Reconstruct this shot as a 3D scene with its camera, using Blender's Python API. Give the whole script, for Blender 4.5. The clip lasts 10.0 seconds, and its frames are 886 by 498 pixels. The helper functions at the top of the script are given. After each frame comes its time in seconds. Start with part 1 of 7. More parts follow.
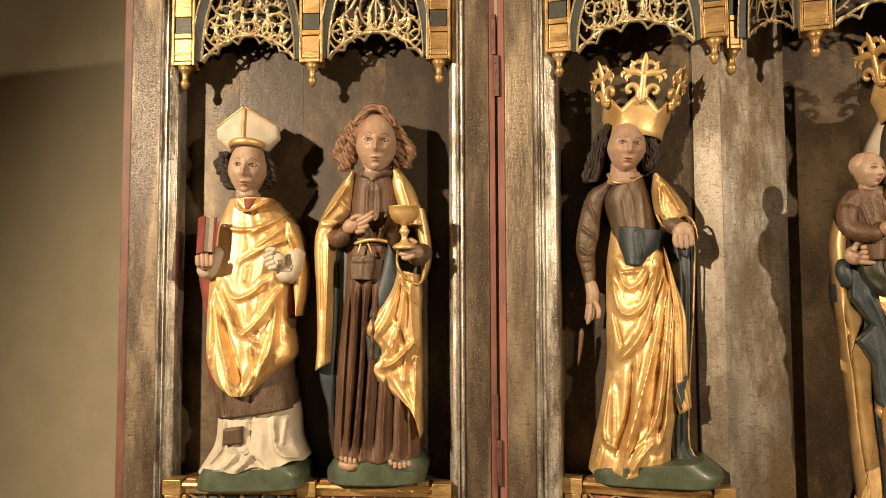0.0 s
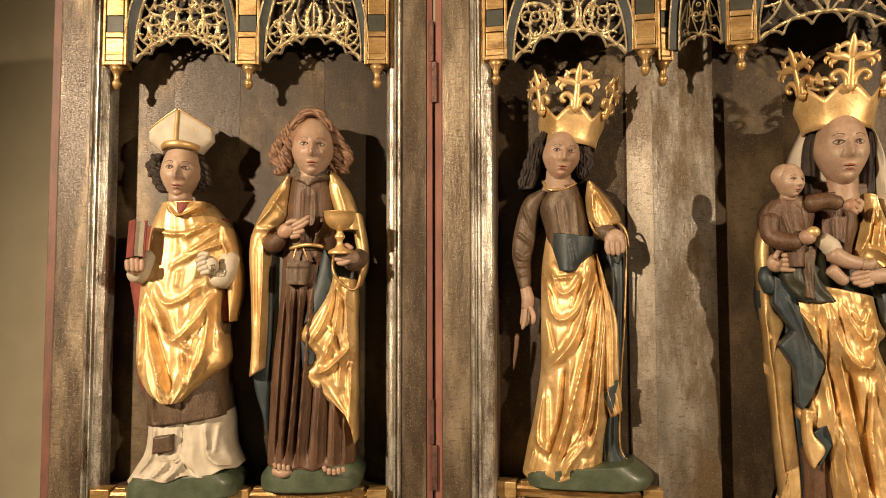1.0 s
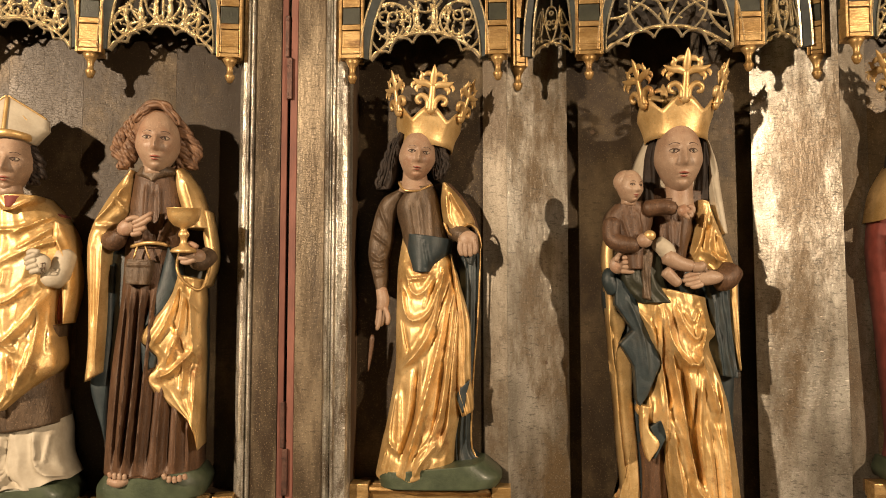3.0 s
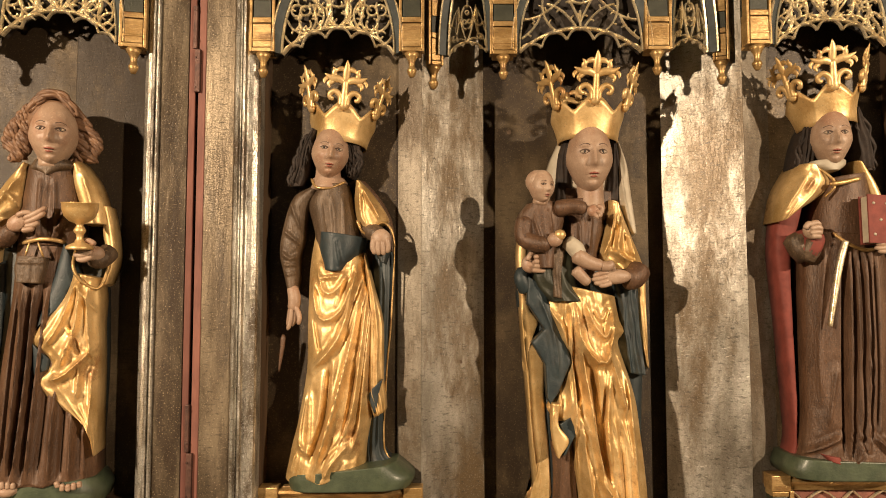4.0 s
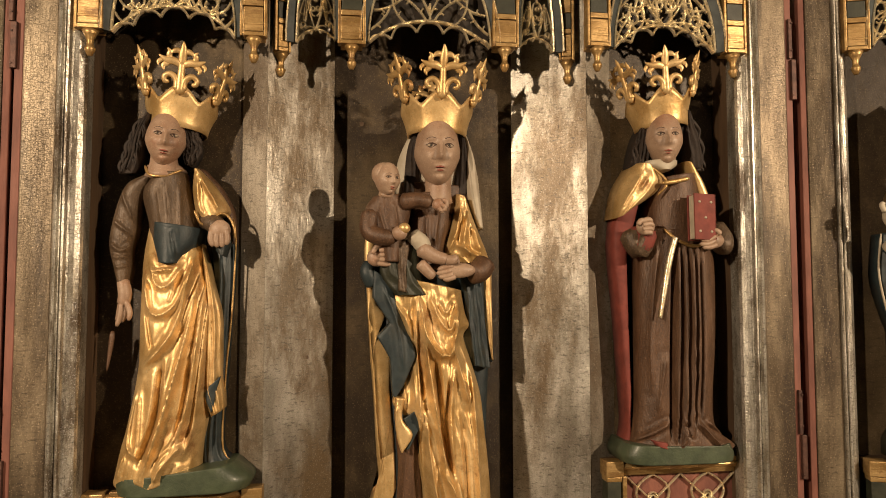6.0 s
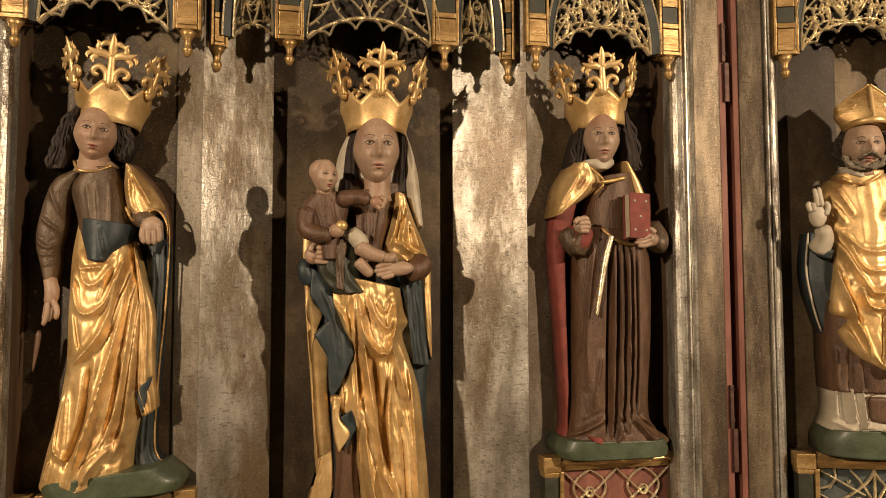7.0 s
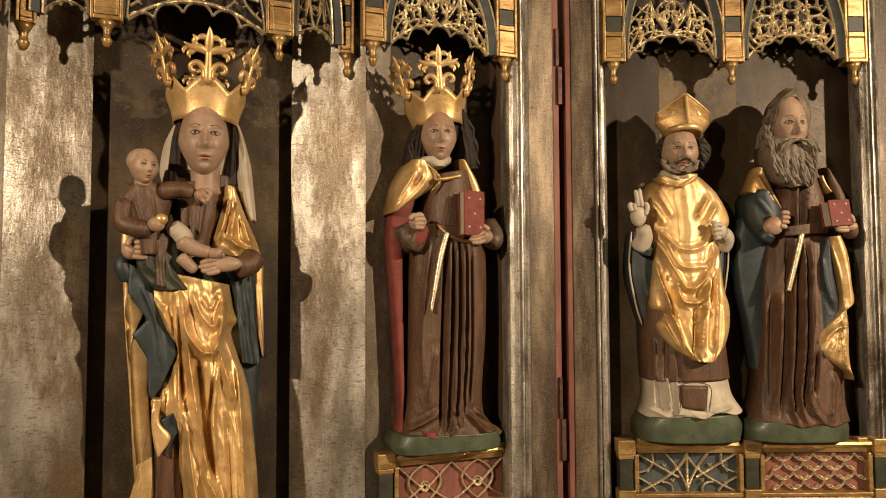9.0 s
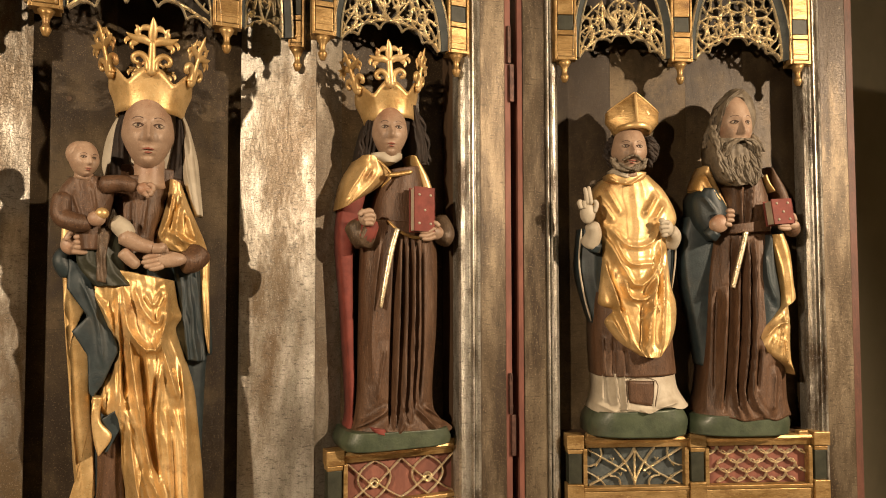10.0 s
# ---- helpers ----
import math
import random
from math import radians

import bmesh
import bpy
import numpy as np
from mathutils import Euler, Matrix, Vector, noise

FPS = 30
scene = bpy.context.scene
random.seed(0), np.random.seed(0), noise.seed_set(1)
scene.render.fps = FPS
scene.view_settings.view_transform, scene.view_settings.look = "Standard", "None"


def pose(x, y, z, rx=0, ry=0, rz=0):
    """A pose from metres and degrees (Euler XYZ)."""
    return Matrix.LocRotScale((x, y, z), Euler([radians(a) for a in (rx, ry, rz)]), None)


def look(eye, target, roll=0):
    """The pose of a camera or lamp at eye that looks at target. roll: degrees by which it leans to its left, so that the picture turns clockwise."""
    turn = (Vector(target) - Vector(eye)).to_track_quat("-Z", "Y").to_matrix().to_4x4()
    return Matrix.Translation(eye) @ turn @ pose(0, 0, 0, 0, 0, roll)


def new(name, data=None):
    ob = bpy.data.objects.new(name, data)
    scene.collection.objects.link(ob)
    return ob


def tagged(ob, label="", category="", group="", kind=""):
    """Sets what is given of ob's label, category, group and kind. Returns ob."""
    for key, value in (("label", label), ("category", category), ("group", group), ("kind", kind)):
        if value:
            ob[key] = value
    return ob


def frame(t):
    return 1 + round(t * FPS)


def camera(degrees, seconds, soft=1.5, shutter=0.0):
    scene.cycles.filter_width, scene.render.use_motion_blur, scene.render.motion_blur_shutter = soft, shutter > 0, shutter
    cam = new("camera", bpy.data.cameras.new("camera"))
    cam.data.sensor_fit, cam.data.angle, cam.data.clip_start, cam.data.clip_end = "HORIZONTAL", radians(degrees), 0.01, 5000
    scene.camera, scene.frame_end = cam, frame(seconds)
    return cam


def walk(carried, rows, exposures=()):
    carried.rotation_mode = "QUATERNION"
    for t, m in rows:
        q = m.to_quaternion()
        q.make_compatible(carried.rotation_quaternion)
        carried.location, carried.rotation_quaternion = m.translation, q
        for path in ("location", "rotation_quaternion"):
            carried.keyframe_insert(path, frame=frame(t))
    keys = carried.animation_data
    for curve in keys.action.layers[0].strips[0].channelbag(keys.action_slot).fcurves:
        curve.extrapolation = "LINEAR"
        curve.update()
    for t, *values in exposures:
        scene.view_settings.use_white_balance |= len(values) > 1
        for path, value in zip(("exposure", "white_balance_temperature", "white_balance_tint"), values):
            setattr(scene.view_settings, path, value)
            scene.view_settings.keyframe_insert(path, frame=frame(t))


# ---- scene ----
cam = camera(65.0, 10.0, soft=1.0)
PATH = [
    (0, (-0.506, -1.54, 1.633), (-1.05, 0.381, 1.746), -0.2),
    (0.5, (-0.484, -1.539, 1.638), (-0.994, 0.391, 1.756), -0.2),
    (1, (-0.459, -1.533, 1.644), (-0.885, 0.418, 1.758), -0.1),
    (1.5, (-0.433, -1.526, 1.64), (-0.785, 0.439, 1.759), -0.1),
    (2, (-0.405, -1.516, 1.641), (-0.709, 0.457, 1.759), -0.0),
    (3.5, (-0.301, -1.499, 1.638), (-0.393, 0.495, 1.761), -0.0),
    (4, (-0.27, -1.489, 1.635), (-0.28, 0.507, 1.759), -0.0),
    (4.5, (-0.232, -1.483, 1.635), (-0.176, 0.512, 1.756), 0.0),
    (5, (-0.201, -1.483, 1.628), (-0.069, 0.509, 1.752), -0.0),
    (5.5, (-0.176, -1.473, 1.631), (0.039, 0.512, 1.748), -0.0),
    (7, (-0.1, -1.484, 1.624), (0.285, 0.475, 1.738), -0.1),
    (7.5, (-0.066, -1.475, 1.624), (0.392, 0.469, 1.737), -0.1),
    (8, (-0.025, -1.476, 1.621), (0.523, 0.444, 1.733), -0.2),
    (8.5, (-0.002, -1.49, 1.625), (0.627, 0.405, 1.728), -0.2),
    (9, (0.019, -1.504, 1.625), (0.712, 0.37, 1.726), -0.2),
    (9.5, (0.032, -1.521, 1.626), (0.774, 0.334, 1.722), -0.2),
    (10, (0.058, -1.518, 1.625), (0.836, 0.322, 1.715), -0.1),
]
walk(cam, [(t, look(eye, target, roll)) for t, eye, target, roll in PATH],
     exposures=[(0.0, 0.08), (1.0, -0.04), (2.0, -0.27), (3.5, -0.06), (4.2, -0.04), (5.5, -0.34), (7.0, -0.46), (9.0, -0.44), (10.0, -0.18)])

# ---- light: two warm gallery spots high up on either side, and a dim room ----
world = bpy.data.worlds.new("room_air")
scene.world = world
world.use_nodes = True
world.node_tree.nodes["Background"].inputs[0].default_value = (1.0, 0.86, 0.66, 1)
world.node_tree.nodes["Background"].inputs[1].default_value = 0.02


def spot(name, eye, target, watts, radius, colour, cone):
    data = bpy.data.lights.new(name, "SPOT")
    data.energy, data.shadow_soft_size, data.color = watts, radius, colour
    data.spot_size, data.spot_blend = radians(cone), 1.0
    ob = new(name, data)
    ob.matrix_world = look(eye, target)
    return ob


WARM = (1.0, 0.76, 0.515)
spot("spot_left", (-2.25, -2.45, 2.56), (-0.50, 0.1, 0.72), 620, 0.045, WARM, 112)
spot("spot_right", (2.30, -2.50, 2.56), (0.40, 0.1, 0.72), 605, 0.045, WARM, 104)

# ---- materials ----


def material(name, dark, light, rough=0.6, metal=0.0, scale=30.0, bump=0.15, stain=None, stain_scale=4.0,
             stain_at=(0.45, 0.65), stretch=(1, 1, 1), crackle=0.0, lines=0.0, rough_var=0.1, fine=6.0, coat=0.0, crack_scale=90.0, stain_metal=None, flecks=0.0):
    """A painted, gilded or wooden surface: fine grain between two colours, larger stains, relief."""
    mat = bpy.data.materials.new(name)
    mat.use_nodes = True
    nt = mat.node_tree
    n, l = nt.nodes, nt.links
    bsdf = n["Principled BSDF"]
    co = n.new("ShaderNodeTexCoord")
    mp = n.new("ShaderNodeMapping")
    mp.inputs["Scale"].default_value = stretch
    l.new(co.outputs["Object"], mp.inputs["Vector"])
    info = n.new("ShaderNodeObjectInfo")
    off = n.new("ShaderNodeVectorMath")
    off.operation = "MULTIPLY_ADD"
    off.inputs[1].default_value = (7.0, 5.0, 9.0)
    l.new(info.outputs["Random"], off.inputs[0])
    l.new(mp.outputs["Vector"], off.inputs[2])

    def noise_tex(sc, detail=5.0, rgh=0.6):
        t = n.new("ShaderNodeTexNoise")
        t.inputs["Scale"].default_value, t.inputs["Detail"].default_value = sc, detail
        t.inputs["Roughness"].default_value = rgh
        l.new(off.outputs["Vector"], t.inputs["Vector"])
        return t.outputs["Fac"]

    def ramp(src, a, b):
        r = n.new("ShaderNodeMapRange")
        r.inputs[1].default_value, r.inputs[2].default_value = a, b
        r.interpolation_type = "SMOOTHSTEP"
        l.new(src, r.inputs[0])
        return r.outputs[0]

    def mix(fac, a, b):
        x = n.new("ShaderNodeMix")
        x.data_type = "RGBA"
        l.new(fac, x.inputs[0])
        for sock, v in ((x.inputs[6], a), (x.inputs[7], b)):
            if isinstance(v, tuple):
                sock.default_value = (*v, 1)
            else:
                l.new(v, sock)
        return x.outputs[2]

    grain = noise_tex(scale)
    colour = mix(ramp(grain, 0.3, 0.7), dark, light)
    spots = None
    if stain:
        spots = ramp(noise_tex(stain_scale, 8.0, 0.7), *stain_at)
        colour = mix(spots, colour, stain)
    height = noise_tex(scale * fine, 3.0)
    if lines:
        lm = n.new("ShaderNodeMapping")
        lm.inputs["Scale"].default_value = (0.22, 0.5, 1.0)
        l.new(co.outputs["Object"], lm.inputs["Vector"])
        ln = n.new("ShaderNodeTexNoise")
        ln.inputs["Scale"].default_value, ln.inputs["Detail"].default_value, ln.inputs["Roughness"].default_value = 190.0, 4.0, 0.7
        l.new(lm.outputs["Vector"], ln.inputs["Vector"])
        dark_lines = ramp(ln.outputs["Fac"], 0.54, 0.66)
        amount = n.new("ShaderNodeMath")
        amount.operation = "MULTIPLY"
        amount.inputs[1].default_value = lines
        l.new(dark_lines, amount.inputs[0])
        colour = mix(amount.outputs[0], colour, tuple(0.25 * v for v in dark))
    if crackle:
        vor = n.new("ShaderNodeTexVoronoi")
        vor.feature = "DISTANCE_TO_EDGE"
        vor.inputs["Scale"].default_value = crack_scale
        warp = n.new("ShaderNodeVectorMath")
        warp.operation = "MULTIPLY_ADD"
        warp.inputs[1].default_value = (0.02, 0.02, 0.02)
        wn = n.new("ShaderNodeTexNoise")
        wn.inputs["Scale"].default_value = 25.0
        l.new(off.outputs["Vector"], wn.inputs["Vector"])
        cm = n.new("ShaderNodeMapping")
        cm.inputs["Scale"].default_value = (0.45, 1.0, 1.0)
        l.new(co.outputs["Object"], cm.inputs["Vector"])
        l.new(wn.outputs["Color"], warp.inputs[0])
        l.new(cm.outputs["Vector"], warp.inputs[2])
        l.new(warp.outputs["Vector"], vor.inputs["Vector"])
        gap = ramp(vor.outputs["Distance"], 0.0, 0.07)
        inv = n.new("ShaderNodeMath")
        inv.operation = "MULTIPLY_ADD"
        inv.inputs[1].default_value, inv.inputs[2].default_value = crackle, 1.0 - crackle
        l.new(gap, inv.inputs[0])
        mul = n.new("ShaderNodeMix")
        mul.data_type, mul.blend_type = "RGBA", "MULTIPLY"
        mul.inputs[0].default_value = 1.0
        l.new(colour, mul.inputs[6])
        l.new(inv.outputs[0], mul.inputs[7])
        colour = mul.outputs[2]
        add = n.new("ShaderNodeMath")
        add.operation = "MULTIPLY_ADD"
        add.inputs[1].default_value = 0.35
        l.new(gap, add.inputs[0])
        l.new(height, add.inputs[2])
        height = add.outputs[0]
    if flecks:
        # pale rubbed flecks and small dark losses
        for seed_scale, lo, hi, tone in ((330.0, 0.58, 0.70, tuple(min(0.85, 1.9 * v) for v in light)), (230.0, 0.59, 0.70, tuple(0.35 * v for v in dark))):
            amount = n.new("ShaderNodeMath")
            amount.operation = "MULTIPLY"
            amount.inputs[1].default_value = flecks
            speck = n.new("ShaderNodeTexNoise")
            speck.inputs["Scale"].default_value, speck.inputs["Detail"].default_value = seed_scale, 3.0
            l.new(co.outputs["Object"], speck.inputs["Vector"])
            l.new(ramp(speck.outputs["Fac"], lo, hi), amount.inputs[0])
            colour = mix(amount.outputs[0], colour, tone)
    l.new(colour, bsdf.inputs["Base Color"])
    rv = n.new("ShaderNodeMapRange")
    rv.inputs[3].default_value, rv.inputs[4].default_value = max(0.05, rough - rough_var), min(1.0, rough + rough_var)
    l.new(noise_tex(scale * 0.6, 4.0), rv.inputs[0])
    l.new(rv.outputs[0], bsdf.inputs["Roughness"])
    bsdf.inputs["Metallic"].default_value = metal
    if stain_metal is not None and spots is not None:
        ms = n.new("ShaderNodeMapRange")
        ms.inputs[3].default_value, ms.inputs[4].default_value = metal, stain_metal
        l.new(spots, ms.inputs[0])
        l.new(ms.outputs[0], bsdf.inputs["Metallic"])
    if coat:
        bsdf.inputs["Coat Weight"].default_value, bsdf.inputs["Coat Roughness"].default_value = coat, 0.25
    bm_node = n.new("ShaderNodeBump")
    bm_node.inputs["Strength"].default_value, bm_node.inputs["Distance"].default_value = bump, 0.004
    l.new(height, bm_node.inputs["Height"])
    l.new(bm_node.outputs["Normal"], bsdf.inputs["Normal"])
    return mat


M = dict(
    # one leaf with pier; the shade of the niches is put into this darker colour
    panel=material("tarnished_shaded_silver_leaf", (0.050, 0.032, 0.014), (0.168, 0.124, 0.071), 0.46, 0.40, 6, 0.24, (0.028, 0.017, 0.008), 3.2,
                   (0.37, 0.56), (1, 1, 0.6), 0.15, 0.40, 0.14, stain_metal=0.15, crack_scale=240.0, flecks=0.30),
    # the pier leaf again, its colour dimmed for weaker light on the pier sides
    strip=material("half_lit_silver_leaf", (0.115, 0.094, 0.066), (0.265, 0.235, 0.19), 0.46, 0.5, 14, 0.22, (0.09, 0.062, 0.034), 5.5,
                   (0.46, 0.62), (1, 1, 0.45), 0.35, 0.5, 0.12, stain_metal=0.2, crack_scale=240.0, flecks=0.2),
    # the lit copy of that leaf, brightness from the lamps in its base colour
    pier=material("crackled_lit_silver_leaf", (0.155, 0.136, 0.108), (0.42, 0.40, 0.355), 0.36, 0.72, 16, 0.22, (0.11, 0.076, 0.040), 5.0,
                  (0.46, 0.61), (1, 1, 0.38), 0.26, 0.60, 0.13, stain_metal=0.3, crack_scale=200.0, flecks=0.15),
    stile=material("worn_silvered_wood", (0.074, 0.052, 0.030), (0.240, 0.190, 0.127), 0.43, 0.50, 18, 0.28, (0.034, 0.020, 0.009), 6.0,
                   (0.42, 0.60), (1, 1, 0.22), 0.10, 0.6, 0.12, stain_metal=0.2, crack_scale=260.0, flecks=0.65),
    moulding=material("bright_silvered_moulding", (0.28, 0.25, 0.195), (0.66, 0.63, 0.56), 0.34, 0.72, 40, 0.25, (0.075, 0.052, 0.03), 12.0,
                      (0.48, 0.62), (1, 1, 0.3), 0.35, 0.6, 0.1, stain_metal=0.25, crack_scale=170.0, flecks=0.5),
    lace=material("pale_gilded_tracery", (0.66, 0.55, 0.35), (0.92, 0.84, 0.64), 0.28, 0.70, 60, 0.15, (0.30, 0.17, 0.07), 30.0, (0.56, 0.74)),
    red=material("dull_red_paint", (0.135, 0.048, 0.034), (0.225, 0.086, 0.060), 0.65, 0.0, 35, 0.2, (0.11, 0.04, 0.03), 9.0, (0.5, 0.75), (1, 1, 0.3)),
    rim=material("worn_dark_red_paint", (0.075, 0.030, 0.020), (0.14, 0.055, 0.036), 0.6, 0.0, 35, 0.2, (0.05, 0.03, 0.02), 9.0, (0.45, 0.7), (1, 1, 0.3), flecks=0.3),
    darkwood=material("dark_stained_wood", (0.045, 0.026, 0.014), (0.10, 0.06, 0.032), 0.6, 0.0, 18, 0.25, (0.03, 0.018, 0.01), 5.0, (0.5, 0.75), (1, 1, 0.12)),
    iron=material("dark_iron_hinge", (0.05, 0.025, 0.02), (0.12, 0.06, 0.045), 0.5, 0.5, 60, 0.3),
    gold=material("burnished_gold_leaf", (0.48, 0.300, 0.110), (0.80, 0.570, 0.280), 0.44, 0.58, 12, 0.20, (0.27, 0.120, 0.036), 9.0, (0.54, 0.70), stain_metal=0.3, rough_var=0.15, flecks=0.28),
    gilt=material("gilded_carving", (0.30, 0.175, 0.058), (0.56, 0.375, 0.165), 0.40, 0.62, 30, 0.22, (0.17, 0.085, 0.03), 20.0, (0.50, 0.72), (0.5, 1, 1.6), stain_metal=0.3, lines=0.35, flecks=0.3),
    bluepaint=material("blue_grey_paint", (0.035, 0.045, 0.048), (0.065, 0.078, 0.080), 0.6, 0.0, 40, 0.2, (0.03, 0.035, 0.035), 14.0, (0.5, 0.75)),
    greenpaint=material("dark_green_paint", (0.018, 0.020, 0.012), (0.036, 0.038, 0.024), 0.5, 0.0, 40, 0.2),
    # near black, so that the openings in front of it read as shade
    backing=material("near_black_tracery_backing", (0.010, 0.007, 0.005), (0.030, 0.021, 0.014), 0.7, 0.0, 25, 0.2, (0.02, 0.008, 0.006), 9.0, (0.5, 0.75)),
    plaster=material("olive_grey_plaster", (0.40, 0.36, 0.25), (0.46, 0.41, 0.29), 0.85, 0.0, 6, 0.05, (0.39, 0.35, 0.245), 1.2, (0.4, 0.8)),
    floor=material("stone_floor", (0.16, 0.14, 0.11), (0.24, 0.21, 0.17), 0.6, 0.0, 5, 0.1),
    stone=material("altar_stone", (0.25, 0.22, 0.17), (0.36, 0.32, 0.26), 0.8, 0.0, 8, 0.2),
)

# ---- building helpers ----


def part(name, bm, mat, parent=None, label="", smooth=False):
    """Links a bmesh as one mesh object, under a thing where one is given."""
    mesh = bpy.data.meshes.new(name)
    bmesh.ops.recalc_face_normals(bm, faces=bm.faces)
    if smooth:
        for f in bm.faces:
            f.smooth = True
    bm.to_mesh(mesh)
    bm.free()
    mesh.materials.append(M[mat])
    ob = new(name, mesh)
    ob.parent = parent
    if label:
        ob["label"] = label
    return ob


def boxes(*spans, bevel=0.002):
    """One bmesh of bevelled boxes, each (x0, x1, y0, y1, z0, z1)."""
    bm = bmesh.new()
    for x0, x1, y0, y1, z0, z1 in spans:
        b = bmesh.new()
        bmesh.ops.create_cube(b, size=1, matrix=Matrix.LocRotScale(
            ((x0 + x1) / 2, (y0 + y1) / 2, (z0 + z1) / 2), None, (abs(x1 - x0), abs(y1 - y0), abs(z1 - z0))))
        if bevel:
            bmesh.ops.bevel(b, geom=b.edges[:], offset=min(bevel, 0.3 * min(abs(x1 - x0), abs(y1 - y0), abs(z1 - z0))), segments=2, profile=0.6, affect="EDGES")
        tmp = bpy.data.meshes.new("tmp")
        b.to_mesh(tmp)
        b.free()
        bm.from_mesh(tmp)
        bpy.data.meshes.remove(tmp)
    return bm


def prism(profile, a, b, axis="z"):
    """Extrudes a closed profile of (p, q) along an axis from a to b: z takes (x, y), x takes (y, z)."""
    bm = bmesh.new()
    place = {"z": lambda p, q, w: (p, q, w), "x": lambda p, q, w: (w, p, q), "y": lambda p, q, w: (p, w, q)}[axis]
    low = [bm.verts.new(place(p, q, a)) for p, q in profile]
    high = [bm.verts.new(place(p, q, b)) for p, q in profile]
    n = len(profile)
    for i in range(n):
        bm.faces.new((low[i], low[(i + 1) % n], high[(i + 1) % n], high[i]))
    bm.faces.new(low[::-1])
    bm.faces.new(high)
    return bm


def lathe(profile, turns=20):
    """A turned body from (radius, height) pairs."""
    bm = bmesh.new()
    rings = [[bm.verts.new((r * math.cos(2 * math.pi * k / turns), r * math.sin(2 * math.pi * k / turns), z)) for k in range(turns)] for r, z in profile]
    for a, b in zip(rings, rings[1:]):
        for k in range(turns):
            bm.faces.new((a[k], a[(k + 1) % turns], b[(k + 1) % turns], b[k]))
    bm.faces.new(rings[0][::-1])
    bm.faces.new(rings[-1])
    return bm


def add_bar(bm, pts, w=0.004, d=0.006, closed=False):
    """A carved bar with a roof-shaped front along points (x, z) in the plane y=0, front towards -y."""
    pts = [Vector((p[0], 0, p[1])) for p in pts]
    n = len(pts)
    rings = []
    for i, p in enumerate(pts):
        a = pts[(i - 1) % n] if closed or i else p
        b = pts[(i + 1) % n] if closed or i < n - 1 else p
        t = (b - a).normalized() if (b - a).length > 1e-9 else Vector((1, 0, 0))
        s = Vector((-t.z, 0, t.x))
        rings.append([bm.verts.new(p + s * (w * u) + Vector((0, v * d, 0))) for u, v in ((-1, 0.6), (-0.8, -0.35), (0, -0.9), (0.8, -0.35), (1, 0.6))])
    for i in range(n if closed else n - 1):
        a, b = rings[i], rings[(i + 1) % n]
        for k in range(5):
            bm.faces.new((a[k], a[(k + 1) % 5], b[(k + 1) % 5], b[k]))
    if not closed:
        bm.faces.new(rings[0][::-1])
        bm.faces.new(rings[-1])


def arc(cx, cz, r, a0, a1, n=10):
    return [(cx + r * math.cos(radians(a0 + (a1 - a0) * i / n)), cz + r * math.sin(radians(a0 + (a1 - a0) * i / n))) for i in range(n + 1)]


def curve3(a, b, c, n=8):
    """A quadratic curve from a over b to c."""
    return [tuple((1 - t) ** 2 * a[k] + 2 * t * (1 - t) * b[k] + t * t * c[k] for k in (0, 1)) for t in (i / n for i in range(n + 1))]


def thing(name, m, label, category, group=""):
    ob = new(name)
    ob.matrix_world = m
    return tagged(ob, label, category, group)


CX = 0.042
LEFT_WING, RIGHT_WING = pose(-0.815, 0, 0, 0, 0, 12.0), pose(0.900, 0, 0, 0, 0, -19.5)
SHELF = 1.20
LOW, HIGH = 0.94, 2.50

# ---- the room ----


def slab(name, span, mat, label):
    ob = part(name, boxes(span, bevel=0), mat)
    return tagged(ob, label, "wall" if "wall" in name else name, "", "structure")


slab("floor", (-4.2, 4.2, -5.2, 0.95, -0.1, 0.0), "floor", "worn grey stone floor")
slab("ceiling", (-4.2, 4.2, -5.2, 0.95, 3.9, 4.0), "plaster", "plain plastered ceiling")
slab("wall_north", (-4.2, 4.2, 0.75, 0.95, 0.0, 3.9), "plaster", "plain olive-grey plastered wall behind the altarpiece")
slab("wall_south", (-4.2, 4.2, -5.4, -5.2, 0.0, 3.9), "plaster", "plain plastered wall")
slab("wall_west", (-4.4, -4.2, -5.2, 0.95, 0.0, 3.9), "plaster", "plain plastered wall")
slab("wall_east", (4.2, 4.4, -5.2, 0.95, 0.0, 3.9), "plaster", "plain plastered wall")
tagged(part("altar_table", boxes((CX - 1.0, CX + 1.0, -0.35, 0.45, 0.0, 0.86), bevel=0.01), "stone"), "plain stone altar block under the carved shrine", "altar")

# ---- the shrine and its wings ----

# from the flat of the frame inwards: distance, depth
BEADS = [(0.0, 0.0), (0.0015, -0.005), (0.005, -0.0075), (0.009, -0.006), (0.011, 0.002), (0.014, 0.004), (0.017, -0.001), (0.021, -0.001), (0.0235, 0.008),
         (0.027, 0.010), (0.036, 0.013), (0.0445, 0.019), (0.048, 0.026), (0.048, 0.06), (0.0, 0.06)]


def moulding(name, x, sign, width, z0, z1, parent):
    k = width / 0.048
    part(name, prism([(x + sign * d * k, y) for d, y in BEADS], z0, z1), "moulding", parent, "silvered frame moulding with two beads")


def upright(parent, x0, x1, depth, z0, z1, name="stile"):
    part(name, boxes((x0, x1, 0.0, depth, z0, z1), bevel=0.0025), "stile", parent, "worn silvered flat frame board")


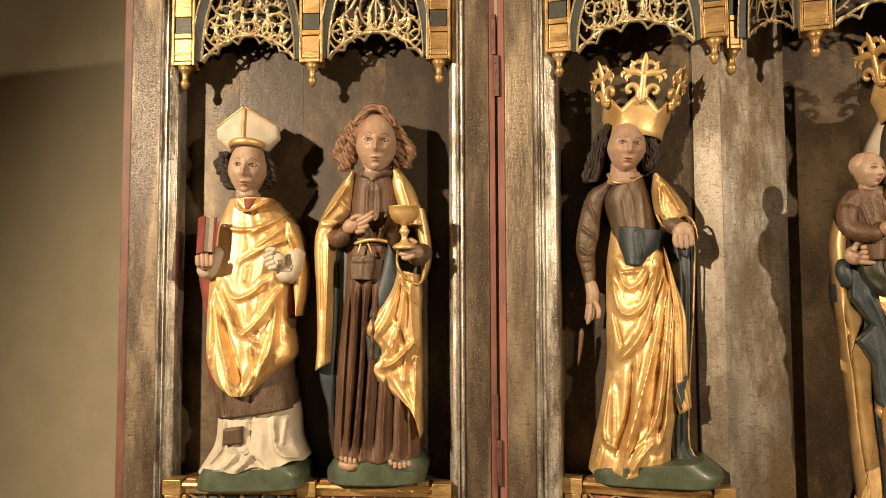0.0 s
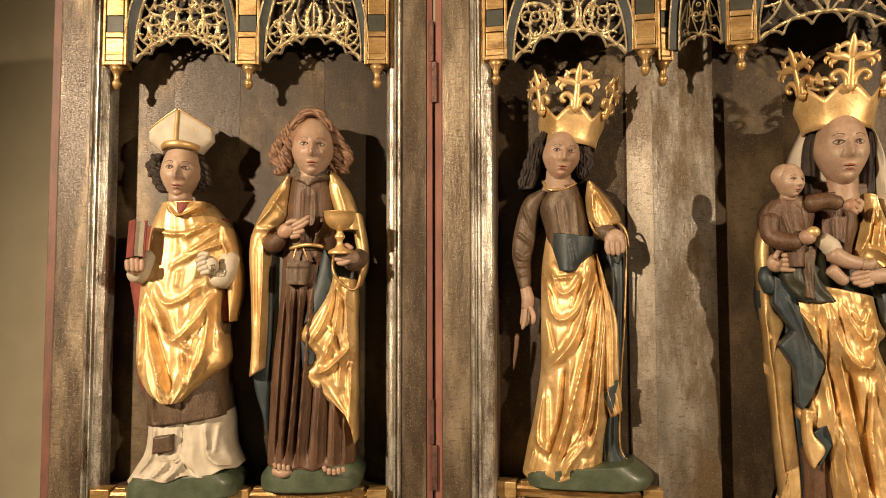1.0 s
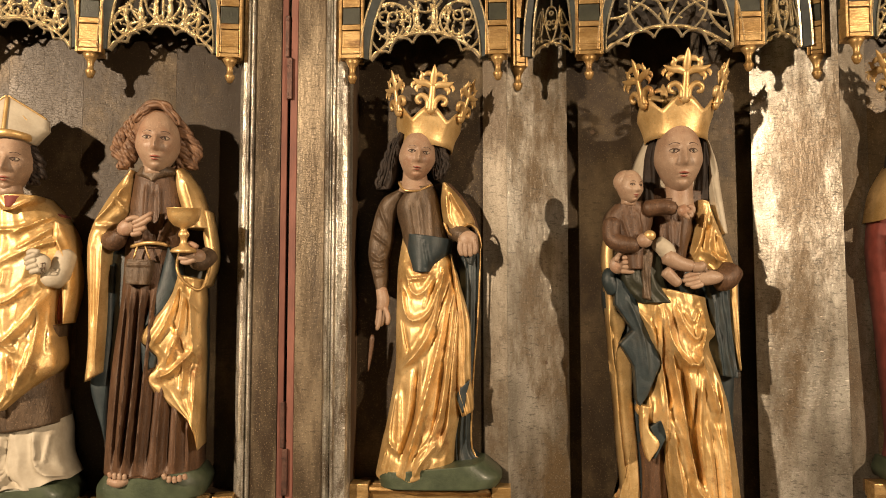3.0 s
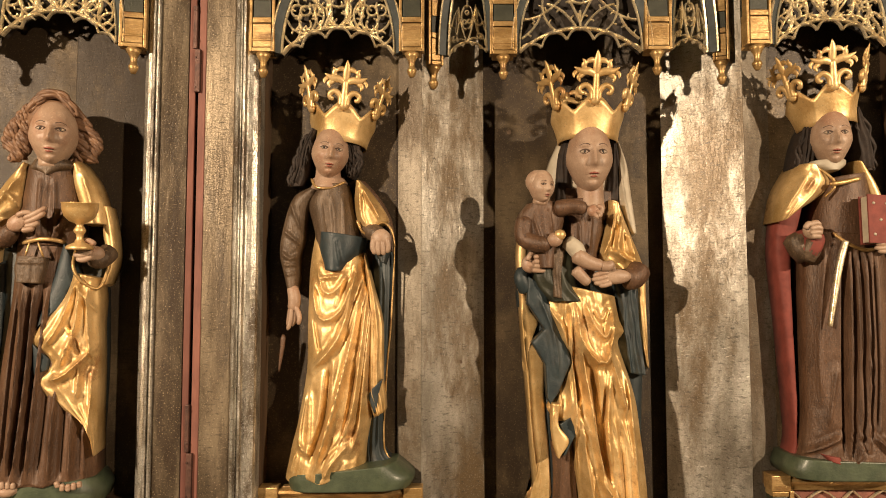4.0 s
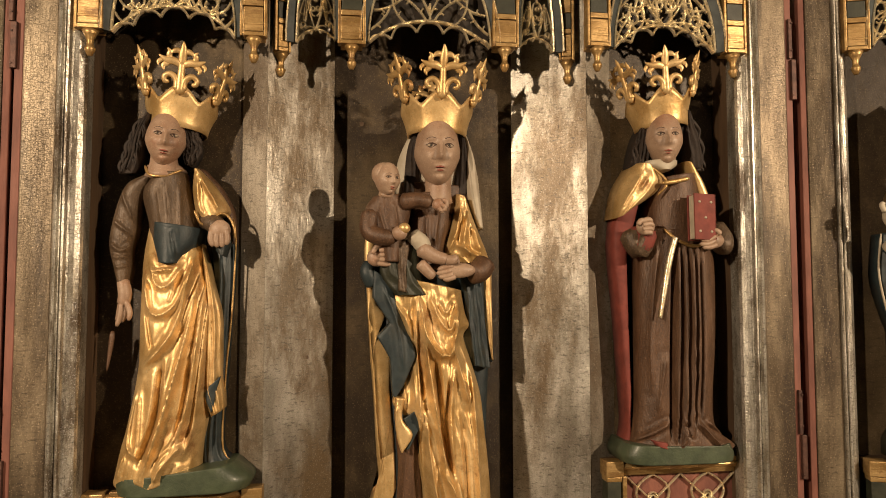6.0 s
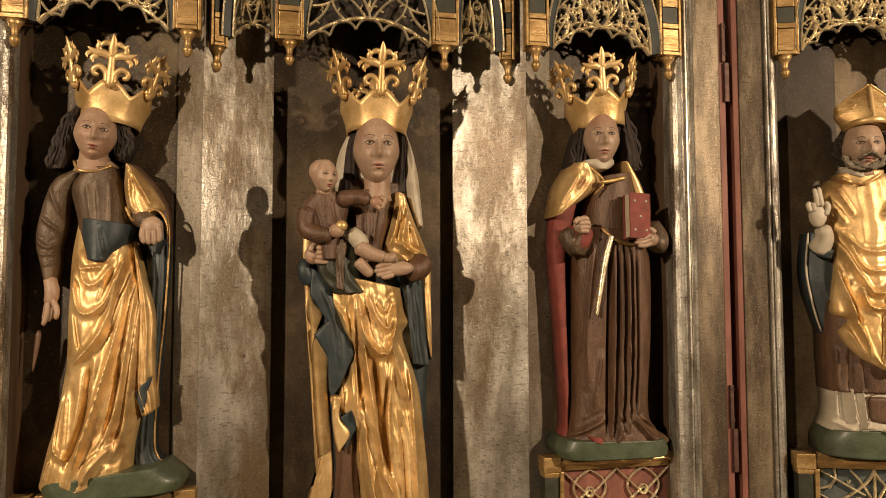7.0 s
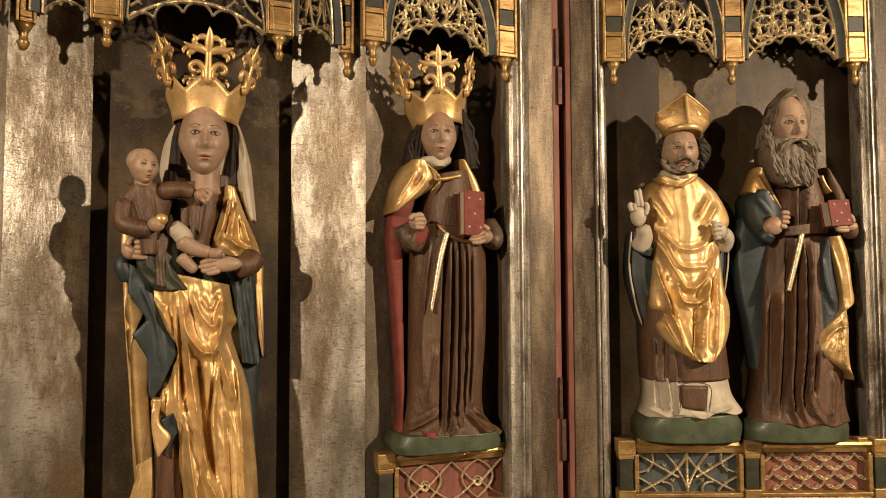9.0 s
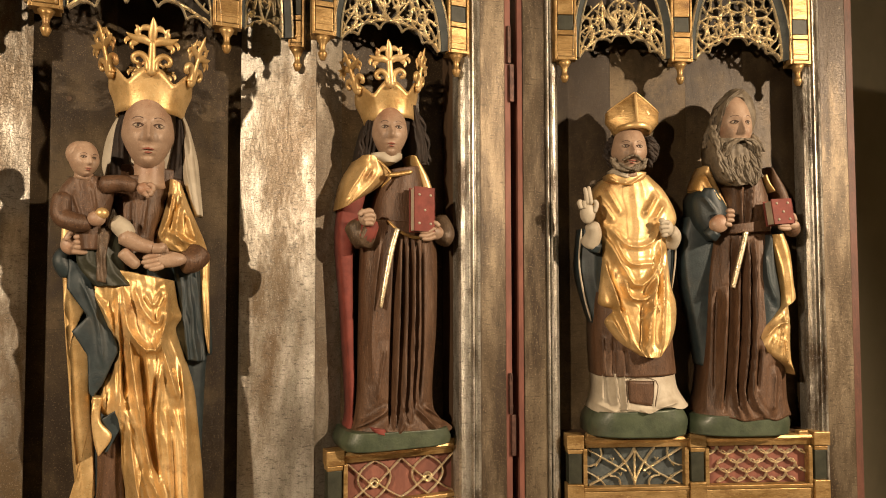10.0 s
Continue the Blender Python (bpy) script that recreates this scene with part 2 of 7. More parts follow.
def panel(parent, x0, y0, x1, y1, z0, z1, mat, name="back_panel", label="", thick=0.014):
    d = Vector((x1 - x0, y1 - y0, 0)).normalized()
    n = Vector((-d.y, d.x, 0)) * thick
    return part(name, prism([(x0, y0), (x1, y1), (x1 + n.x, y1 + n.y), (x0 + n.x, y0 + n.y)], z0, z1), mat, parent, label)


shrine = thing("altar_shrine", Matrix.Identity(4), "carved and silvered wooden altar shrine with three niches", "altarpiece")
upright(shrine, -0.795, -0.730, 0.26, LOW, HIGH)
upright(shrine, 0.798, 0.868, 0.26, LOW, HIGH)
moulding("moulding", -0.730, 1, 0.049, LOW, HIGH, shrine)
moulding("moulding", 0.798, -1, 0.046, LOW, HIGH, shrine)
part("edge_strip", boxes((-0.8125, -0.7955, 0.003, 0.26, LOW, HIGH)), "red", shrine, "edge of the frame painted dull red")
part("edge_strip", boxes((0.8685, 0.8855, 0.003, 0.26, LOW, HIGH)), "red", shrine, "edge of the frame painted dull red")
part("bottom_board", boxes((-0.795, 0.868, 0.0, 0.26, LOW - 0.08, LOW - 0.001)), "stile", shrine)
part("top_board", boxes((-0.8125, 0.8855, 0.0, 0.26, HIGH + 0.001, HIGH + 0.06)), "stile", shrine)
part("cheek", boxes((-0.7285, -0.684, 0.061, 0.16, LOW, HIGH), bevel=0.001), "darkwood", shrine, "dark stained inner side of the niche")
part("cheek", boxes((0.754, 0.7965, 0.061, 0.16, LOW, HIGH), bevel=0.001), "darkwood", shrine, "dark stained inner side of the niche")
BACK = 0.135
LEAF = "tarnished and shade-darkened silver-leafed back board"
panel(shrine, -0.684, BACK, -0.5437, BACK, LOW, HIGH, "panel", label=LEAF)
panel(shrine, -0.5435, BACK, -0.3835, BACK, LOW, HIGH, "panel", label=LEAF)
panel(shrine, -0.3832, BACK - 0.006, -0.327, 0.103, LOW, HIGH, "strip", "pier_side", "silver-leafed side of the pier between two niches")
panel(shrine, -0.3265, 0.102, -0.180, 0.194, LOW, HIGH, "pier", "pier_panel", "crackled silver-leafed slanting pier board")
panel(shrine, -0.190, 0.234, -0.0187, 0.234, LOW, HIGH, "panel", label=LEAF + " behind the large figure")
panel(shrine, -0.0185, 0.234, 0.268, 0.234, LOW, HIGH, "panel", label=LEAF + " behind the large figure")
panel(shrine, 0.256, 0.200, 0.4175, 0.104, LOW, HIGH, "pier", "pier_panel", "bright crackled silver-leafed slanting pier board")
panel(shrine, 0.4178, 0.106, 0.4862, BACK - 0.006, LOW, HIGH, "strip", "pier_side", "silver-leafed side of the pier between two niches")
panel(shrine, 0.4865, BACK - 0.006, 0.6012, BACK - 0.006, LOW, HIGH, "panel", label=LEAF)
panel(shrine, 0.6015, BACK - 0.006, 0.757, BACK - 0.006, LOW, HIGH, "panel", label=LEAF)
for kx, ky, kz, kr in ((-0.2375, 0.1575, 1.472, 0.0045), (-0.113, 0.2335, 2.035, 0.006), (0.218, 0.2345, 2.03, 0.0065), (0.33, 0.1565, 1.42, 0.004)):
    hole = part("knot", lathe([(kr * 0.6, 0.0), (kr, 0.0008), (kr * 0.9, 0.0016), (kr * 0.3, 0.0012)], 14), "darkwood", shrine, "small dark knot in the board")
    hole.matrix_local = pose(kx, ky + 0.0008, kz, 90, 0, 0)
part("rear_board", boxes((-0.795, 0.868, 0.262, 0.28, LOW, HIGH)), "darkwood", shrine)


def wing(m, s, label):
    """A hinged wing; s is -1 for the one that reaches to -x from its hinge, 1 for the other."""
    w = thing("altar_wing", m, label, "altar wing", "wings of the altarpiece")

    def span(a, b, y0, y1, z0=LOW, z1=HIGH):
        return (min(s * a, s * b), max(s * a, s * b), y0, y1, z0, z1)

    part("edge_strip", boxes(span(0.003, 0.0165, 0.003, 0.12)), "red", w, "edge of the frame painted dull red")
    part("edge_strip", boxes(span(0.8615, 0.882, 0.004, 0.12)), "rim", w, "outer edge of the frame in worn dark red paint")
    part("stile", boxes(span(0.0170, 0.074, 0, 0.12), bevel=0.0025), "stile", w, "worn silvered flat frame board")
    part("stile", boxes(span(0.788, 0.861, 0, 0.12), bevel=0.0025), "stile", w, "worn silvered flat frame board")
    moulding("moulding", s * 0.074, s, 0.036, LOW, HIGH, w)
    moulding("moulding", s * 0.788, -s, 0.036, LOW, HIGH, w)
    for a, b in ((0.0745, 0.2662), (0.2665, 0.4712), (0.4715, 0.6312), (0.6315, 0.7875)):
        part("back_panel", boxes(span(a, b, 0.088, 0.104), bevel=0), "panel", w, "tarnished and shade-darkened silver-leafed back board")
    part("bottom_board", boxes(span(0.003, 0.874, 0.0, 0.12, LOW - 0.07, LOW - 0.001)), "stile", w)
    part("top_board", boxes(span(0.003, 0.874, 0.0, 0.12, HIGH + 0.001, HIGH + 0.05)), "stile", w)
    return w


left_wing = wing(LEFT_WING, -1, "silvered wing of the altarpiece holding two figures, swung forward")
right_wing = wing(RIGHT_WING, 1, "silvered wing of the altarpiece holding two figures, swung further forward")


def hinge(parent, x, z0, z1):
    """A strap hinge on the red edges: two leaves and a split knuckle."""
    mid = (z0 + z1) / 2
    bm = boxes((x - 0.011, x - 0.002, -0.004, 0.012, mid + 0.001, z1), (x - 0.006, x + 0.006, -0.005, 0.012, z0, mid - 0.001), bevel=0.0015)
    h = part("hinge", bm, "iron", parent, "long rusty iron hinge on the red frame edge")
    for k, z in enumerate((z0 + 0.01, mid - 0.02, mid + 0.02, z1 - 0.01)):
        part("pin", boxes((x - 0.006, x - 0.002, -0.0065, -0.004, z - 0.002, z + 0.002), bevel=0.0005), "iron", h)


for hx in (-0.8125, 0.8855):
    hinge(shrine, hx, 2.070, 2.262)
    hinge(shrine, hx, 1.197, 1.397)

# ---- carved canopies over the niches ----


def inside(a, h, p, slack=0.0):
    return p[1] < 0 or (abs(p[0]) / (a + slack)) ** 2.4 + (p[1] / (h + slack)) ** 2 < 1


def tracery(parent, x, y, z, a, h, rise, kind, turn=0.0, w=0.0031):
    """Pierced gilded tracery in an arch of half width a and height h: a cusped lower rib, and rings, leaves and mouchettes above."""
    if a < 0.1:
        w = 0.0017
    bm = bmesh.new()
    r = (a * a + rise * rise) / (2 * rise)
    half = math.degrees(math.asin(a / r))
    rib = [(r * math.sin(radians(q)), rise - r + r * math.cos(radians(q))) for q in np.linspace(-half, half, 25)]
    add_bar(bm, rib, w * 1.1, 0.008)
    cusps = 5
    for k in range(cusps):
        q0, q1 = (-half + 2 * half * (k + u) / cusps for u in (0.0, 1.0))
        (x0, z0), (x1, z1) = ((r * math.sin(radians(q)), rise - r + r * math.cos(radians(q))) for q in (q0, q1))
        drop = 0.020 * a / 0.11
        d0, d1 = drop * (k > 0), drop * (k < cusps - 1)
        add_bar(bm, curve3((x0, z0 - d0), (x0 * 0.82 + x1 * 0.18, (z0 + z1) / 2 + 0.004), ((x0 + x1) / 2, (z0 + z1) / 2 - 0.001)), w * 0.85, 0.006)
        add_bar(bm, curve3(((x0 + x1) / 2, (z0 + z1) / 2 - 0.001), (x0 * 0.18 + x1 * 0.82, (z0 + z1) / 2 + 0.004), (x1, z1 - d1)), w * 0.85, 0.006)
    lines = []
    if kind == "rings":
        ring = 0.036 * a / 0.11
        for cx, cz, rr in ((-0.62 * a, 0.075, ring), (0.0, rise + ring * 1.25, ring * 1.2), (0.62 * a, 0.075, ring), (-0.5 * a, 0.075 + 2 * ring, ring), (0.5 * a, 0.075 + 2 * ring, ring)):
            lines.append(arc(cx, cz, rr, 0, 360, 20))
            for q in (45, 135, 225, 315):
                lines.append(curve3((cx + rr * math.cos(radians(q)), cz + rr * math.sin(radians(q))), (cx, cz), (cx + rr * math.cos(radians(q + 90)), cz + rr * math.sin(radians(q + 90)))))
        lines.append([(0, rise), (0, rise + 0.02)])
    elif kind == "leaves":
        for s in (-1, 1):
            lines.append(curve3((0, rise + 0.002), (s * 0.55 * a, rise + 0.03), (s * 0.22 * a, rise + 0.10)))
            lines.append(curve3((0, rise + 0.002), (s * 0.25 * a, rise + 0.03), (s * 0.04 * a, rise + 0.075)))
            lines.append(curve3((s * 0.3 * a, rise - 0.006), (s * 0.75 * a, rise + 0.02), (s * 0.6 * a, rise + 0.09)))
            lines.append(arc(s * 0.68 * a, 0.066, 0.028 * a / 0.11, 0, 360, 16))
            lines.append(curve3((s * 0.68 * a - 0.028, 0.066), (s * 0.68 * a, 0.066), (s * 0.68 * a, 0.066 + 0.028)))
            lines.append(curve3((s * 0.68 * a + 0.028, 0.066), (s * 0.68 * a, 0.066), (s * 0.68 * a, 0.066 - 0.028)))
            lines.append(curve3((s * 0.95 * a, 0.09), (s * 0.5 * a, 0.10), (s * 0.3 * a, 0.18)))
            lines.append(curve3((s * 0.2 * a, rise + 0.10), (s * 0.55 * a, rise + 0.07), (s * 0.85 * a, 0.14)))
        lines += [[(0, rise), (0, rise + 0.12)], arc(0, rise + 0.115, 0.03, 0, 360, 16)]
    elif kind == "roses":
        for s in (-1, 1):
            cx, cz = s * 0.60 * a, 0.088
            lines.append(arc(cx, cz, 0.040 * a / 0.12, 0, 360, 20))
            lines.append(arc(cx, cz + 0.010, 0.011, 0, 360, 12))
            for q in (-90, 30, 150):
                lines.append(arc(cx + 0.021 * math.cos(radians(q)), cz + 0.021 * math.sin(radians(q)), 0.013, q - 130, q + 130, 8))
            lines.append(curve3((s * 0.28 * a, rise - 0.004), (s * 0.02 * a, rise + 0.05), (s * 0.30 * a, rise + 0.10)))
            lines.append(curve3((s * 0.05 * a, rise), (s * 0.35 * a, rise + 0.03), (s * 0.12 * a, rise + 0.075)))
            lines.append(curve3((s * 0.30 * a, rise + 0.03), (s * 0.5 * a, rise + 0.09), (s * 0.9 * a, 0.12)))
        lines += [curve3((-0.3 * a, rise + 0.07), (0, rise + 0.02), (0.3 * a, rise + 0.07)), arc(0, rise + 0.10, 0.03, 0, 360, 16)]
    elif kind == "net":
        for s in (-1, 1):
            lines.append(curve3((s * 0.06 * a, rise), (s * 0.28 * a, rise + 0.05), (s * 0.55 * a, rise + 0.055)))
            lines.append(curve3((s * 0.40 * a, rise - 0.008), (s * 0.75 * a, rise + 0.03), (s * 0.55 * a, rise + 0.10)))
            lines.append(curve3((s * 0.92 * a, 0.075), (s * 0.62 * a, rise + 0.02), (s * 0.30 * a, rise + 0.07)))
            lines.append(curve3((s * 0.0, rise + 0.012), (s * 0.10 * a, rise + 0.05), (s * 0.34 * a, rise + 0.10)))
            lines.append(curve3((s * 0.97 * a, 0.03), (s * 0.72 * a, 0.055), (s * 0.66 * a, rise + 0.028)))
        lines += [[(0, rise), (0, rise + 0.04)], curve3((-0.3 * a, rise + 0.085), (0, rise + 0.03), (0.3 * a, rise + 0.085))]
    elif kind == "lily":
        for s in (-1, 1):
            lines.append(arc(s * 0.64 * a, rise + 0.012, 0.115 * a, 0, 360, 14))
            lines.append(curve3((0, rise), (s * 0.32 * a, rise + 0.030), (s * 0.46 * a, rise + 0.085)))
            lines.append(curve3((0, rise), (s * 0.30 * a, rise + 0.014), (s * 0.56 * a, rise + 0.004)))
            lines.append(curve3((s * 0.98 * a, rise + 0.050), (s * 0.62 * a, rise + 0.024), (s * 0.36 * a, rise + 0.050)))
            lines.append(curve3((s * 0.97 * a, rise + 0.020), (s * 0.80 * a, rise + 0.050), (s * 0.52 * a, rise + 0.078)))
            lines.append(curve3((s * 0.96 * a, 0.016), (s * 0.88 * a, 0.050), (s * 0.74 * a, rise + 0.006)))
            lines.append(curve3((s * 0.80 * a, 0.030), (s * 0.66 * a, 0.048), (s * 0.70 * a, rise + 0.002)))
            lines.append(curve3((s * 0.56 * a, rise + 0.020), (s * 0.38 * a, rise + 0.040), (s * 0.46 * a, rise + 0.085)))
            lines.append(curve3((s * 0.60 * a, rise + 0.022), (s * 0.58 * a, rise + 0.045), (s * 0.46 * a, rise + 0.085)))
            lines.append(curve3((s * 0.97 * a, rise - 0.004), (s * 0.84 * a, rise + 0.016), (s * 0.76 * a, rise + 0.014)))
            lines.append(arc(s * 0.13 * a, rise + 0.048, 0.10 * a, 0, 360, 12))
            lines.append(curve3((s * 0.05 * a, rise + 0.032), (s * 0.26 * a, rise + 0.030), (s * 0.30 * a, rise + 0.062)))
            lines.append(curve3((s * 0.02 * a, rise + 0.085), (s * 0.24 * a, rise + 0.088), (s * 0.32 * a, rise + 0.058)))
        lines += [arc(0, rise + 0.070, 0.10 * a, 0, 360, 12), [(0, rise + 0.082), (0, rise + 0.14)]]
    if a > 0.1 and kind != "net":
        # slender mouchettes springing from the rib fill the field
        for k in range(-3, 4):
            x0 = k * a / 3.6
            z0 = rise - r + math.sqrt(r * r - x0 * x0)
            for lean in (-1, 1):
                lines.append(curve3((x0, z0), (x0 + lean * 0.030, z0 + 0.022), (x0 + lean * 0.012, z0 + 0.062)))
    for line in lines:
        run = []
        for p in line + [None]:
            if p and inside(a, h, p) and p[1] > 0.004:
                run.append(p)
            else:
                if len(run) > 1:
                    add_bar(bm, run, w * 0.85, 0.006)
                for i in range(2, len(run) - 2, 3):
                    tx, tz = run[i + 1][0] - run[i - 1][0], run[i + 1][1] - run[i - 1][1]
                    size = math.hypot(tx, tz)
                    if a > 0.1 and size > 0.004:
                        turned = 1 if (i // 3) % 2 else -1
                        tip = (run[i][0] - turned * tz / size * 0.010, run[i][1] + turned * tx / size * 0.010)
                        add_bar(bm, curve3(run[i - 1], (run[i][0], run[i][1]), tip, 4), w * 0.6, 0.004)
                run = []
    ob = part("tracery", bm, "lace", parent, "pierced gilded gothic tracery with cusped lower edge")
    ob.matrix_local = pose(x, y, z, 0, 0, turn)
    return ob


def arch_band(parent, x, y, z, a, h, turn=0.0):
    """The painted arch round the tracery, with a gilded rib along its inner edge."""
    line = [(a * math.copysign(abs(math.cos(q)) ** (2 / 2.4), math.cos(q)), h * math.sin(q)) for q in np.linspace(0.0, math.pi, 33)]
    bm = bmesh.new()
    out = [(px * (a + 0.017) / a, pz * (h + 0.02) / h) for px, pz in line]
    cross = [[bm.verts.new((p[0], d, p[1])) for p, d in ((i, 0.004), (o, -0.012), (o, 0.012), (i, 0.012))] for i, o in zip(line, out)]
    for c0, c1 in zip(cross, cross[1:]):
        for k in range(4):
            bm.faces.new((c0[k], c0[(k + 1) % 4], c1[(k + 1) % 4], c1[k]))
    bm.faces.new(cross[0])
    bm.faces.new(cross[-1][::-1])
    band = part("arch", bm, "bluepaint", parent, "blue-grey painted arch moulding")
    band.matrix_local = pose(x, y, z, 0, 0, turn)
    bm = bmesh.new()
    add_bar(bm, line, 0.0028, 0.006)
    rib = part("rib", bm, "lace", band, "gilded rib")
    rib.location = (0, 0.002, 0)
    bm = bmesh.new()
    add_bar(bm, [(px * (a + 0.019) / a, pz * (h + 0.022) / h) for px, pz in line], 0.0025, 0.006)
    rib = part("rib", bm, "lace", band, "gilded rib")
    rib.location = (0, -0.011, 0)


def pillar(parent, x, y, z, w=0.040, turn=0.0):
    """A gilded bracket block with a dark painted shaft above, thin side columns, and a turned drop below."""
    m = pose(x, y, z, 0, 0, turn)
    h = w / 2
    block = part("bracket", boxes((-h, h, -0.012, 0.035, 0.010, 0.062), (-h * 1.06, h * 1.06, -0.014, 0.035, 0.0, 0.0085), (-h * 1.04, h * 1.04, -0.0135, 0.035, 0.0235, 0.0285),
                                  (-h * 1.02, h * 1.02, -0.013, 0.035, 0.064, 0.076), bevel=0.0015), "gilt", parent, "gilded canopy bracket with fluted mouldings")
    block.matrix_local = m
    part("shaft", boxes((-h * 0.95, h * 0.95, -0.010, 0.035, 0.0775, 0.115), bevel=0.001), "greenpaint", block, "dark green painted shaft")
    part("cap", boxes((-h, h, -0.012, 0.035, 0.116, 0.20), bevel=0.002), "gilt", block)
    for s in (-1, 1):
        part("column", boxes((s * (h + 0.0045) - 0.003, s * (h + 0.0045) + 0.003, -0.012, 0.01, 0.0, 0.20), bevel=0.0012), "gilt", block)
    drop = part("drop", lathe([(0.0012, -0.054), (0.005, -0.053), (0.0085, -0.046), (0.0105, -0.040), (0.0105, -0.037), (0.0075, -0.034), (0.0062, -0.028), (0.0075, -0.018), (0.012, -0.010), (0.017, -0.0005)]),
                "gilt", block, "gilded turned drop", True)
    drop.location = (0, 0.004, 0)


def spandrel(parent, x, y, z, a, h, turn):
    """A board over an arch, mostly unseen, added to keep lamp light off the niche top; cut out to the arch's curve."""
    bm = bmesh.new()
    top = HIGH - z - 0.002
    line = [(a * math.copysign(abs(math.cos(q)) ** (2 / 2.4), math.cos(q)), h * math.sin(q)) for q in np.linspace(0.0, math.pi, 33)]
    line = [(a + 0.042, 0.0)] + [(px * (a + 0.016) / a, pz * (h + 0.016) / h) for px, pz in line] + [(-a - 0.042, 0.0)]
    rows = [[bm.verts.new((px, d, pz)) for px, pz, d in ((p[0], p[1], 0.013), (p[0], top, 0.013), (p[0], top, 0.021), (p[0], p[1], 0.021))] for p in line]
    for r0, r1 in zip(rows, rows[1:]):
        for k in range(4):
            bm.faces.new((r0[k], r0[(k + 1) % 4], r1[(k + 1) % 4], r1[k]))
    bm.faces.new(rows[0])
    bm.faces.new(rows[-1][::-1])
    ob = part("spandrel", bm, "greenpaint", parent, "dark board added over the arch to block lamp light")
    ob.matrix_local = pose(x, y, z, 0, 0, turn)


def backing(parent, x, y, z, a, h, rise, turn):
    """An assumed near-black board added close behind the tracery to shade its openings, its lower edge hollowed along
    the cusped rib.
    """
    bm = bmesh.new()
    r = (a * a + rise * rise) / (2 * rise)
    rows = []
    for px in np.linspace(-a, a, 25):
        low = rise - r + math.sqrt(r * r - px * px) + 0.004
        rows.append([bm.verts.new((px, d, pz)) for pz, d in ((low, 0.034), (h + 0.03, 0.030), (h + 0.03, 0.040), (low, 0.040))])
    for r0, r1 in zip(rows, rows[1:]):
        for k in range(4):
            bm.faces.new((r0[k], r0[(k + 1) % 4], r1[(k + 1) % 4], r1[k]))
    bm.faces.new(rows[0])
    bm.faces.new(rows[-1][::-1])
    ob = part("backing_board", bm, "backing", parent, "near-black board added behind the tracery to keep its openings dark")
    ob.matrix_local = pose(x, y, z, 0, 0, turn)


def canopy(m, pillars, bays, label, group="canopies over the niches"):
    c = thing("canopy", m, label, "canopy", group)
    for p in pillars:
        pillar(c, *p)
    for x, y, z, a, h, rise, kind, turn in bays:
        spandrel(c, x, y, z, a, h, turn)
        arch_band(c, x, y, z, a, h, turn)
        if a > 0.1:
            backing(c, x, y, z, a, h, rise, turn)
        tracery(c, x, y + 0.006, z, a - 0.001, h, rise, kind, turn)
    return c


TOPZ = 2.158
lw = canopy(LEFT_WING, [(-0.733, 0.002, TOPZ), (-0.4275, 0.002, TOPZ), (-0.131, 0.002, TOPZ)],
            [(-0.582, 0.004, TOPZ + 0.012, 0.112, 0.235, 0.064, "rings", 0), (-0.279, 0.004, TOPZ + 0.012, 0.112, 0.235, 0.064, "leaves", 0)],
            "gilded tracery canopy with two arches over two figures")
rw = canopy(RIGHT_WING, [(0.125, 0.002, TOPZ + 0.02), (0.424, 0.002, TOPZ + 0.02), (0.735, 0.002, TOPZ + 0.02)],
            [(0.274, 0.004, TOPZ + 0.032, 0.112, 0.235, 0.064, "lily", 0), (0.580, 0.004, TOPZ + 0.032, 0.114, 0.235, 0.064, "rings", 0)],
            "gilded tracery canopy with two arches over two figures")
ql = canopy(Matrix.Identity(4), [(-0.672, 0.004, TOPZ), (-0.346, 0.004, TOPZ)], [(-0.508, 0.006, TOPZ, 0.124, 0.20, 0.062, "roses", 0)],
            "gilded tracery canopy with one arch over a crowned figure")
qr = canopy(Matrix.Identity(4), [(0.410, 0.004, TOPZ + 0.015), (0.739, 0.004, TOPZ + 0.015)], [(0.574, 0.006, TOPZ + 0.018, 0.122, 0.20, 0.060, "lily", 0)],
            "gilded tracery canopy with one arch over a crowned figure")
cc = canopy(Matrix.Identity(4), [(-0.141, 0.058, TOPZ + 0.012, 0.046), (0.208, 0.058, TOPZ + 0.022, 0.046), (-0.298, 0.108, TOPZ + 0.005, 0.022, 20), (0.372, 0.108, TOPZ + 0.015, 0.022, -20)],
            [(0.036, 0.060, TOPZ + 0.024, 0.140, 0.21, 0.056, "net", 0), (-0.222, 0.085, TOPZ + 0.028, 0.046, 0.20, 0.028, "lily", -18), (0.293, 0.085, TOPZ + 0.034, 0.046, 0.20, 0.028, "lily", 18)],
            "projecting gilded three-sided tracery canopy over the large figure")

# ---- gilded consoles under the figures ----


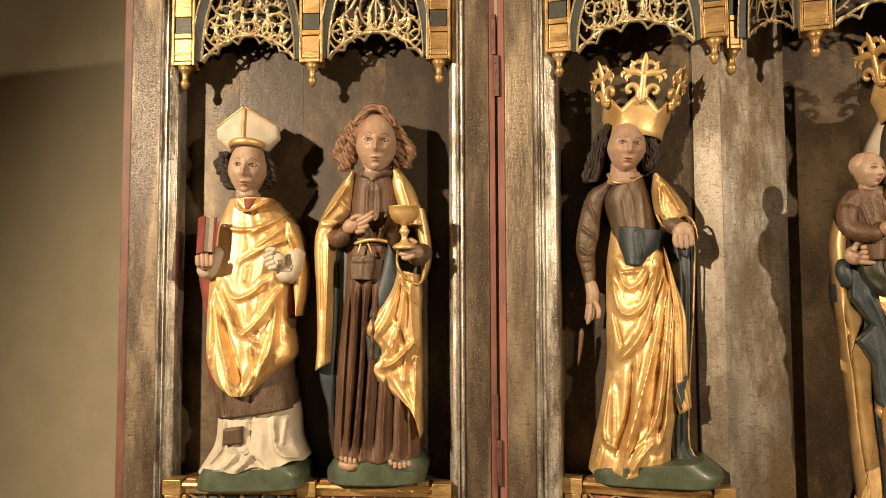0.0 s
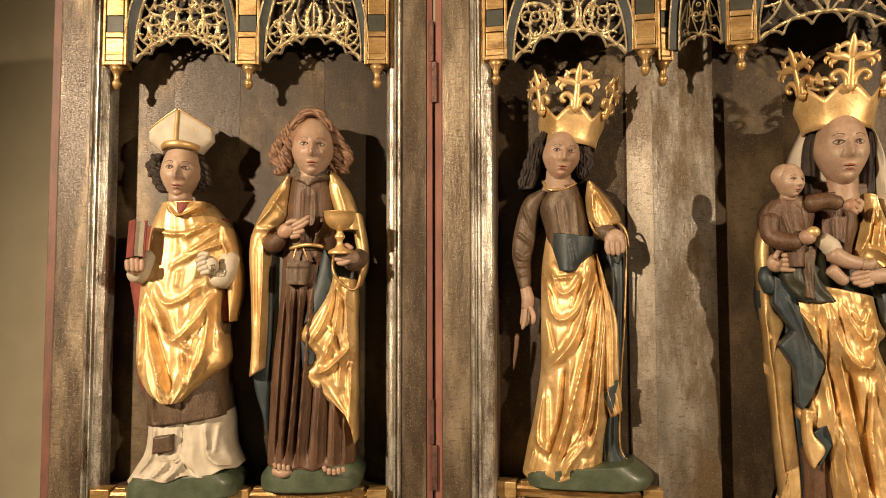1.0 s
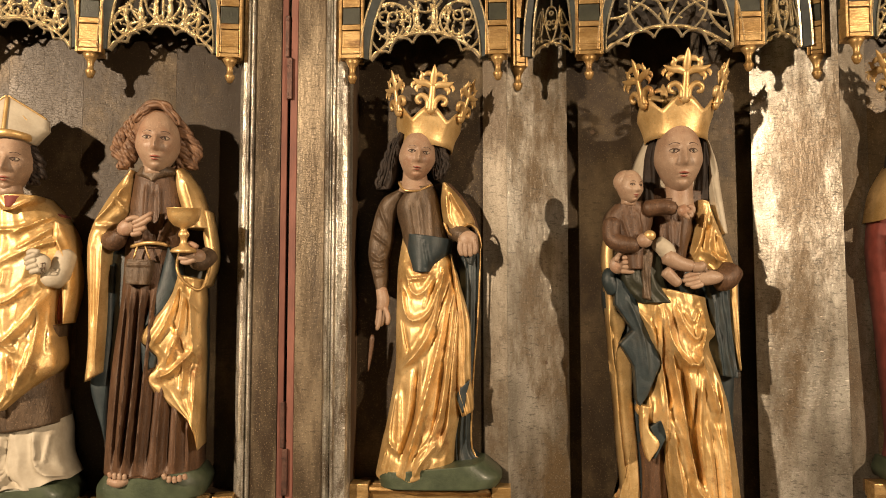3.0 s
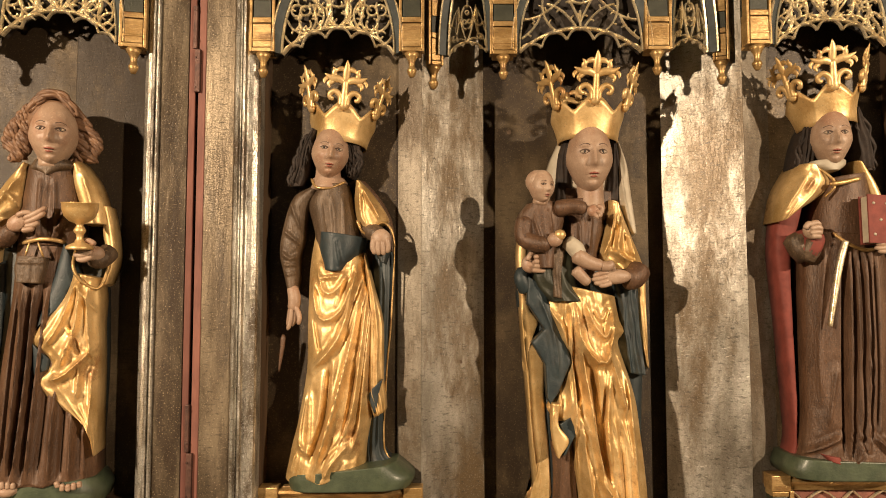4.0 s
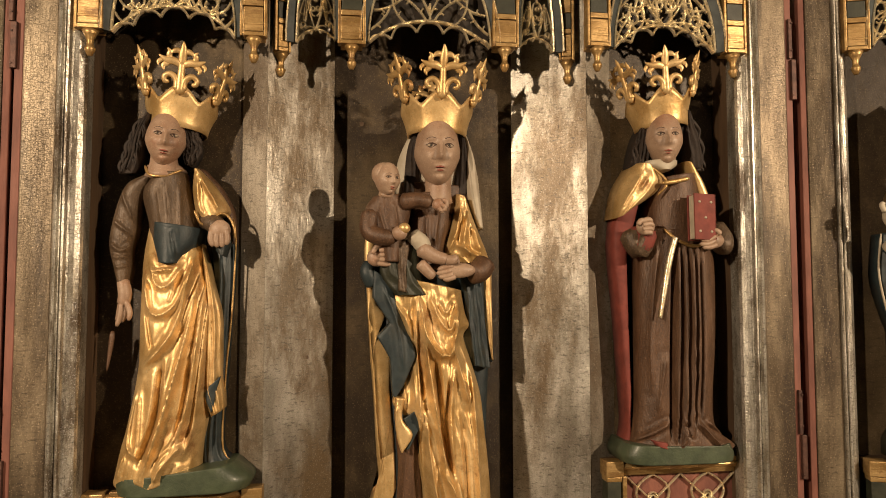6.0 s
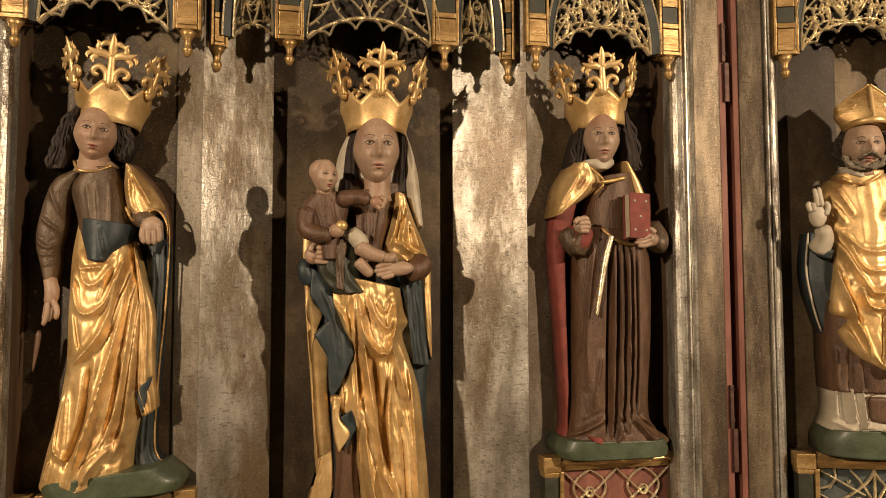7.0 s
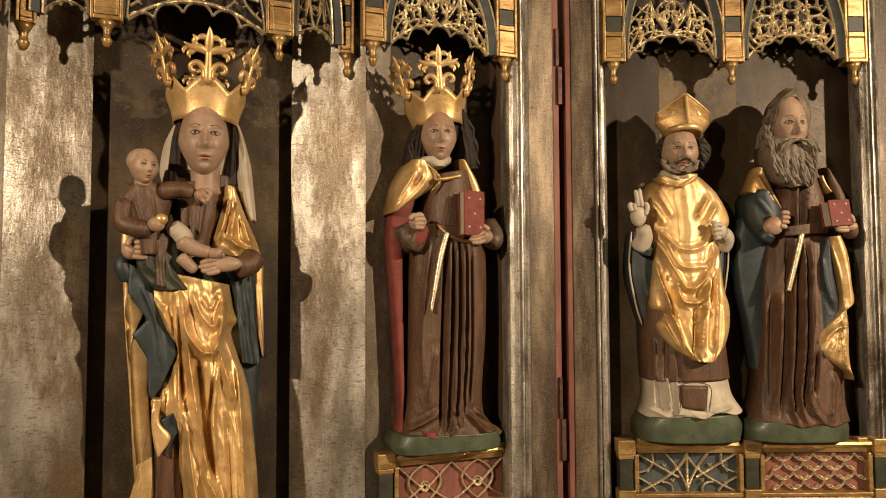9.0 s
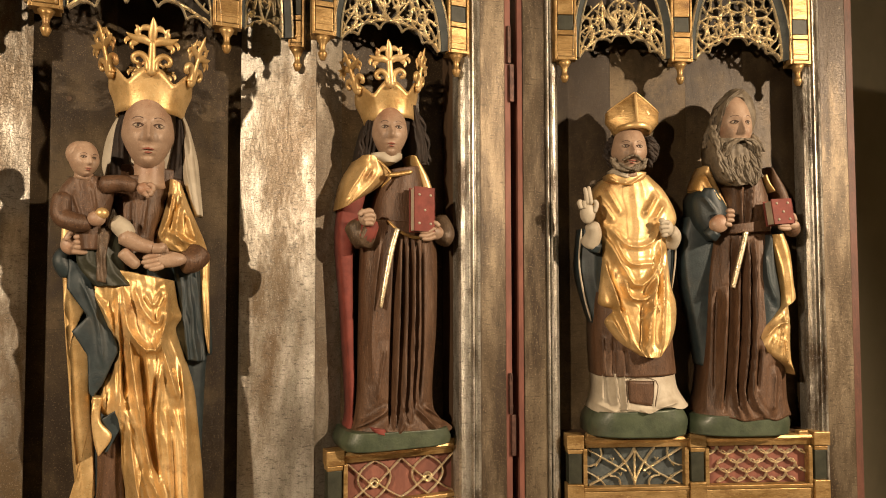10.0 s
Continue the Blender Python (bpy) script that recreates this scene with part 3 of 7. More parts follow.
def console(m, xs, z, label, kinds, front=0.0, depth=0.12):
    """A shelf with a gilded notched cornice and pierced panels below; xs are the centres of its end and middle posts."""
    c = thing("console", m, label, "console", "consoles under the figures")
    part("shelf_board", boxes((xs[0] - 0.012, xs[-1] + 0.012, front + 0.022, front + depth, z - 0.028, z - 0.002), bevel=0.001), "darkwood", c, "dark wooden shelf top")
    for x in xs:
        post = part("post", boxes((x - 0.021, x + 0.021, front - 0.010, front + 0.03, z - 0.030, z + 0.004), (x - 0.018, x + 0.018, front - 0.006, front + 0.03, z - 0.042, z - 0.031), bevel=0.002), "gilt", c, "gilded cornice block")
        part("post_panel", boxes((x - 0.016, x + 0.016, front - 0.003, front + 0.03, z - 0.115, z - 0.043), bevel=0.001), "greenpaint", post, "dark painted recess")
        part("post_foot", boxes((x - 0.020, x + 0.020, front - 0.008, front + 0.03, z - 0.25, z - 0.116), bevel=0.002), "gilt", post)
    for x0, x1, kind in zip(xs, xs[1:], kinds):
        a, b = x0 + 0.022, x1 - 0.022
        part("cornice", prism([(front - 0.004, z - 0.004), (front - 0.006, z - 0.010), (front + 0.004, z - 0.020), (front + 0.006, z - 0.030), (front + 0.03, z - 0.030), (front + 0.03, z - 0.001), (front + 0.002, z - 0.001)], a, b, "x"), "gilt", c, "gilded hollow cornice")
        n = 5
        for k in range(n):
            x = a + (b - a) * (k + 0.5 + 0.10 * (k - 2) / 2) / n
            part("notch", boxes((x - 0.0125, x + 0.0125, front - 0.003, front + 0.016, z - 0.003, z + 0.006), bevel=0.002), "gilt", c)
        frame = part("panel_frame", boxes((a - 0.001, a + 0.009, front - 0.002, front + 0.02, z - 0.125, z - 0.031), (b - 0.009, b + 0.001, front - 0.002, front + 0.02, z - 0.125, z - 0.031),
                                          (a - 0.001, b + 0.001, front - 0.003, front + 0.02, z - 0.135, z - 0.1255), bevel=0.002), "gilt", c)
        part("ground", boxes((a, b, front + 0.021, front + 0.028, z - 0.25, z - 0.031), bevel=0), "bluepaint" if kind == "tree" else "red", c, "painted ground behind the pierced panel")
        part("apron", boxes((a - 0.001, b + 0.001, front + 0.001, front + 0.02, z - 0.25, z - 0.1365), bevel=0.002), "gilt", c)
        bm = bmesh.new()
        cx, hw, zt, zb = (a + b) / 2, (b - a) / 2 - 0.010, z - 0.033, z - 0.124
        if kind == "tree":
            add_bar(bm, [(cx, zt), (cx, zb)], 0.0028, 0.006)
            mid = (zt + zb) / 2
            for s in (-1, 1):
                add_bar(bm, curve3((cx, zt), (cx + s * hw * 0.10, mid), (cx + s * hw * 0.95, zb)), 0.0028, 0.006)
                add_bar(bm, curve3((cx + s * hw, zt), (cx + s * hw * 0.55, mid + 0.012), (cx + s * hw * 0.18, mid - 0.012)), 0.0028, 0.006)
                add_bar(bm, curve3((cx, zb + 0.004), (cx + s * hw * 0.10, mid), (cx + s * hw * 0.42, zt)), 0.0026, 0.006)
                add_bar(bm, curve3((cx + s * hw, mid), (cx + s * hw * 0.62, mid + 0.004), (cx + s * hw * 0.70, zt)), 0.0024, 0.006)
                add_bar(bm, curve3((cx + s * hw, mid - 0.012), (cx + s * hw * 0.72, zb + 0.018), (cx + s * hw * 0.62, zb)), 0.0024, 0.006)
                add_bar(bm, curve3((cx + s * hw * 0.30, zb), (cx + s * hw * 0.28, zb + 0.022), (cx + s * hw * 0.52, zb + 0.022)), 0.0024, 0.006)
                for px, pz in ((0.46, 0.70), (0.80, 0.55), (0.78, 0.22), (0.22, 0.60), (0.30, 0.30)):
                    x0, z0 = cx + s * hw * px, zb + (zt - zb) * pz
                    add_bar(bm, [(x0 - 0.004, z0 + 0.003), (x0, z0 - 0.004), (x0 + 0.004, z0 + 0.003)], 0.0018, 0.005)
        elif kind == "scales":
            nx = 5
            for r in range(4):
                for k in range(nx + 1):
                    x = cx - hw + 2 * hw * (k + 0.5 * (r % 2)) / nx
                    if abs(x - cx) > hw:
                        continue
                    zz = zb + (zt - zb) * (r + 0.5) / 4
                    s = hw / nx * 1.05
                    for q in (-1, 1):
                        x1 = max(cx - hw, min(cx + hw, x + q * s))
                        add_bar(bm, curve3((x, zz + 0.011), (x + q * s * 0.2, zz - 0.006), (x1, zz - 0.009)), 0.0022, 0.005)
                        add_bar(bm, curve3((x1, zz - 0.009), (x + q * s * 0.55, zz + 0.006), (x + q * s * 0.35, zz - 0.001)), 0.0018, 0.005)
        else:
            for q in (-0.5, 0.5):
                px = cx + q * hw
                for s in (-1, 1):
                    add_bar(bm, curve3((px, zt), (px + s * hw * 0.6, (zt + zb) / 2 + 0.01), (px, zb)), 0.0024, 0.005)
                    add_bar(bm, curve3((px, zb + 0.03), (px + s * hw * 0.25, zb + 0.06), (px + s * hw * 0.5, zt)), 0.0024, 0.005)
                    add_bar(bm, curve3((px, (zt + zb) / 2), (px + s * hw * 0.3, zb + 0.01), (px + s * hw * 0.5, zb)), 0.0024, 0.005)
                add_bar(bm, arc(px, (zt + zb) / 2 - 0.006, 0.011, 0, 360, 14), 0.002, 0.005)
        lace = part("pierced_panel", bm, "lace", c, "pierced gilded tracery panel")
        lace.location = (0, front + 0.014, 0)
    return c


console(LEFT_WING, (-0.742, -0.432, -0.127), SHELF - 0.003, "gilded console with notched cornice under two figures", ("tree", "scales"), 0.0, 0.10)
console(RIGHT_WING, (0.140, 0.448, 0.766), SHELF + 0.040, "gilded console with notched cornice under two figures", ("tree", "scales"), 0.0, 0.10)
console(Matrix.Identity(4), (-0.660, -0.343), SHELF + 0.006, "gilded console with notched cornice under a crowned figure", ("rose",), 0.062, 0.14)
console(Matrix.Identity(4), (0.455, 0.788), SHELF + 0.034, "gilded console with notched cornice under a crowned figure", ("rose",), 0.058, 0.145)

# ---- carved figures: every figure is one mesh ----
M.update(
    skin=material("flesh_paint", (0.275, 0.180, 0.122), (0.375, 0.265, 0.190), 0.5, 0.0, 25, 0.16, (0.27, 0.140, 0.085), 12.0, (0.48, 0.72), flecks=0.26),
    tunic=material("tarnished_dark_tunic", (0.058, 0.035, 0.019), (0.120, 0.080, 0.049), 0.5, 0.15, 45, 0.40, (0.19, 0.14, 0.10), 22.0, (0.54, 0.74), (1, 1, 0.35), flecks=0.7),
    robe=material("brown_robe_paint", (0.060, 0.029, 0.014), (0.112, 0.059, 0.032), 0.52, 0.08, 45, 0.40, (0.19, 0.13, 0.09), 26.0, (0.56, 0.76), (1, 1, 0.3), flecks=0.65),
    blue=material("dark_blue_lining", (0.012, 0.021, 0.026), (0.026, 0.040, 0.045), 0.5, 0.0, 40, 0.2, (0.035, 0.035, 0.03), 16.0, (0.5, 0.75)),
    white=material("white_cloth_paint", (0.36, 0.31, 0.235), (0.47, 0.42, 0.33), 0.6, 0.0, 30, 0.15, (0.30, 0.24, 0.17), 14.0, (0.55, 0.8)),
    redcloth=material("red_lining_paint", (0.135, 0.026, 0.019), (0.21, 0.045, 0.033), 0.75, 0.0, 35, 0.15, (0.09, 0.02, 0.015), 12.0, (0.5, 0.75)),
    grass=material("green_plinth_paint", (0.036, 0.050, 0.029), (0.066, 0.086, 0.050), 0.5, 0.0, 30, 0.2, (0.05, 0.05, 0.03), 12.0, (0.5, 0.75), coat=0.2),
    hair=material("dark_hair_paint", (0.012, 0.007, 0.005), (0.030, 0.018, 0.012), 0.72, 0.0, 80, 0.3),
    fairhair=material("reddish_hair_paint", (0.11, 0.055, 0.03), (0.22, 0.12, 0.065), 0.5, 0.0, 60, 0.3),
    greyhair=material("grey_hair_paint", (0.085, 0.066, 0.044), (0.19, 0.155, 0.11), 0.6, 0.0, 60, 0.3),
    lips=material("lip_paint", (0.22, 0.060, 0.040), (0.29, 0.09, 0.062), 0.45, 0.0, 40, 0.05),
    iris=material("eye_paint", (0.02, 0.014, 0.010), (0.035, 0.024, 0.017), 0.6, 0.0, 40, 0.0),
    eyewhite=material("eye_white_paint", (0.25, 0.19, 0.135), (0.30, 0.235, 0.17), 0.5, 0.0, 40, 0.0),
    brow=material("brow_paint", (0.060, 0.034, 0.022), (0.090, 0.050, 0.032), 0.6, 0.0, 40, 0.0),
)
PALETTE = list(M)


def smooth_line(pts, n, smooth=True):
    """n + 1 points at even steps along a polyline, rounded off by a Catmull-Rom curve."""
    p = np.array(pts, float)
    if len(p) == 1:
        p = np.vstack([p, p])
    if smooth and len(p) > 2:
        q = np.vstack([2 * p[0] - p[1], p, 2 * p[-1] - p[-2]])
        out = []
        for i in range(len(p) - 1):
            a, b, c, d = q[i:i + 4]
            for t in np.linspace(0, 1, 8, endpoint=False):
                out.append(0.5 * (2 * b + (c - a) * t + (2 * a - 5 * b + 4 * c - d) * t ** 2 + (3 * b - a - 3 * c + d) * t ** 3))
        p = np.vstack([out, p[-1:]])
    s = np.r_[0, np.cumsum(np.linalg.norm(np.diff(p, axis=0), axis=1))]
    want = np.linspace(0, s[-1], n + 1)
    return np.column_stack([np.interp(want, s, p[:, k]) for k in range(p.shape[1])])


def line_distance(x, z, pts):
    """Distance to a polyline, and how far along it the nearest point lies (0 to 1)."""
    best, along = np.full(x.shape, 9.0), np.zeros(x.shape)
    n = len(pts) - 1
    for i in range(n):
        (ax, az), (bx, bz) = pts[i], pts[i + 1]
        dx, dz = bx - ax, bz - az
        t = np.clip(((x - ax) * dx + (z - az) * dz) / (dx * dx + dz * dz + 1e-12), 0, 1)
        d = np.hypot(x - ax - t * dx, z - az - t * dz)
        along = np.where(d < best, (i + t) / n, along)
        best = np.minimum(best, d)
    return best, along


class Carving:
    """Gathers the shells of one carved figure into one mesh. x to the right, f forwards, z up."""

    def __init__(self):
        self.verts, self.faces, self.mats = [], [], []

    def grid(self, pts, mat, close=False):
        """pts: rows x columns x 3; columns may close into a ring."""
        r, c = pts.shape[:2]
        base = len(self.verts)
        self.verts += [(x, -f, z) for x, f, z in pts.reshape(-1, 3).tolist()]
        idx = PALETTE.index(mat)
        for i in range(r - 1):
            for j in range(c if close else c - 1):
                k = (j + 1) % c
                self.faces.append((base + i * c + j, base + i * c + k, base + (i + 1) * c + k, base + (i + 1) * c + j))
                self.mats.append(idx)
        if close:
            self.faces += [tuple(base + j for j in range(c))[::-1], tuple(base + (r - 1) * c + j for j in range(c))]
            self.mats += [idx, idx]

    def drape(self, mat, left, right, f0=0.0, bulge=0.03, thick=0.05, folds=(), wave=(), nt=70, ns=44, smooth=True, hem=0.0, hem_wave=(), power=2.2, jag=0.0):
        """A solid piece of cloth between two edge lines that run from top to bottom. folds: (points, height, width); wave: (height, count, phase)."""
        a, b = smooth_line(left, nt, smooth), smooth_line(right, nt, smooth)
        s = np.linspace(-1, 1, ns + 1)
        s = np.sign(s) * np.abs(s) ** 0.85
        w = (s[None, :] + 1) / 2
        t = np.linspace(0, 1, nt + 1)[:, None]
        x = a[:, :1] * (1 - w) + b[:, :1] * w
        z = a[:, 1:] * (1 - w) + b[:, 1:] * w
        drop = hem * (1 - s[None, :] ** 2)
        if hem_wave:
            drop = drop + hem_wave[0] * np.sin(np.pi * hem_wave[1] * (s[None, :] + 1) / 2 + (hem_wave[2] if len(hem_wave) > 2 else 0))
        z = z - drop * t ** 2
        lo, hi = f0 if isinstance(f0, tuple) else (f0, f0)
        ground = lo + (hi - lo) * t
        blo, bhi = bulge if isinstance(bulge, tuple) else (bulge, bulge)
        f = ground + (blo + (bhi - blo) * t) * (1 - np.abs(s[None, :]) ** power) ** 0.6
        edge = np.clip((1 - np.abs(s[None, :])) * 6, 0, 1)
        if wave:
            amp, count, phase = (*wave, 0.0)[:3]
            q = (s[None, :] + 1) / 2 * count + phase + 0.22 * np.sin(5.0 * t + 3.0 * phase) + 0.10 * np.sin(11.0 * t + 9 * w)
            saw = np.abs((q % 1.0) - 0.5) * 2
            f = f + amp * (saw ** 1.5 - 0.5) * (0.35 + 0.65 * t ** 0.5) * (0.3 + 0.7 * edge)
        for pts, amp, width in folds:
            line = smooth_line(pts, 14)
            d, u = line_distance(x, z, line)
            tube = np.clip(1 - d / (0.85 * width), 0, 1)
            profile = tube * tube * (3 - 2 * tube) if amp < 0 else 0.45 * tube + 0.55 * tube ** 3
            f = f + (1.35 if amp > 0 else 1.1) * amp * profile * np.clip(np.minimum(u, 1 - u) * 7 + 0.25, 0, 1)
            f = f - 0.14 * abs(amp) * np.exp(-((d - 1.35 * width) / (0.45 * width)) ** 2) * (amp > 0)
        front = np.stack([x, f, z], -1)
        base_f = ground - thick
        rim = np.concatenate([np.stack([x[:, :1], base_f, z[:, :1]], -1), front, np.stack([x[:, -1:], base_f, z[:, -1:]], -1)], axis=1)
        self.grid(rim, mat, True)

    def tube(self, pts, f, r, mat, sides=8, flat=1.0, n=None):
        """A round limb along (x, z) points; f and r are one number or one for each point; flat squeezes it from front to back."""
        pts = np.array(pts, float)
        f = np.full(len(pts), f) if np.isscalar(f) else np.array(f, float)
        r = np.full(len(pts), r) if np.isscalar(r) else np.array(r, float)
        line = smooth_line(np.column_stack([pts[:, 0], f, pts[:, 1], r]), n or max(6, 5 * (len(pts) - 1)))
        p, rad = line[:, :3], line[:, 3]
        tang = np.gradient(p, axis=0)
        tang /= np.linalg.norm(tang, axis=1, keepdims=True) + 1e-12
        side = np.cross(tang, np.array([0.0, 1.0, 0.0]))
        side /= np.linalg.norm(side, axis=1, keepdims=True) + 1e-9
        up = np.cross(side, tang)
        q = np.linspace(0, 2 * np.pi, sides, endpoint=False)
        ends = np.ones(len(p))
        ends[0] = ends[-1] = 0.55
        ring = p[:, None] + (rad * ends)[:, None, None] * (side[:, None] * np.cos(q)[None, :, None] + flat * up[:, None] * np.sin(q)[None, :, None])
        self.grid(ring, mat, True)

    def ball(self, x, z, f, rx, rz, rf, mat, n=14, turn=0.0):
        u, v = np.meshgrid(np.linspace(0, 2 * np.pi, n * 2, endpoint=False), np.linspace(-1.45, 1.45, n))
        px, pz, pf = rx * np.cos(v) * np.sin(u), rz * np.sin(v), rf * np.cos(v) * np.cos(u)
        c, s = math.cos(turn), math.sin(turn)
        self.grid(np.stack([x + px * c - pz * s, f + pf, z + px * s + pz * c], -1), mat, True)

    def head(self, x, z, f, w, h, turn=0.0, tilt=0.0, beard=None, mat="skin", eyes=True, cheeks=0.0):
        """A face with nose, sockets, lips and chin; turn and tilt in degrees. Eyes, brows and lips are thin painted layers on it."""
        a, b, d = w / 2, h / 2, w * 0.56
        nu, nv = 72, 60
        u, v = np.meshgrid(np.linspace(-np.pi, np.pi, nu, endpoint=False), np.linspace(-1.5, 1.5, nv))
        X, Z, Y = np.cos(v) * np.sin(u), np.sin(v), np.cos(v) * np.cos(u)
        jaw = 1 - 0.30 * np.clip(-Z - 0.15, 0, 1) ** 1.2
        X = X * jaw * (1 + 0.05 * np.exp(-((Z + 0.15) / 0.3) ** 2))
        on = np.clip(Y * 2, 0, 1)

        def g(x0, z0, sx, sz):
            return np.exp(-((np.abs(X) - x0) / sx) ** 2 - ((Z - z0) / sz) ** 2)

        ridge = np.clip((0.25 - Z) / 0.52, 0, 1) * (1 / (1 + np.exp((-0.31 - Z) / 0.022)))
        relief = 0.40 * np.exp(-(X / 0.105) ** 2) * ridge + 0.09 * g(0.13, -0.27, 0.07, 0.055)
        relief -= 0.19 * g(0.42, 0.06, 0.22, 0.12)
        relief += 0.07 * g(0.40, 0.24, 0.28, 0.07) + 0.12 * g(0.42, 0.055, 0.17, 0.075)
        relief += 0.08 * g(0.0, -0.515, 0.24, 0.035) + 0.09 * g(0.0, -0.605, 0.18, 0.04) - 0.07 * g(0.0, -0.56, 0.26, 0.018)
        relief += 0.12 * g(0.0, -0.82, 0.24, 0.12) - 0.05 * g(0.0, -0.69, 0.22, 0.04) + (0.05 + cheeks) * g(0.52, -0.26, 0.22, 0.22)
        Y = Y + relief * on
        ct, st = math.cos(radians(turn)), math.sin(radians(turn))
        cr, sr = math.cos(radians(tilt)), math.sin(radians(tilt))

        def place(X, Y, Z):
            px, py, pz = X * a, Y * d, Z * b
            px, py = px * ct + py * st, py * ct - px * st
            px, pz = px * cr + pz * sr, pz * cr - px * sr
            return np.stack([x + px, f + py, z + pz], -1)

        self.grid(place(X, Y, Z), mat, True)

        def at(X0, Z0, lift=0.0):
            Yb = math.sqrt(max(0.05, 1 - X0 ** 2 - Z0 ** 2))
            k = int(np.argmin((np.where(Y > 0, 0, 9) + (X - X0) ** 2 + (Z - Z0) ** 2).ravel()))
            return place(np.array(X0), np.array(Y.ravel()[k] + lift), np.array(Z0))

        if not eyes:
            return
        for s in (-1, 1):
            p = at(s * 0.40, 0.055, -0.035)
            self.ball(p[0], p[2], p[1], 0.20 * a, 0.054 * b, 0.074 * d, "eyewhite", 8)
            self.ball(p[0] + 0.01 * a * turn / 10, p[2], p[1] + 0.022 * d, 0.088 * a, 0.048 * b, 0.068 * d, "iris", 7)
            lid = [at(s * (0.40 - 0.20 + 0.40 * k / 6), 0.055 + 0.058 * math.sin(math.pi * k / 6), 0.016) for k in range(7)]
            self.tube([(q[0], q[2]) for q in lid], [q[1] for q in lid], 0.038 * a, "brow", 6)
            low = [at(s * (0.40 - 0.18 + 0.36 * k / 6), 0.055 - 0.058 * math.sin(math.pi * k / 6), 0.006) for k in range(7)]
            self.tube([(q[0], q[2]) for q in low], [q[1] for q in low], 0.020 * a, "brow", 6)
            br = [at(s * (0.20 + 0.42 * k / 6), 0.205 + 0.055 * math.sin(math.pi * (k + 0.6) / 7), -0.004) for k in range(7)]
            self.tube([(q[0], q[2]) for q in br], [q[1] for q in br], 0.020 * a, "brow", 6)
        for z0, half in ((-0.528, 0.23), (-0.592, 0.17)):
            lp = [at(half * (k - 3) / 3, z0 + 0.014 * (1 - ((k - 3) / 3) ** 2) * (1 if z0 > -0.56 else -1), -0.012) for k in range(7)]
            self.tube([(q[0], q[2]) for q in lp], [q[1] for q in lp], [0.012 * a, 0.03 * a, 0.042 * a, 0.045 * a, 0.042 * a, 0.03 * a, 0.012 * a], "lips", 7)

    def locks(self, lines, f, r, mat, wave=0.006, seed=1, count=3):
        """Wavy strands of hair: several strands follow each line."""
        rnd = random.Random(seed)
        for line in lines:
            base = smooth_line(line, 16)
            for k in range(count):
                ox, of, ph = rnd.uniform(-1, 1) * r * 1.3, rnd.uniform(-1, 1) * r * 1.2, rnd.uniform(0, 6)
                freq = rnd.uniform(2.2, 3.2)
                u = np.linspace(0, 1, 17)
                pts = base + np.column_stack([ox + wave * np.sin(2 * np.pi * freq * u + ph), 0 * u])
                ff = (f if np.isscalar(f) else np.interp(u, np.linspace(0, 1, len(f)), f)) + of + 0.6 * wave * np.cos(2 * np.pi * freq * u + ph)
                self.tube(pts, ff, r * (0.35 + 0.65 * np.sin(np.pi * (0.12 + 0.80 * u)) ** 0.6), mat, 6, n=26)

    def fingers(self, lines, f, r=0.0055, mat="skin"):
        for k, line in enumerate(lines):
            self.tube(line, f[k] if isinstance(f, list) else f, [r, r * 1.05, r * 0.8][:len(line)] if len(line) == 3 else r, mat, 7)

    def done(self, name, m, label, category="statue", group="carved figures"):
        mesh = bpy.data.meshes.new(name)
        mesh.from_pydata(self.verts, [], self.faces)
        used = sorted(set(self.mats))
        for i in used:
            mesh.materials.append(M[PALETTE[i]])
        slot = {i: k for k, i in enumerate(used)}
        mesh.polygons.foreach_set("material_index", [slot[i] for i in self.mats])
        mesh.polygons.foreach_set("use_smooth", [len(p) == 4 for p in self.faces])
        mesh.update()
        bm = bmesh.new()
        bm.from_mesh(mesh)
        bmesh.ops.recalc_face_normals(bm, faces=bm.faces)
        bm.to_mesh(mesh)
        bm.free()
        ob = new(name, mesh)
        ob.matrix_world = m
        return tagged(ob, label, category, group)

# ---- the crowned figure with the broken sword ----
q = Carving()
q.drape("grass", [(-0.110, 0.042), (-0.119, 0.027), (-0.114, 0.008)], [(0.121, 0.067), (0.158, 0.037), (0.151, 0.013)], 0.02, 0.055, 0.08, nt=16, ns=40, power=5)
q.drape("blue", [(0.055, 0.540), (0.067, 0.425), (0.069, 0.273), (0.052, 0.123), (0.053, 0.029)], [(0.105, 0.584), (0.109, 0.489), (0.103, 0.374), (0.092, 0.197), (0.089, 0.090), (0.116, 0.057)], (-0.02, 0.0), 0.015, 0.05, wave=(0.006, 3), nt=60, ns=20)
q.tube([(0.105, 0.584), (0.111, 0.527), (0.105, 0.374), (0.095, 0.247), (0.091, 0.088), (0.119, 0.057)], 0.0, 0.0022, "gilt")
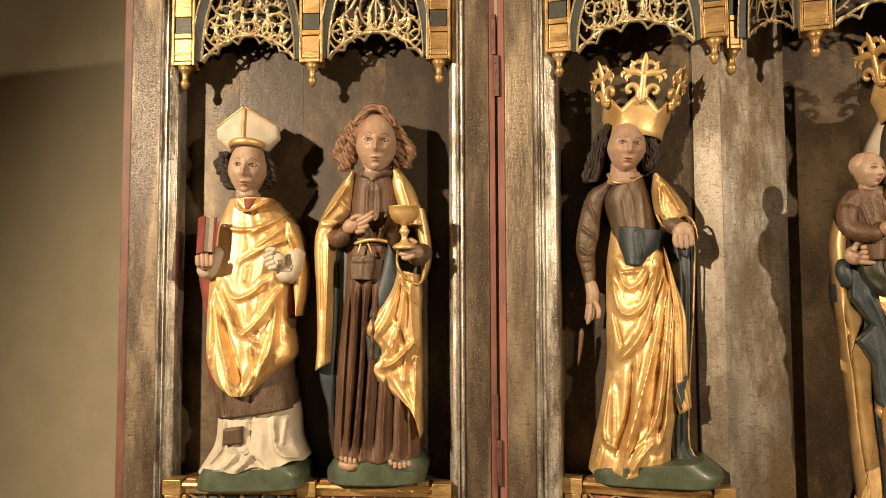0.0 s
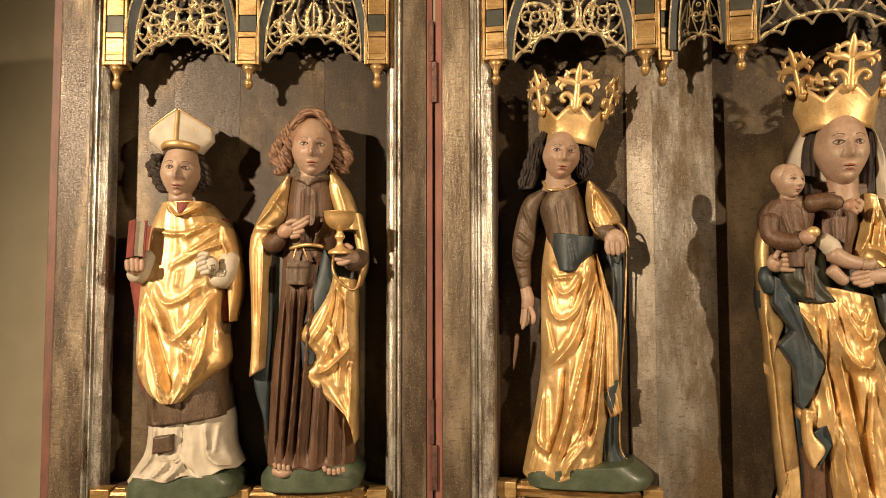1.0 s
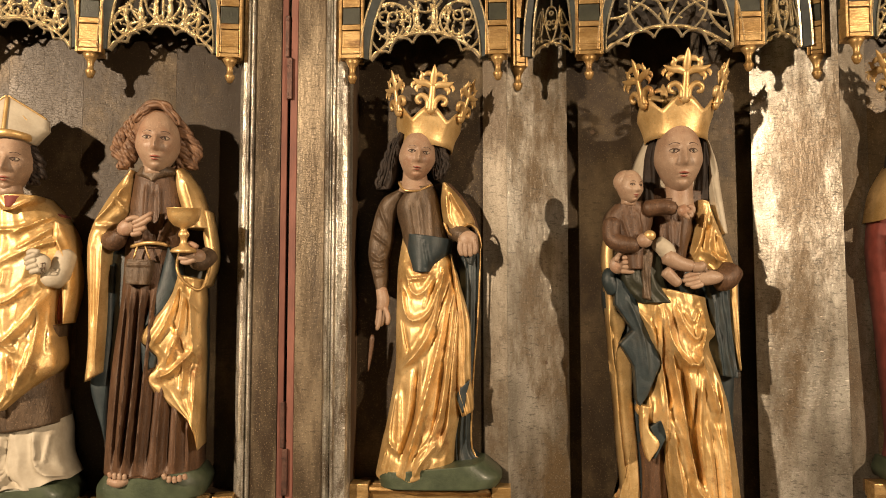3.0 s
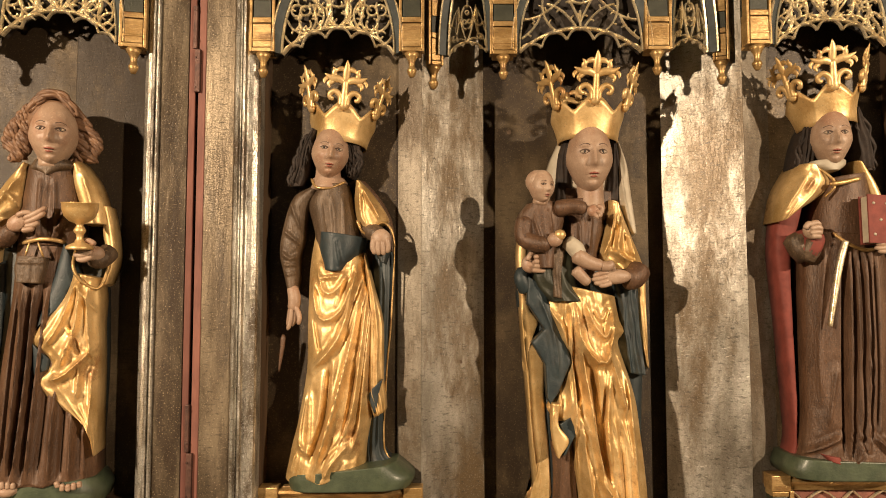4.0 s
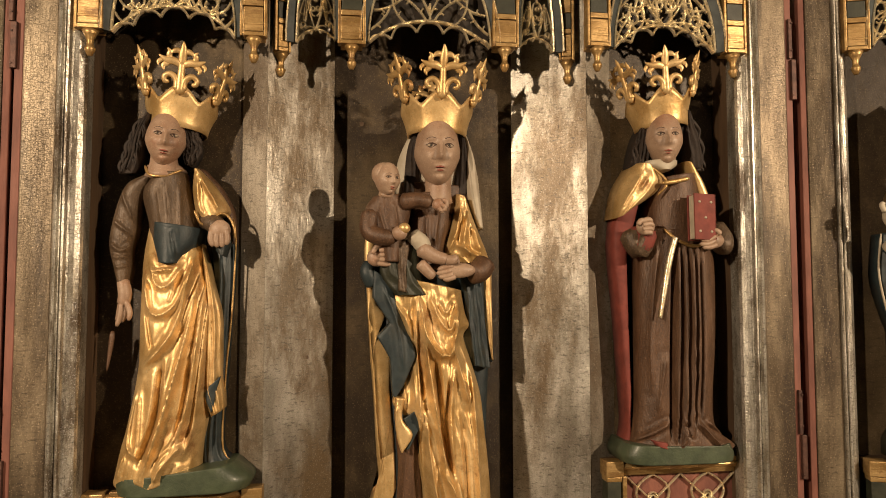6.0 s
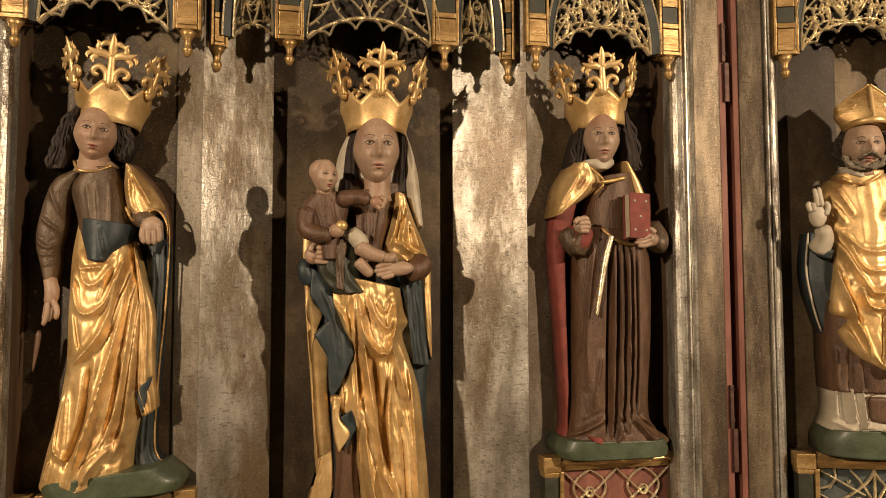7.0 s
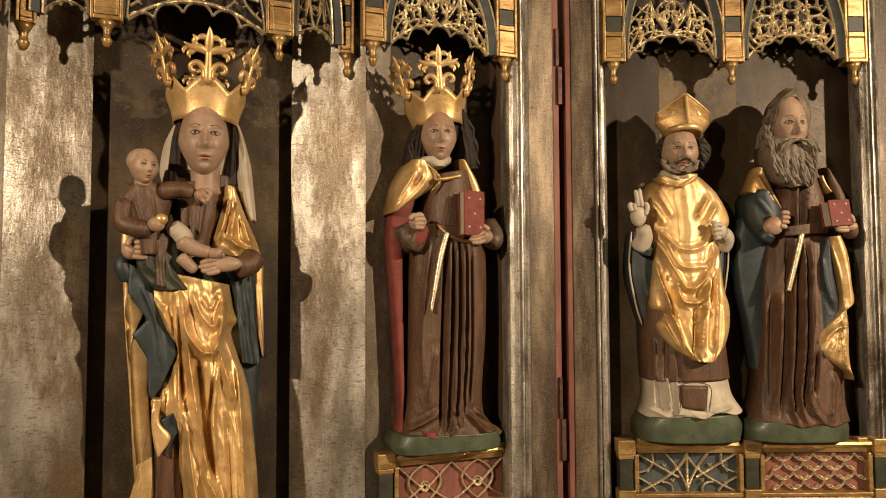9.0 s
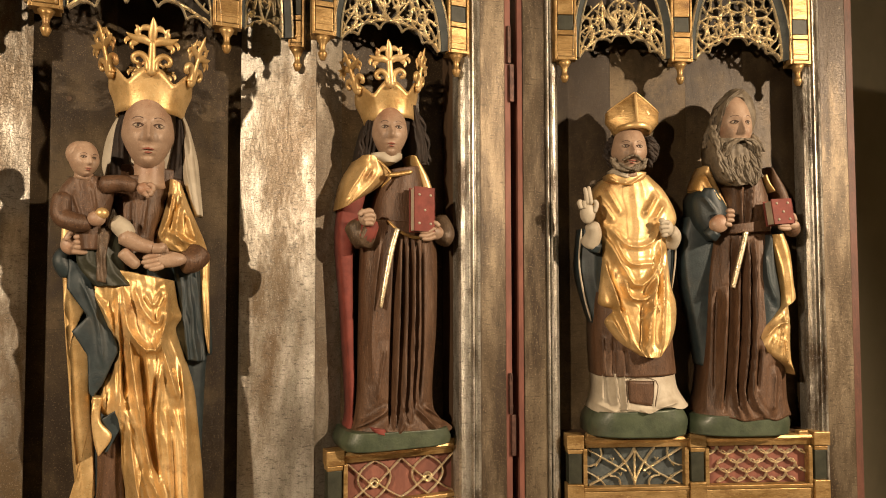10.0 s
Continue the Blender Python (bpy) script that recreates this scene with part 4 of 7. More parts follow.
q.drape("gold", [(-0.067, 0.571), (-0.079, 0.487), (-0.082, 0.375), (-0.083, 0.263), (-0.100, 0.153), (-0.113, 0.097), (-0.126, 0.030)], [(0.040, 0.528), (0.062, 0.450), (0.076, 0.362), (0.074, 0.275), (0.066, 0.176), (0.054, 0.102), (0.050, 0.034)], (0.0, 0.012), (0.05, 0.065), 0.06,
        folds=[([(-0.065, 0.449), (-0.054, 0.391), (-0.035, 0.374), (-0.001, 0.394), (0.027, 0.462)], 0.013, 0.012), ([(-0.054, 0.486), (-0.041, 0.440), (-0.016, 0.435), (0.014, 0.476)], 0.010, 0.010), ([(-0.048, 0.466), (-0.010, 0.469)], 0.006, 0.006),
               ([(0.036, 0.505), (0.011, 0.376), (-0.019, 0.313), (-0.066, 0.265)], 0.016, 0.013), ([(0.047, 0.474), (0.026, 0.340), (-0.003, 0.219), (-0.041, 0.088), (-0.057, 0.043)], 0.015, 0.012),
               ([(0.057, 0.449), (0.043, 0.303), (0.022, 0.159), (-0.034, 0.057)], 0.016, 0.012), ([(0.066, 0.425), (0.053, 0.279), (0.039, 0.135), (0.020, 0.087)], 0.013, 0.010),
               ([(-0.075, 0.220), (-0.089, 0.113), (-0.060, 0.088)], 0.010, 0.012), ([(0.020, 0.111), (-0.015, 0.070), (-0.031, 0.038)], 0.014, 0.012), ([(-0.067, 0.208), (-0.068, 0.088)], 0.007, 0.010),
               ([(-0.023, 0.279), (-0.036, 0.159), (-0.063, 0.077)], -0.014, 0.012), ([(0.032, 0.279), (0.010, 0.135), (-0.020, 0.088)], -0.013, 0.009), ([(-0.063, 0.376), (-0.048, 0.304)], -0.006, 0.008),
               ([(0.000, 0.449), (-0.014, 0.400)], 0.006, 0.008), ([(-0.109, 0.044), (-0.096, 0.089)], 0.008, 0.012), ([(0.037, 0.425), (0.016, 0.352)], 0.008, 0.007)],
        wave=(0.002, 7), nt=150, ns=80, hem_wave=(0.006, 5))
q.drape("gold", [(0.045, 0.524), (0.055, 0.376), (0.049, 0.278), (0.047, 0.220), (0.060, 0.185), (0.070, 0.159)], [(0.066, 0.450), (0.087, 0.376), (0.090, 0.302), (0.090, 0.241), (0.094, 0.205), (0.096, 0.175)], 0.022, 0.018, 0.04, wave=(0.008, 3), nt=60, ns=26)
q.drape("blue", [(0.066, 0.223), (0.059, 0.206), (0.072, 0.170)], [(0.090, 0.245), (0.083, 0.218), (0.076, 0.175)], 0.040, 0.002, 0.01, nt=16, ns=10)
q.drape("tunic", [(-0.061, 0.673), (-0.083, 0.635), (-0.069, 0.572), (-0.062, 0.525)], [(0.006, 0.679), (0.021, 0.626), (0.032, 0.560), (0.038, 0.525)], (0.0, 0.008), 0.050, 0.06, folds=[([(-0.022, 0.641), (-0.011, 0.536)], 0.005, 0.007), ([(0.000, 0.648), (0.006, 0.548)], 0.006, 0.007), ([(-0.041, 0.635), (-0.030, 0.561)], 0.004, 0.007)], nt=50)
q.drape("blue", [(-0.062, 0.571), (-0.058, 0.527), (-0.046, 0.487)], [(0.046, 0.557), (0.039, 0.522), (0.010, 0.484)], 0.012, 0.052, 0.05, nt=30, hem=0.004, folds=[([(-0.009, 0.548), (-0.003, 0.498)], 0.005, 0.006)])
q.drape("tunic", [(-0.079, 0.675), (-0.118, 0.651), (-0.139, 0.588), (-0.147, 0.525), (-0.136, 0.475), (-0.127, 0.440)], [(-0.058, 0.660), (-0.085, 0.611), (-0.096, 0.550), (-0.105, 0.510), (-0.104, 0.470), (-0.107, 0.440)], (0.0, 0.015), (0.030, 0.016), 0.04,
        folds=[([(-0.120, 0.636), (-0.096, 0.574)], 0.006, 0.008), ([(-0.135, 0.573), (-0.093, 0.539)], 0.007, 0.007), ([(-0.139, 0.524), (-0.117, 0.509), (-0.098, 0.524)], 0.008, 0.007), ([(-0.134, 0.496), (-0.100, 0.497)], 0.006, 0.006), ([(-0.128, 0.474), (-0.099, 0.479)], 0.005, 0.005)], nt=70, ns=30)
q.tube([(-0.116, 0.450), (-0.110, 0.417), (-0.115, 0.393)], 0.02, [0.0125, 0.0145, 0.012], "skin", 10)
q.fingers([[(-0.105, 0.405), (-0.097, 0.381), (-0.099, 0.363)], [(-0.115, 0.400), (-0.117, 0.373), (-0.123, 0.351)], [(-0.110, 0.400), (-0.109, 0.376), (-0.116, 0.359)], [(-0.120, 0.400), (-0.122, 0.381), (-0.126, 0.361)]], [0.03, 0.028, 0.022, 0.016])
q.tube([(-0.136, 0.340), (-0.140, 0.301), (-0.146, 0.256)], 0.01, [0.006, 0.005, 0.002], "robe", 6, 0.4)
q.drape("robe", [(0.020, 0.695), (0.051, 0.630), (0.090, 0.579), (0.097, 0.527)], [(0.043, 0.690), (0.079, 0.648), (0.105, 0.594), (0.111, 0.527)], -0.02, 0.012, 0.04, nt=30, ns=16)
q.drape("gold", [(0.026, 0.684), (0.022, 0.643), (0.029, 0.595), (0.045, 0.566)], [(0.036, 0.686), (0.069, 0.649), (0.099, 0.598), (0.075, 0.583)], 0.016, 0.026, 0.04, folds=[([(0.037, 0.661), (0.040, 0.611), (0.050, 0.584)], 0.009, 0.008), ([(0.044, 0.666), (0.072, 0.616), (0.082, 0.594)], 0.009, 0.009)], nt=50, ns=30)
q.tube([(0.030, 0.595), (0.046, 0.566), (0.071, 0.580), (0.090, 0.590), (0.108, 0.572), (0.115, 0.535)], 0.038, 0.0028, "gilt")
q.tube([(0.043, 0.577), (0.066, 0.570), (0.083, 0.557)], [0.015, 0.03, 0.04], [0.016, 0.020, 0.020], "tunic", 12)
q.ball(*[(0.085, 0.553)][0], 0.048, 0.0225, 0.022, 0.014, "skin")
q.fingers([[(0.070, 0.553), (0.068, 0.533), (0.073, 0.518)], [(0.080, 0.550), (0.079, 0.530), (0.082, 0.516)], [(0.089, 0.550), (0.091, 0.530), (0.091, 0.516)], [(0.099, 0.555), (0.102, 0.535), (0.099, 0.521)]], 0.055, 0.0062)
q.drape("blue", [(0.073, 0.526), (0.075, 0.516), (0.083, 0.502)], [(0.105, 0.527), (0.100, 0.514), (0.095, 0.497)], 0.038, 0.012, 0.03, nt=14, ns=14)
q.tube([(-0.039, 0.662), (-0.038, 0.692), (-0.038, 0.720)], 0.018, [0.040, 0.030, 0.027], "skin", 16)
q.drape("skin", [(-0.074, 0.692), (-0.064, 0.677), (-0.044, 0.669)], [(-0.003, 0.693), (0.000, 0.683), (-0.020, 0.671)], 0.012, 0.028, 0.04, nt=14, ns=24)
q.tube([(-0.074, 0.690), (-0.059, 0.668), (-0.027, 0.666), (0.004, 0.682)], [0.03, 0.048, 0.05, 0.034], 0.003, "gilt")
q.head(*[(-0.030, 0.747)][0], 0.036, 0.080, 0.120, 12, 7)
q.drape("hair", [(-0.073, 0.803), (-0.095, 0.767), (-0.112, 0.723), (-0.126, 0.677)], [(-0.061, 0.798), (-0.075, 0.752), (-0.082, 0.708), (-0.094, 0.680)], (0.028, 0.012), 0.020, 0.05, wave=(0.007, 4), nt=60, ns=30, hem_wave=(0.006, 3))
q.drape("hair", [(-0.013, 0.796), (-0.003, 0.753), (-0.002, 0.717), (0.006, 0.699)], [(-0.001, 0.802), (0.028, 0.758), (0.032, 0.725), (0.018, 0.696)], (0.028, 0.012), 0.020, 0.05, wave=(0.007, 4, 0.4), nt=60, ns=30, hem_wave=(0.005, 3))
q.locks([[(-0.081, 0.790), (-0.102, 0.744), (-0.119, 0.697), (-0.123, 0.674)], [(-0.073, 0.780), (-0.090, 0.728), (-0.104, 0.685)], [(0.004, 0.786), (0.028, 0.750), (0.028, 0.717), (0.013, 0.694)], [(0.000, 0.776), (0.010, 0.730), (0.011, 0.699)]], [0.036, 0.028, 0.022], 0.0045, "hair", 0.004, 3, 4)
q.ball(*[(-0.036, 0.780)][0], 0.0, 0.050, 0.055, 0.040, "hair")
q.done("crowned_woman_statue", pose(-0.50, 0.09, SHELF), "painted wooden figure in brown bodice and gold mantle, broken sword")


def crown(m, r0, r1, h, label, tall=0.100):
    """A gilded crown: flaring band with a scalloped edge, and fleurons of crossed leaves round it."""
    c = thing("crown", m, label, "crown", "crowns")
    bm = bmesh.new()
    n = 96
    around = [radians(q - 90) for q in (0, 64, -64, 180)]
    rows = 7
    grid = [[], []]
    for side, grow in ((0, 0.0), (1, -0.003)):
        for i in range(rows):
            t = i / (rows - 1)
            ring = []
            for k in range(n):
                ang = 2 * math.pi * k / n
                near = min(abs((ang - q + math.pi) % (2 * math.pi) - math.pi) for q in around)
                dip = 0.5 + 0.5 * math.cos(min(math.pi, near * 2.9))
                top = h * (0.62 + 0.56 * dip ** 2 + 0.12 * (1 - dip) ** 6)
                r = r0 + (r1 - r0) * t ** 1.5 + grow
                ring.append(bm.verts.new((r * math.cos(ang), r * math.sin(ang), top * t)))
            grid[side].append(ring)
    for side in (0, 1):
        for a, b in zip(grid[side], grid[side][1:]):
            for k in range(n):
                bm.faces.new((a[k], a[(k + 1) % n], b[(k + 1) % n], b[k]))
    for i in (0, -1):
        for k in range(n):
            bm.faces.new((grid[0][i][k], grid[0][i][(k + 1) % n], grid[1][i][(k + 1) % n], grid[1][i][k]))
    part("band", bm, "gold", c, "smooth burnished gold band", True)
    carve = Carving()

    def leaf(pts, r, f=0.003):
        carve.tube([(u * tall, v * tall) for u, v in pts], [f + 0.004 * k * k for k in np.linspace(0, 1, len(pts))], [r * tall * k for k in np.interp(np.linspace(0, 1, len(pts)), [0, 0.35, 0.7, 1], [0.6, 1.0, 0.8, 0.12])], "gold", 8, 0.5, 14)

    carve.tube([(0, -0.06 * tall), (0, 0.35 * tall), (0, 0.60 * tall)], 0.004, [0.012, 0.0075, 0.007], "gold", 8, 0.7)
    leaf([(0, 0.52), (0, 0.70), (0.01, 0.86), (0, 1.02)], 0.085)
    for s in (-1, 1):
        leaf([(0, 0.76), (s * 0.09, 0.82), (s * 0.17, 0.80), (s * 0.22, 0.74)], 0.060)
        leaf([(0, 0.52), (s * 0.16, 0.60), (s * 0.30, 0.60), (s * 0.46, 0.68)], 0.085)
        leaf([(s * 0.20, 0.60), (s * 0.26, 0.70), (s * 0.25, 0.78), (s * 0.30, 0.84)], 0.060)
        leaf([(s * 0.20, 0.60), (s * 0.30, 0.53), (s * 0.36, 0.47), (s * 0.33, 0.38)], 0.060)
        leaf([(s * 0.34, 0.62), (s * 0.42, 0.58), (s * 0.46, 0.53), (s * 0.45, 0.46)], 0.045)
        carve.tube([(s * 0.006, 0.02 * tall), (s * 0.08 * tall, 0.22 * tall), (s * 0.20 * tall, 0.33 * tall), (s * 0.32 * tall, 0.27 * tall), (s * 0.30 * tall, 0.17 * tall), (s * 0.22 * tall, 0.18 * tall)], 0.003, [0.008, 0.007, 0.0062, 0.0056, 0.005, 0.004], "gold", 8)
    first = carve.done("fleuron", Matrix.Identity(4), "", "", "")
    for key in ("label", "category", "group"):
        first.pop(key, None)
    first.parent = c
    for k, ang in enumerate(around):
        ob = first if k == 0 else first.copy()
        if k:
            scene.collection.objects.link(ob)
        ob.parent = c
        ob.matrix_local = pose(r1 * 0.985 * math.cos(ang), r1 * 0.985 * math.sin(ang), h * 0.96, 0, 0, math.degrees(ang) + 90) @ pose(0, 0, 0, 15, 0, 0)
    return c


crown(pose(-0.513, 0.088, 1.966, -3, 5, 8), 0.060, 0.076, 0.074, "tall gilded crown with leafy fleurons on a dark-haired figure")

# ---- the large crowned figure with the child ----
g = Carving()
g.drape("grass", [(-0.126, -0.178), (-0.139, -0.202), (-0.139, -0.236)], [(0.129, -0.184), (0.142, -0.209), (0.141, -0.244)], 0.02, 0.05, 0.08, nt=12)
g.drape("blue", [(-0.141, 0.490), (-0.155, 0.425), (-0.136, 0.320), (-0.123, 0.191), (-0.123, -0.064), (-0.124, -0.214)], [(0.124, 0.491), (0.132, 0.398), (0.141, 0.267), (0.128, 0.241), (0.118, -0.068), (0.116, -0.220)], 0.0, 0.035, 0.06, wave=(0.006, 7), nt=110, ns=50)
g.drape("robe", [(-0.088, 0.103), (-0.083, 0.014), (-0.099, -0.223)], [(-0.020, 0.192), (-0.031, 0.013), (0.004, -0.226)], 0.035, 0.02, 0.05, wave=(0.006, 3), nt=60, ns=24)
g.drape("gold", [(-0.147, 0.582), (-0.158, 0.529), (-0.155, 0.451), (-0.147, 0.321), (-0.137, 0.193), (-0.129, 0.065), (-0.124, -0.010), (-0.142, -0.048), (-0.163, -0.221)], [(-0.134, 0.569), (-0.137, 0.529), (-0.140, 0.451), (-0.134, 0.399), (-0.113, 0.365), (-0.134, 0.329), (-0.103, 0.290), (-0.101, 0.192), (-0.093, 0.103), (-0.086, -0.011)], 0.028, 0.006, 0.06,
        folds=[([(-0.152, 0.399), (-0.139, 0.247), (-0.127, 0.097), (-0.111, -0.027)], 0.006, 0.007)], nt=110, ns=18)
g.drape("gold", [(-0.118, 0.463), (-0.105, 0.386), (-0.077, 0.335), (-0.048, 0.284), (-0.082, 0.208), (-0.095, 0.175), (-0.062, 0.139), (-0.041, 0.104), (-0.039, 0.044), (-0.029, -0.031), (-0.025, -0.217)], [(0.059, 0.425), (0.069, 0.373), (0.080, 0.347), (0.064, 0.321), (0.084, 0.257), (0.102, 0.193), (0.111, 0.117), (0.121, 0.016), (0.125, -0.059), (0.129, -0.221)],
        (0.035, 0.04), (0.055, 0.06), 0.07,
        folds=[([(-0.093, 0.400), (-0.058, 0.326), (-0.049, 0.179)], 0.012, 0.012), ([(-0.040, 0.412), (-0.026, 0.326), (0.016, 0.281), (0.039, 0.326), (0.045, 0.400)], 0.018, 0.014), ([(-0.018, 0.412), (0.001, 0.363), (0.026, 0.338), (0.037, 0.375)], 0.012, 0.012), ([(0.001, 0.400), (0.017, 0.375), (0.032, 0.400)], 0.009, 0.009),
               ([(-0.048, 0.400), (-0.041, 0.203), (-0.037, 0.010)], 0.014, 0.011), ([(-0.031, 0.338), (-0.012, 0.203), (0.010, 0.081), (0.041, -0.040)], 0.015, 0.013), ([(-0.004, 0.277), (0.010, 0.130), (0.029, 0.021)], -0.020, 0.013), ([(0.032, 0.301), (0.054, 0.227), (0.068, 0.178)], 0.016, 0.014),
               ([(0.034, 0.252), (0.025, 0.154), (0.034, 0.021)], 0.012, 0.010), ([(0.074, 0.251), (0.083, 0.129), (0.091, -0.041)], 0.014, 0.013), ([(0.053, 0.154), (0.062, 0.032), (0.068, -0.112)], -0.010, 0.011), ([(-0.027, 0.155), (-0.008, 0.009), (0.021, -0.111)], 0.012, 0.012),
               ([(-0.073, 0.375), (-0.063, 0.326)], 0.010, 0.008), ([(-0.083, 0.277), (-0.098, 0.180), (-0.086, 0.107)], 0.012, 0.012), ([(0.012, 0.033), (0.037, -0.015), (0.048, -0.111)], 0.014, 0.012), ([(-0.068, 0.265), (-0.074, 0.179)], 0.008, 0.010), ([(0.026, 0.227), (0.020, 0.130), (0.034, 0.025)], -0.022, 0.009), ([(-0.046, 0.375), (-0.039, 0.277), (-0.034, 0.184)], -0.012, 0.006), ([(-0.049, 0.131), (-0.040, 0.058), (-0.033, -0.038)], -0.012, 0.006)],
        wave=(0.0035, 9), nt=170, ns=96)
g.drape("blue", [(-0.140, 0.470), (-0.142, 0.411), (-0.104, 0.354), (-0.132, 0.325), (-0.103, 0.276), (-0.099, 0.203)], [(-0.106, 0.448), (-0.079, 0.364), (-0.051, 0.302), (-0.046, 0.284), (-0.075, 0.215), (-0.092, 0.191)], 0.070, 0.004, 0.04, folds=[([(-0.118, 0.430), (-0.086, 0.345), (-0.075, 0.260)], 0.006, 0.012)], nt=60, ns=24, smooth=False, power=6)
g.drape("blue", [(-0.075, 0.148), (-0.055, 0.110), (-0.069, 0.082)], [(-0.027, 0.179), (-0.033, 0.141), (-0.062, 0.084)], 0.078, 0.003, 0.03, nt=30, ns=16, smooth=False, power=6)
g.drape("gold", [(-0.092, 0.195), (-0.092, 0.145), (-0.087, 0.103), (-0.080, 0.078)], [(-0.073, 0.193), (-0.077, 0.148), (-0.055, 0.114), (-0.076, 0.078)], 0.082, 0.006, 0.03, nt=30, ns=14, folds=[([(-0.090, 0.178), (-0.093, 0.105)], 0.005, 0.006)])
g.drape("robe", [(-0.076, 0.643), (-0.065, 0.591), (-0.047, 0.528), (-0.037, 0.476)], [(0.045, 0.647), (0.040, 0.581), (0.023, 0.529), (0.013, 0.469)], (0.02, 0.035), 0.045, 0.07, folds=[([(-0.024, 0.591), (-0.024, 0.514)], 0.006, 0.007), ([(0.002, 0.605), (-0.006, 0.527)], 0.006, 0.007), ([(-0.042, 0.591), (-0.040, 0.527)], 0.005, 0.006)], nt=50)
g.drape("gold", [(0.046, 0.643), (0.038, 0.585), (0.019, 0.515), (0.047, 0.489)], [(0.070, 0.632), (0.090, 0.580), (0.118, 0.513), (0.129, 0.476)], 0.035, 0.034, 0.07, folds=[([(0.052, 0.617), (0.042, 0.552), (0.026, 0.511)], 0.012, 0.011), ([(0.068, 0.591), (0.059, 0.527), (0.077, 0.501)], 0.012, 0.011), ([(0.083, 0.565), (0.098, 0.512)], 0.010, 0.010), ([(0.047, 0.527), (0.077, 0.508), (0.108, 0.499)], 0.008, 0.009)], wave=(0.004, 4), nt=60, ns=40)
g.drape("gold", [(0.099, 0.490), (0.107, 0.425), (0.114, 0.347), (0.129, 0.270)], [(0.131, 0.482), (0.131, 0.399), (0.133, 0.321), (0.133, 0.265)], 0.03, 0.012, 0.05, wave=(0.004, 2), nt=50, ns=16)
g.drape("blue", [(0.052, 0.463), (0.065, 0.399), (0.062, 0.322), (0.077, 0.258)], [(0.113, 0.451), (0.114, 0.373), (0.121, 0.296), (0.126, 0.250)], 0.035, 0.020, 0.05, wave=(0.010, 3, 0.3), nt=50, ns=26)
g.drape("white", [(-0.040, 0.817), (-0.061, 0.776), (-0.080, 0.730), (-0.088, 0.676), (-0.083, 0.647)], [(0.066, 0.807), (0.084, 0.770), (0.103, 0.702), (0.110, 0.649), (0.118, 0.568)], 0.0, 0.028, 0.05, nt=50, ns=30)
g.drape("white", [(0.057, 0.803), (0.073, 0.753), (0.072, 0.660), (0.087, 0.602), (0.100, 0.566)], [(0.070, 0.785), (0.091, 0.726), (0.098, 0.673), (0.108, 0.594), (0.111, 0.568)], 0.034, 0.010, 0.05, folds=[([(0.071, 0.751), (0.080, 0.659), (0.095, 0.580)], 0.006, 0.006)], nt=60, ns=16)
g.drape("hair", [(-0.042, 0.804), (-0.061, 0.753), (-0.069, 0.687), (-0.072, 0.644)], [(-0.029, 0.812), (-0.032, 0.753), (-0.035, 0.687), (-0.024, 0.645)], 0.028, 0.012, 0.05, wave=(0.004, 3), nt=40, ns=14)
g.drape("hair", [(0.056, 0.800), (0.056, 0.741), (0.047, 0.688), (0.042, 0.645)], [(0.070, 0.795), (0.080, 0.733), (0.079, 0.688), (0.076, 0.643)], 0.028, 0.012, 0.05, wave=(0.004, 3), nt=40, ns=14)
g.drape("robe", [(-0.077, 0.673), (-0.082, 0.634), (-0.072, 0.581)], [(0.082, 0.662), (0.090, 0.632), (0.073, 0.603)], 0.012, 0.035, 0.05, nt=20)
g.tube([(0.005, 0.616), (0.005, 0.642), (0.006, 0.689)], 0.042, [0.036, 0.031, 0.030], "skin", 16)
g.head(*[(0.002, 0.738)][0], 0.054, 0.099, 0.166, 1, 0, cheeks=0.02)
# the mother's hands
g.tube([(-0.147, 0.487), (-0.154, 0.465), (-0.139, 0.437)], [0.05, 0.06, 0.05], [0.014, 0.016, 0.018], "blue", 12)
g.ball(*[(-0.135, 0.497)][0], 0.075, 0.020, 0.020, 0.013, "skin")
g.fingers([[(-0.130, 0.512), (-0.110, 0.512), (-0.098, 0.507)], [(-0.130, 0.502), (-0.108, 0.502), (-0.093, 0.497)], [(-0.130, 0.492), (-0.110, 0.492), (-0.095, 0.489)], [(-0.133, 0.483), (-0.115, 0.482), (-0.103, 0.482)], [(-0.145, 0.504), (-0.135, 0.519), (-0.123, 0.527)]], 0.092, 0.0055)
g.tube([(0.111, 0.488), (0.093, 0.468), (0.070, 0.462)], [0.06, 0.075, 0.085], [0.026, 0.026, 0.023], "robe", 12)
g.ball(*[(0.043, 0.469)][0], 0.098, 0.038, 0.017, 0.015, "skin")
g.fingers([[(0.031, 0.479), (0.008, 0.474), (-0.004, 0.469)], [(0.028, 0.469), (0.006, 0.464), (-0.007, 0.462)], [(0.031, 0.461), (0.011, 0.455), (-0.002, 0.455)], [(0.036, 0.455), (0.018, 0.450), (0.008, 0.451)], [(0.041, 0.482), (0.036, 0.494), (0.024, 0.499)]], 0.108, 0.0058)
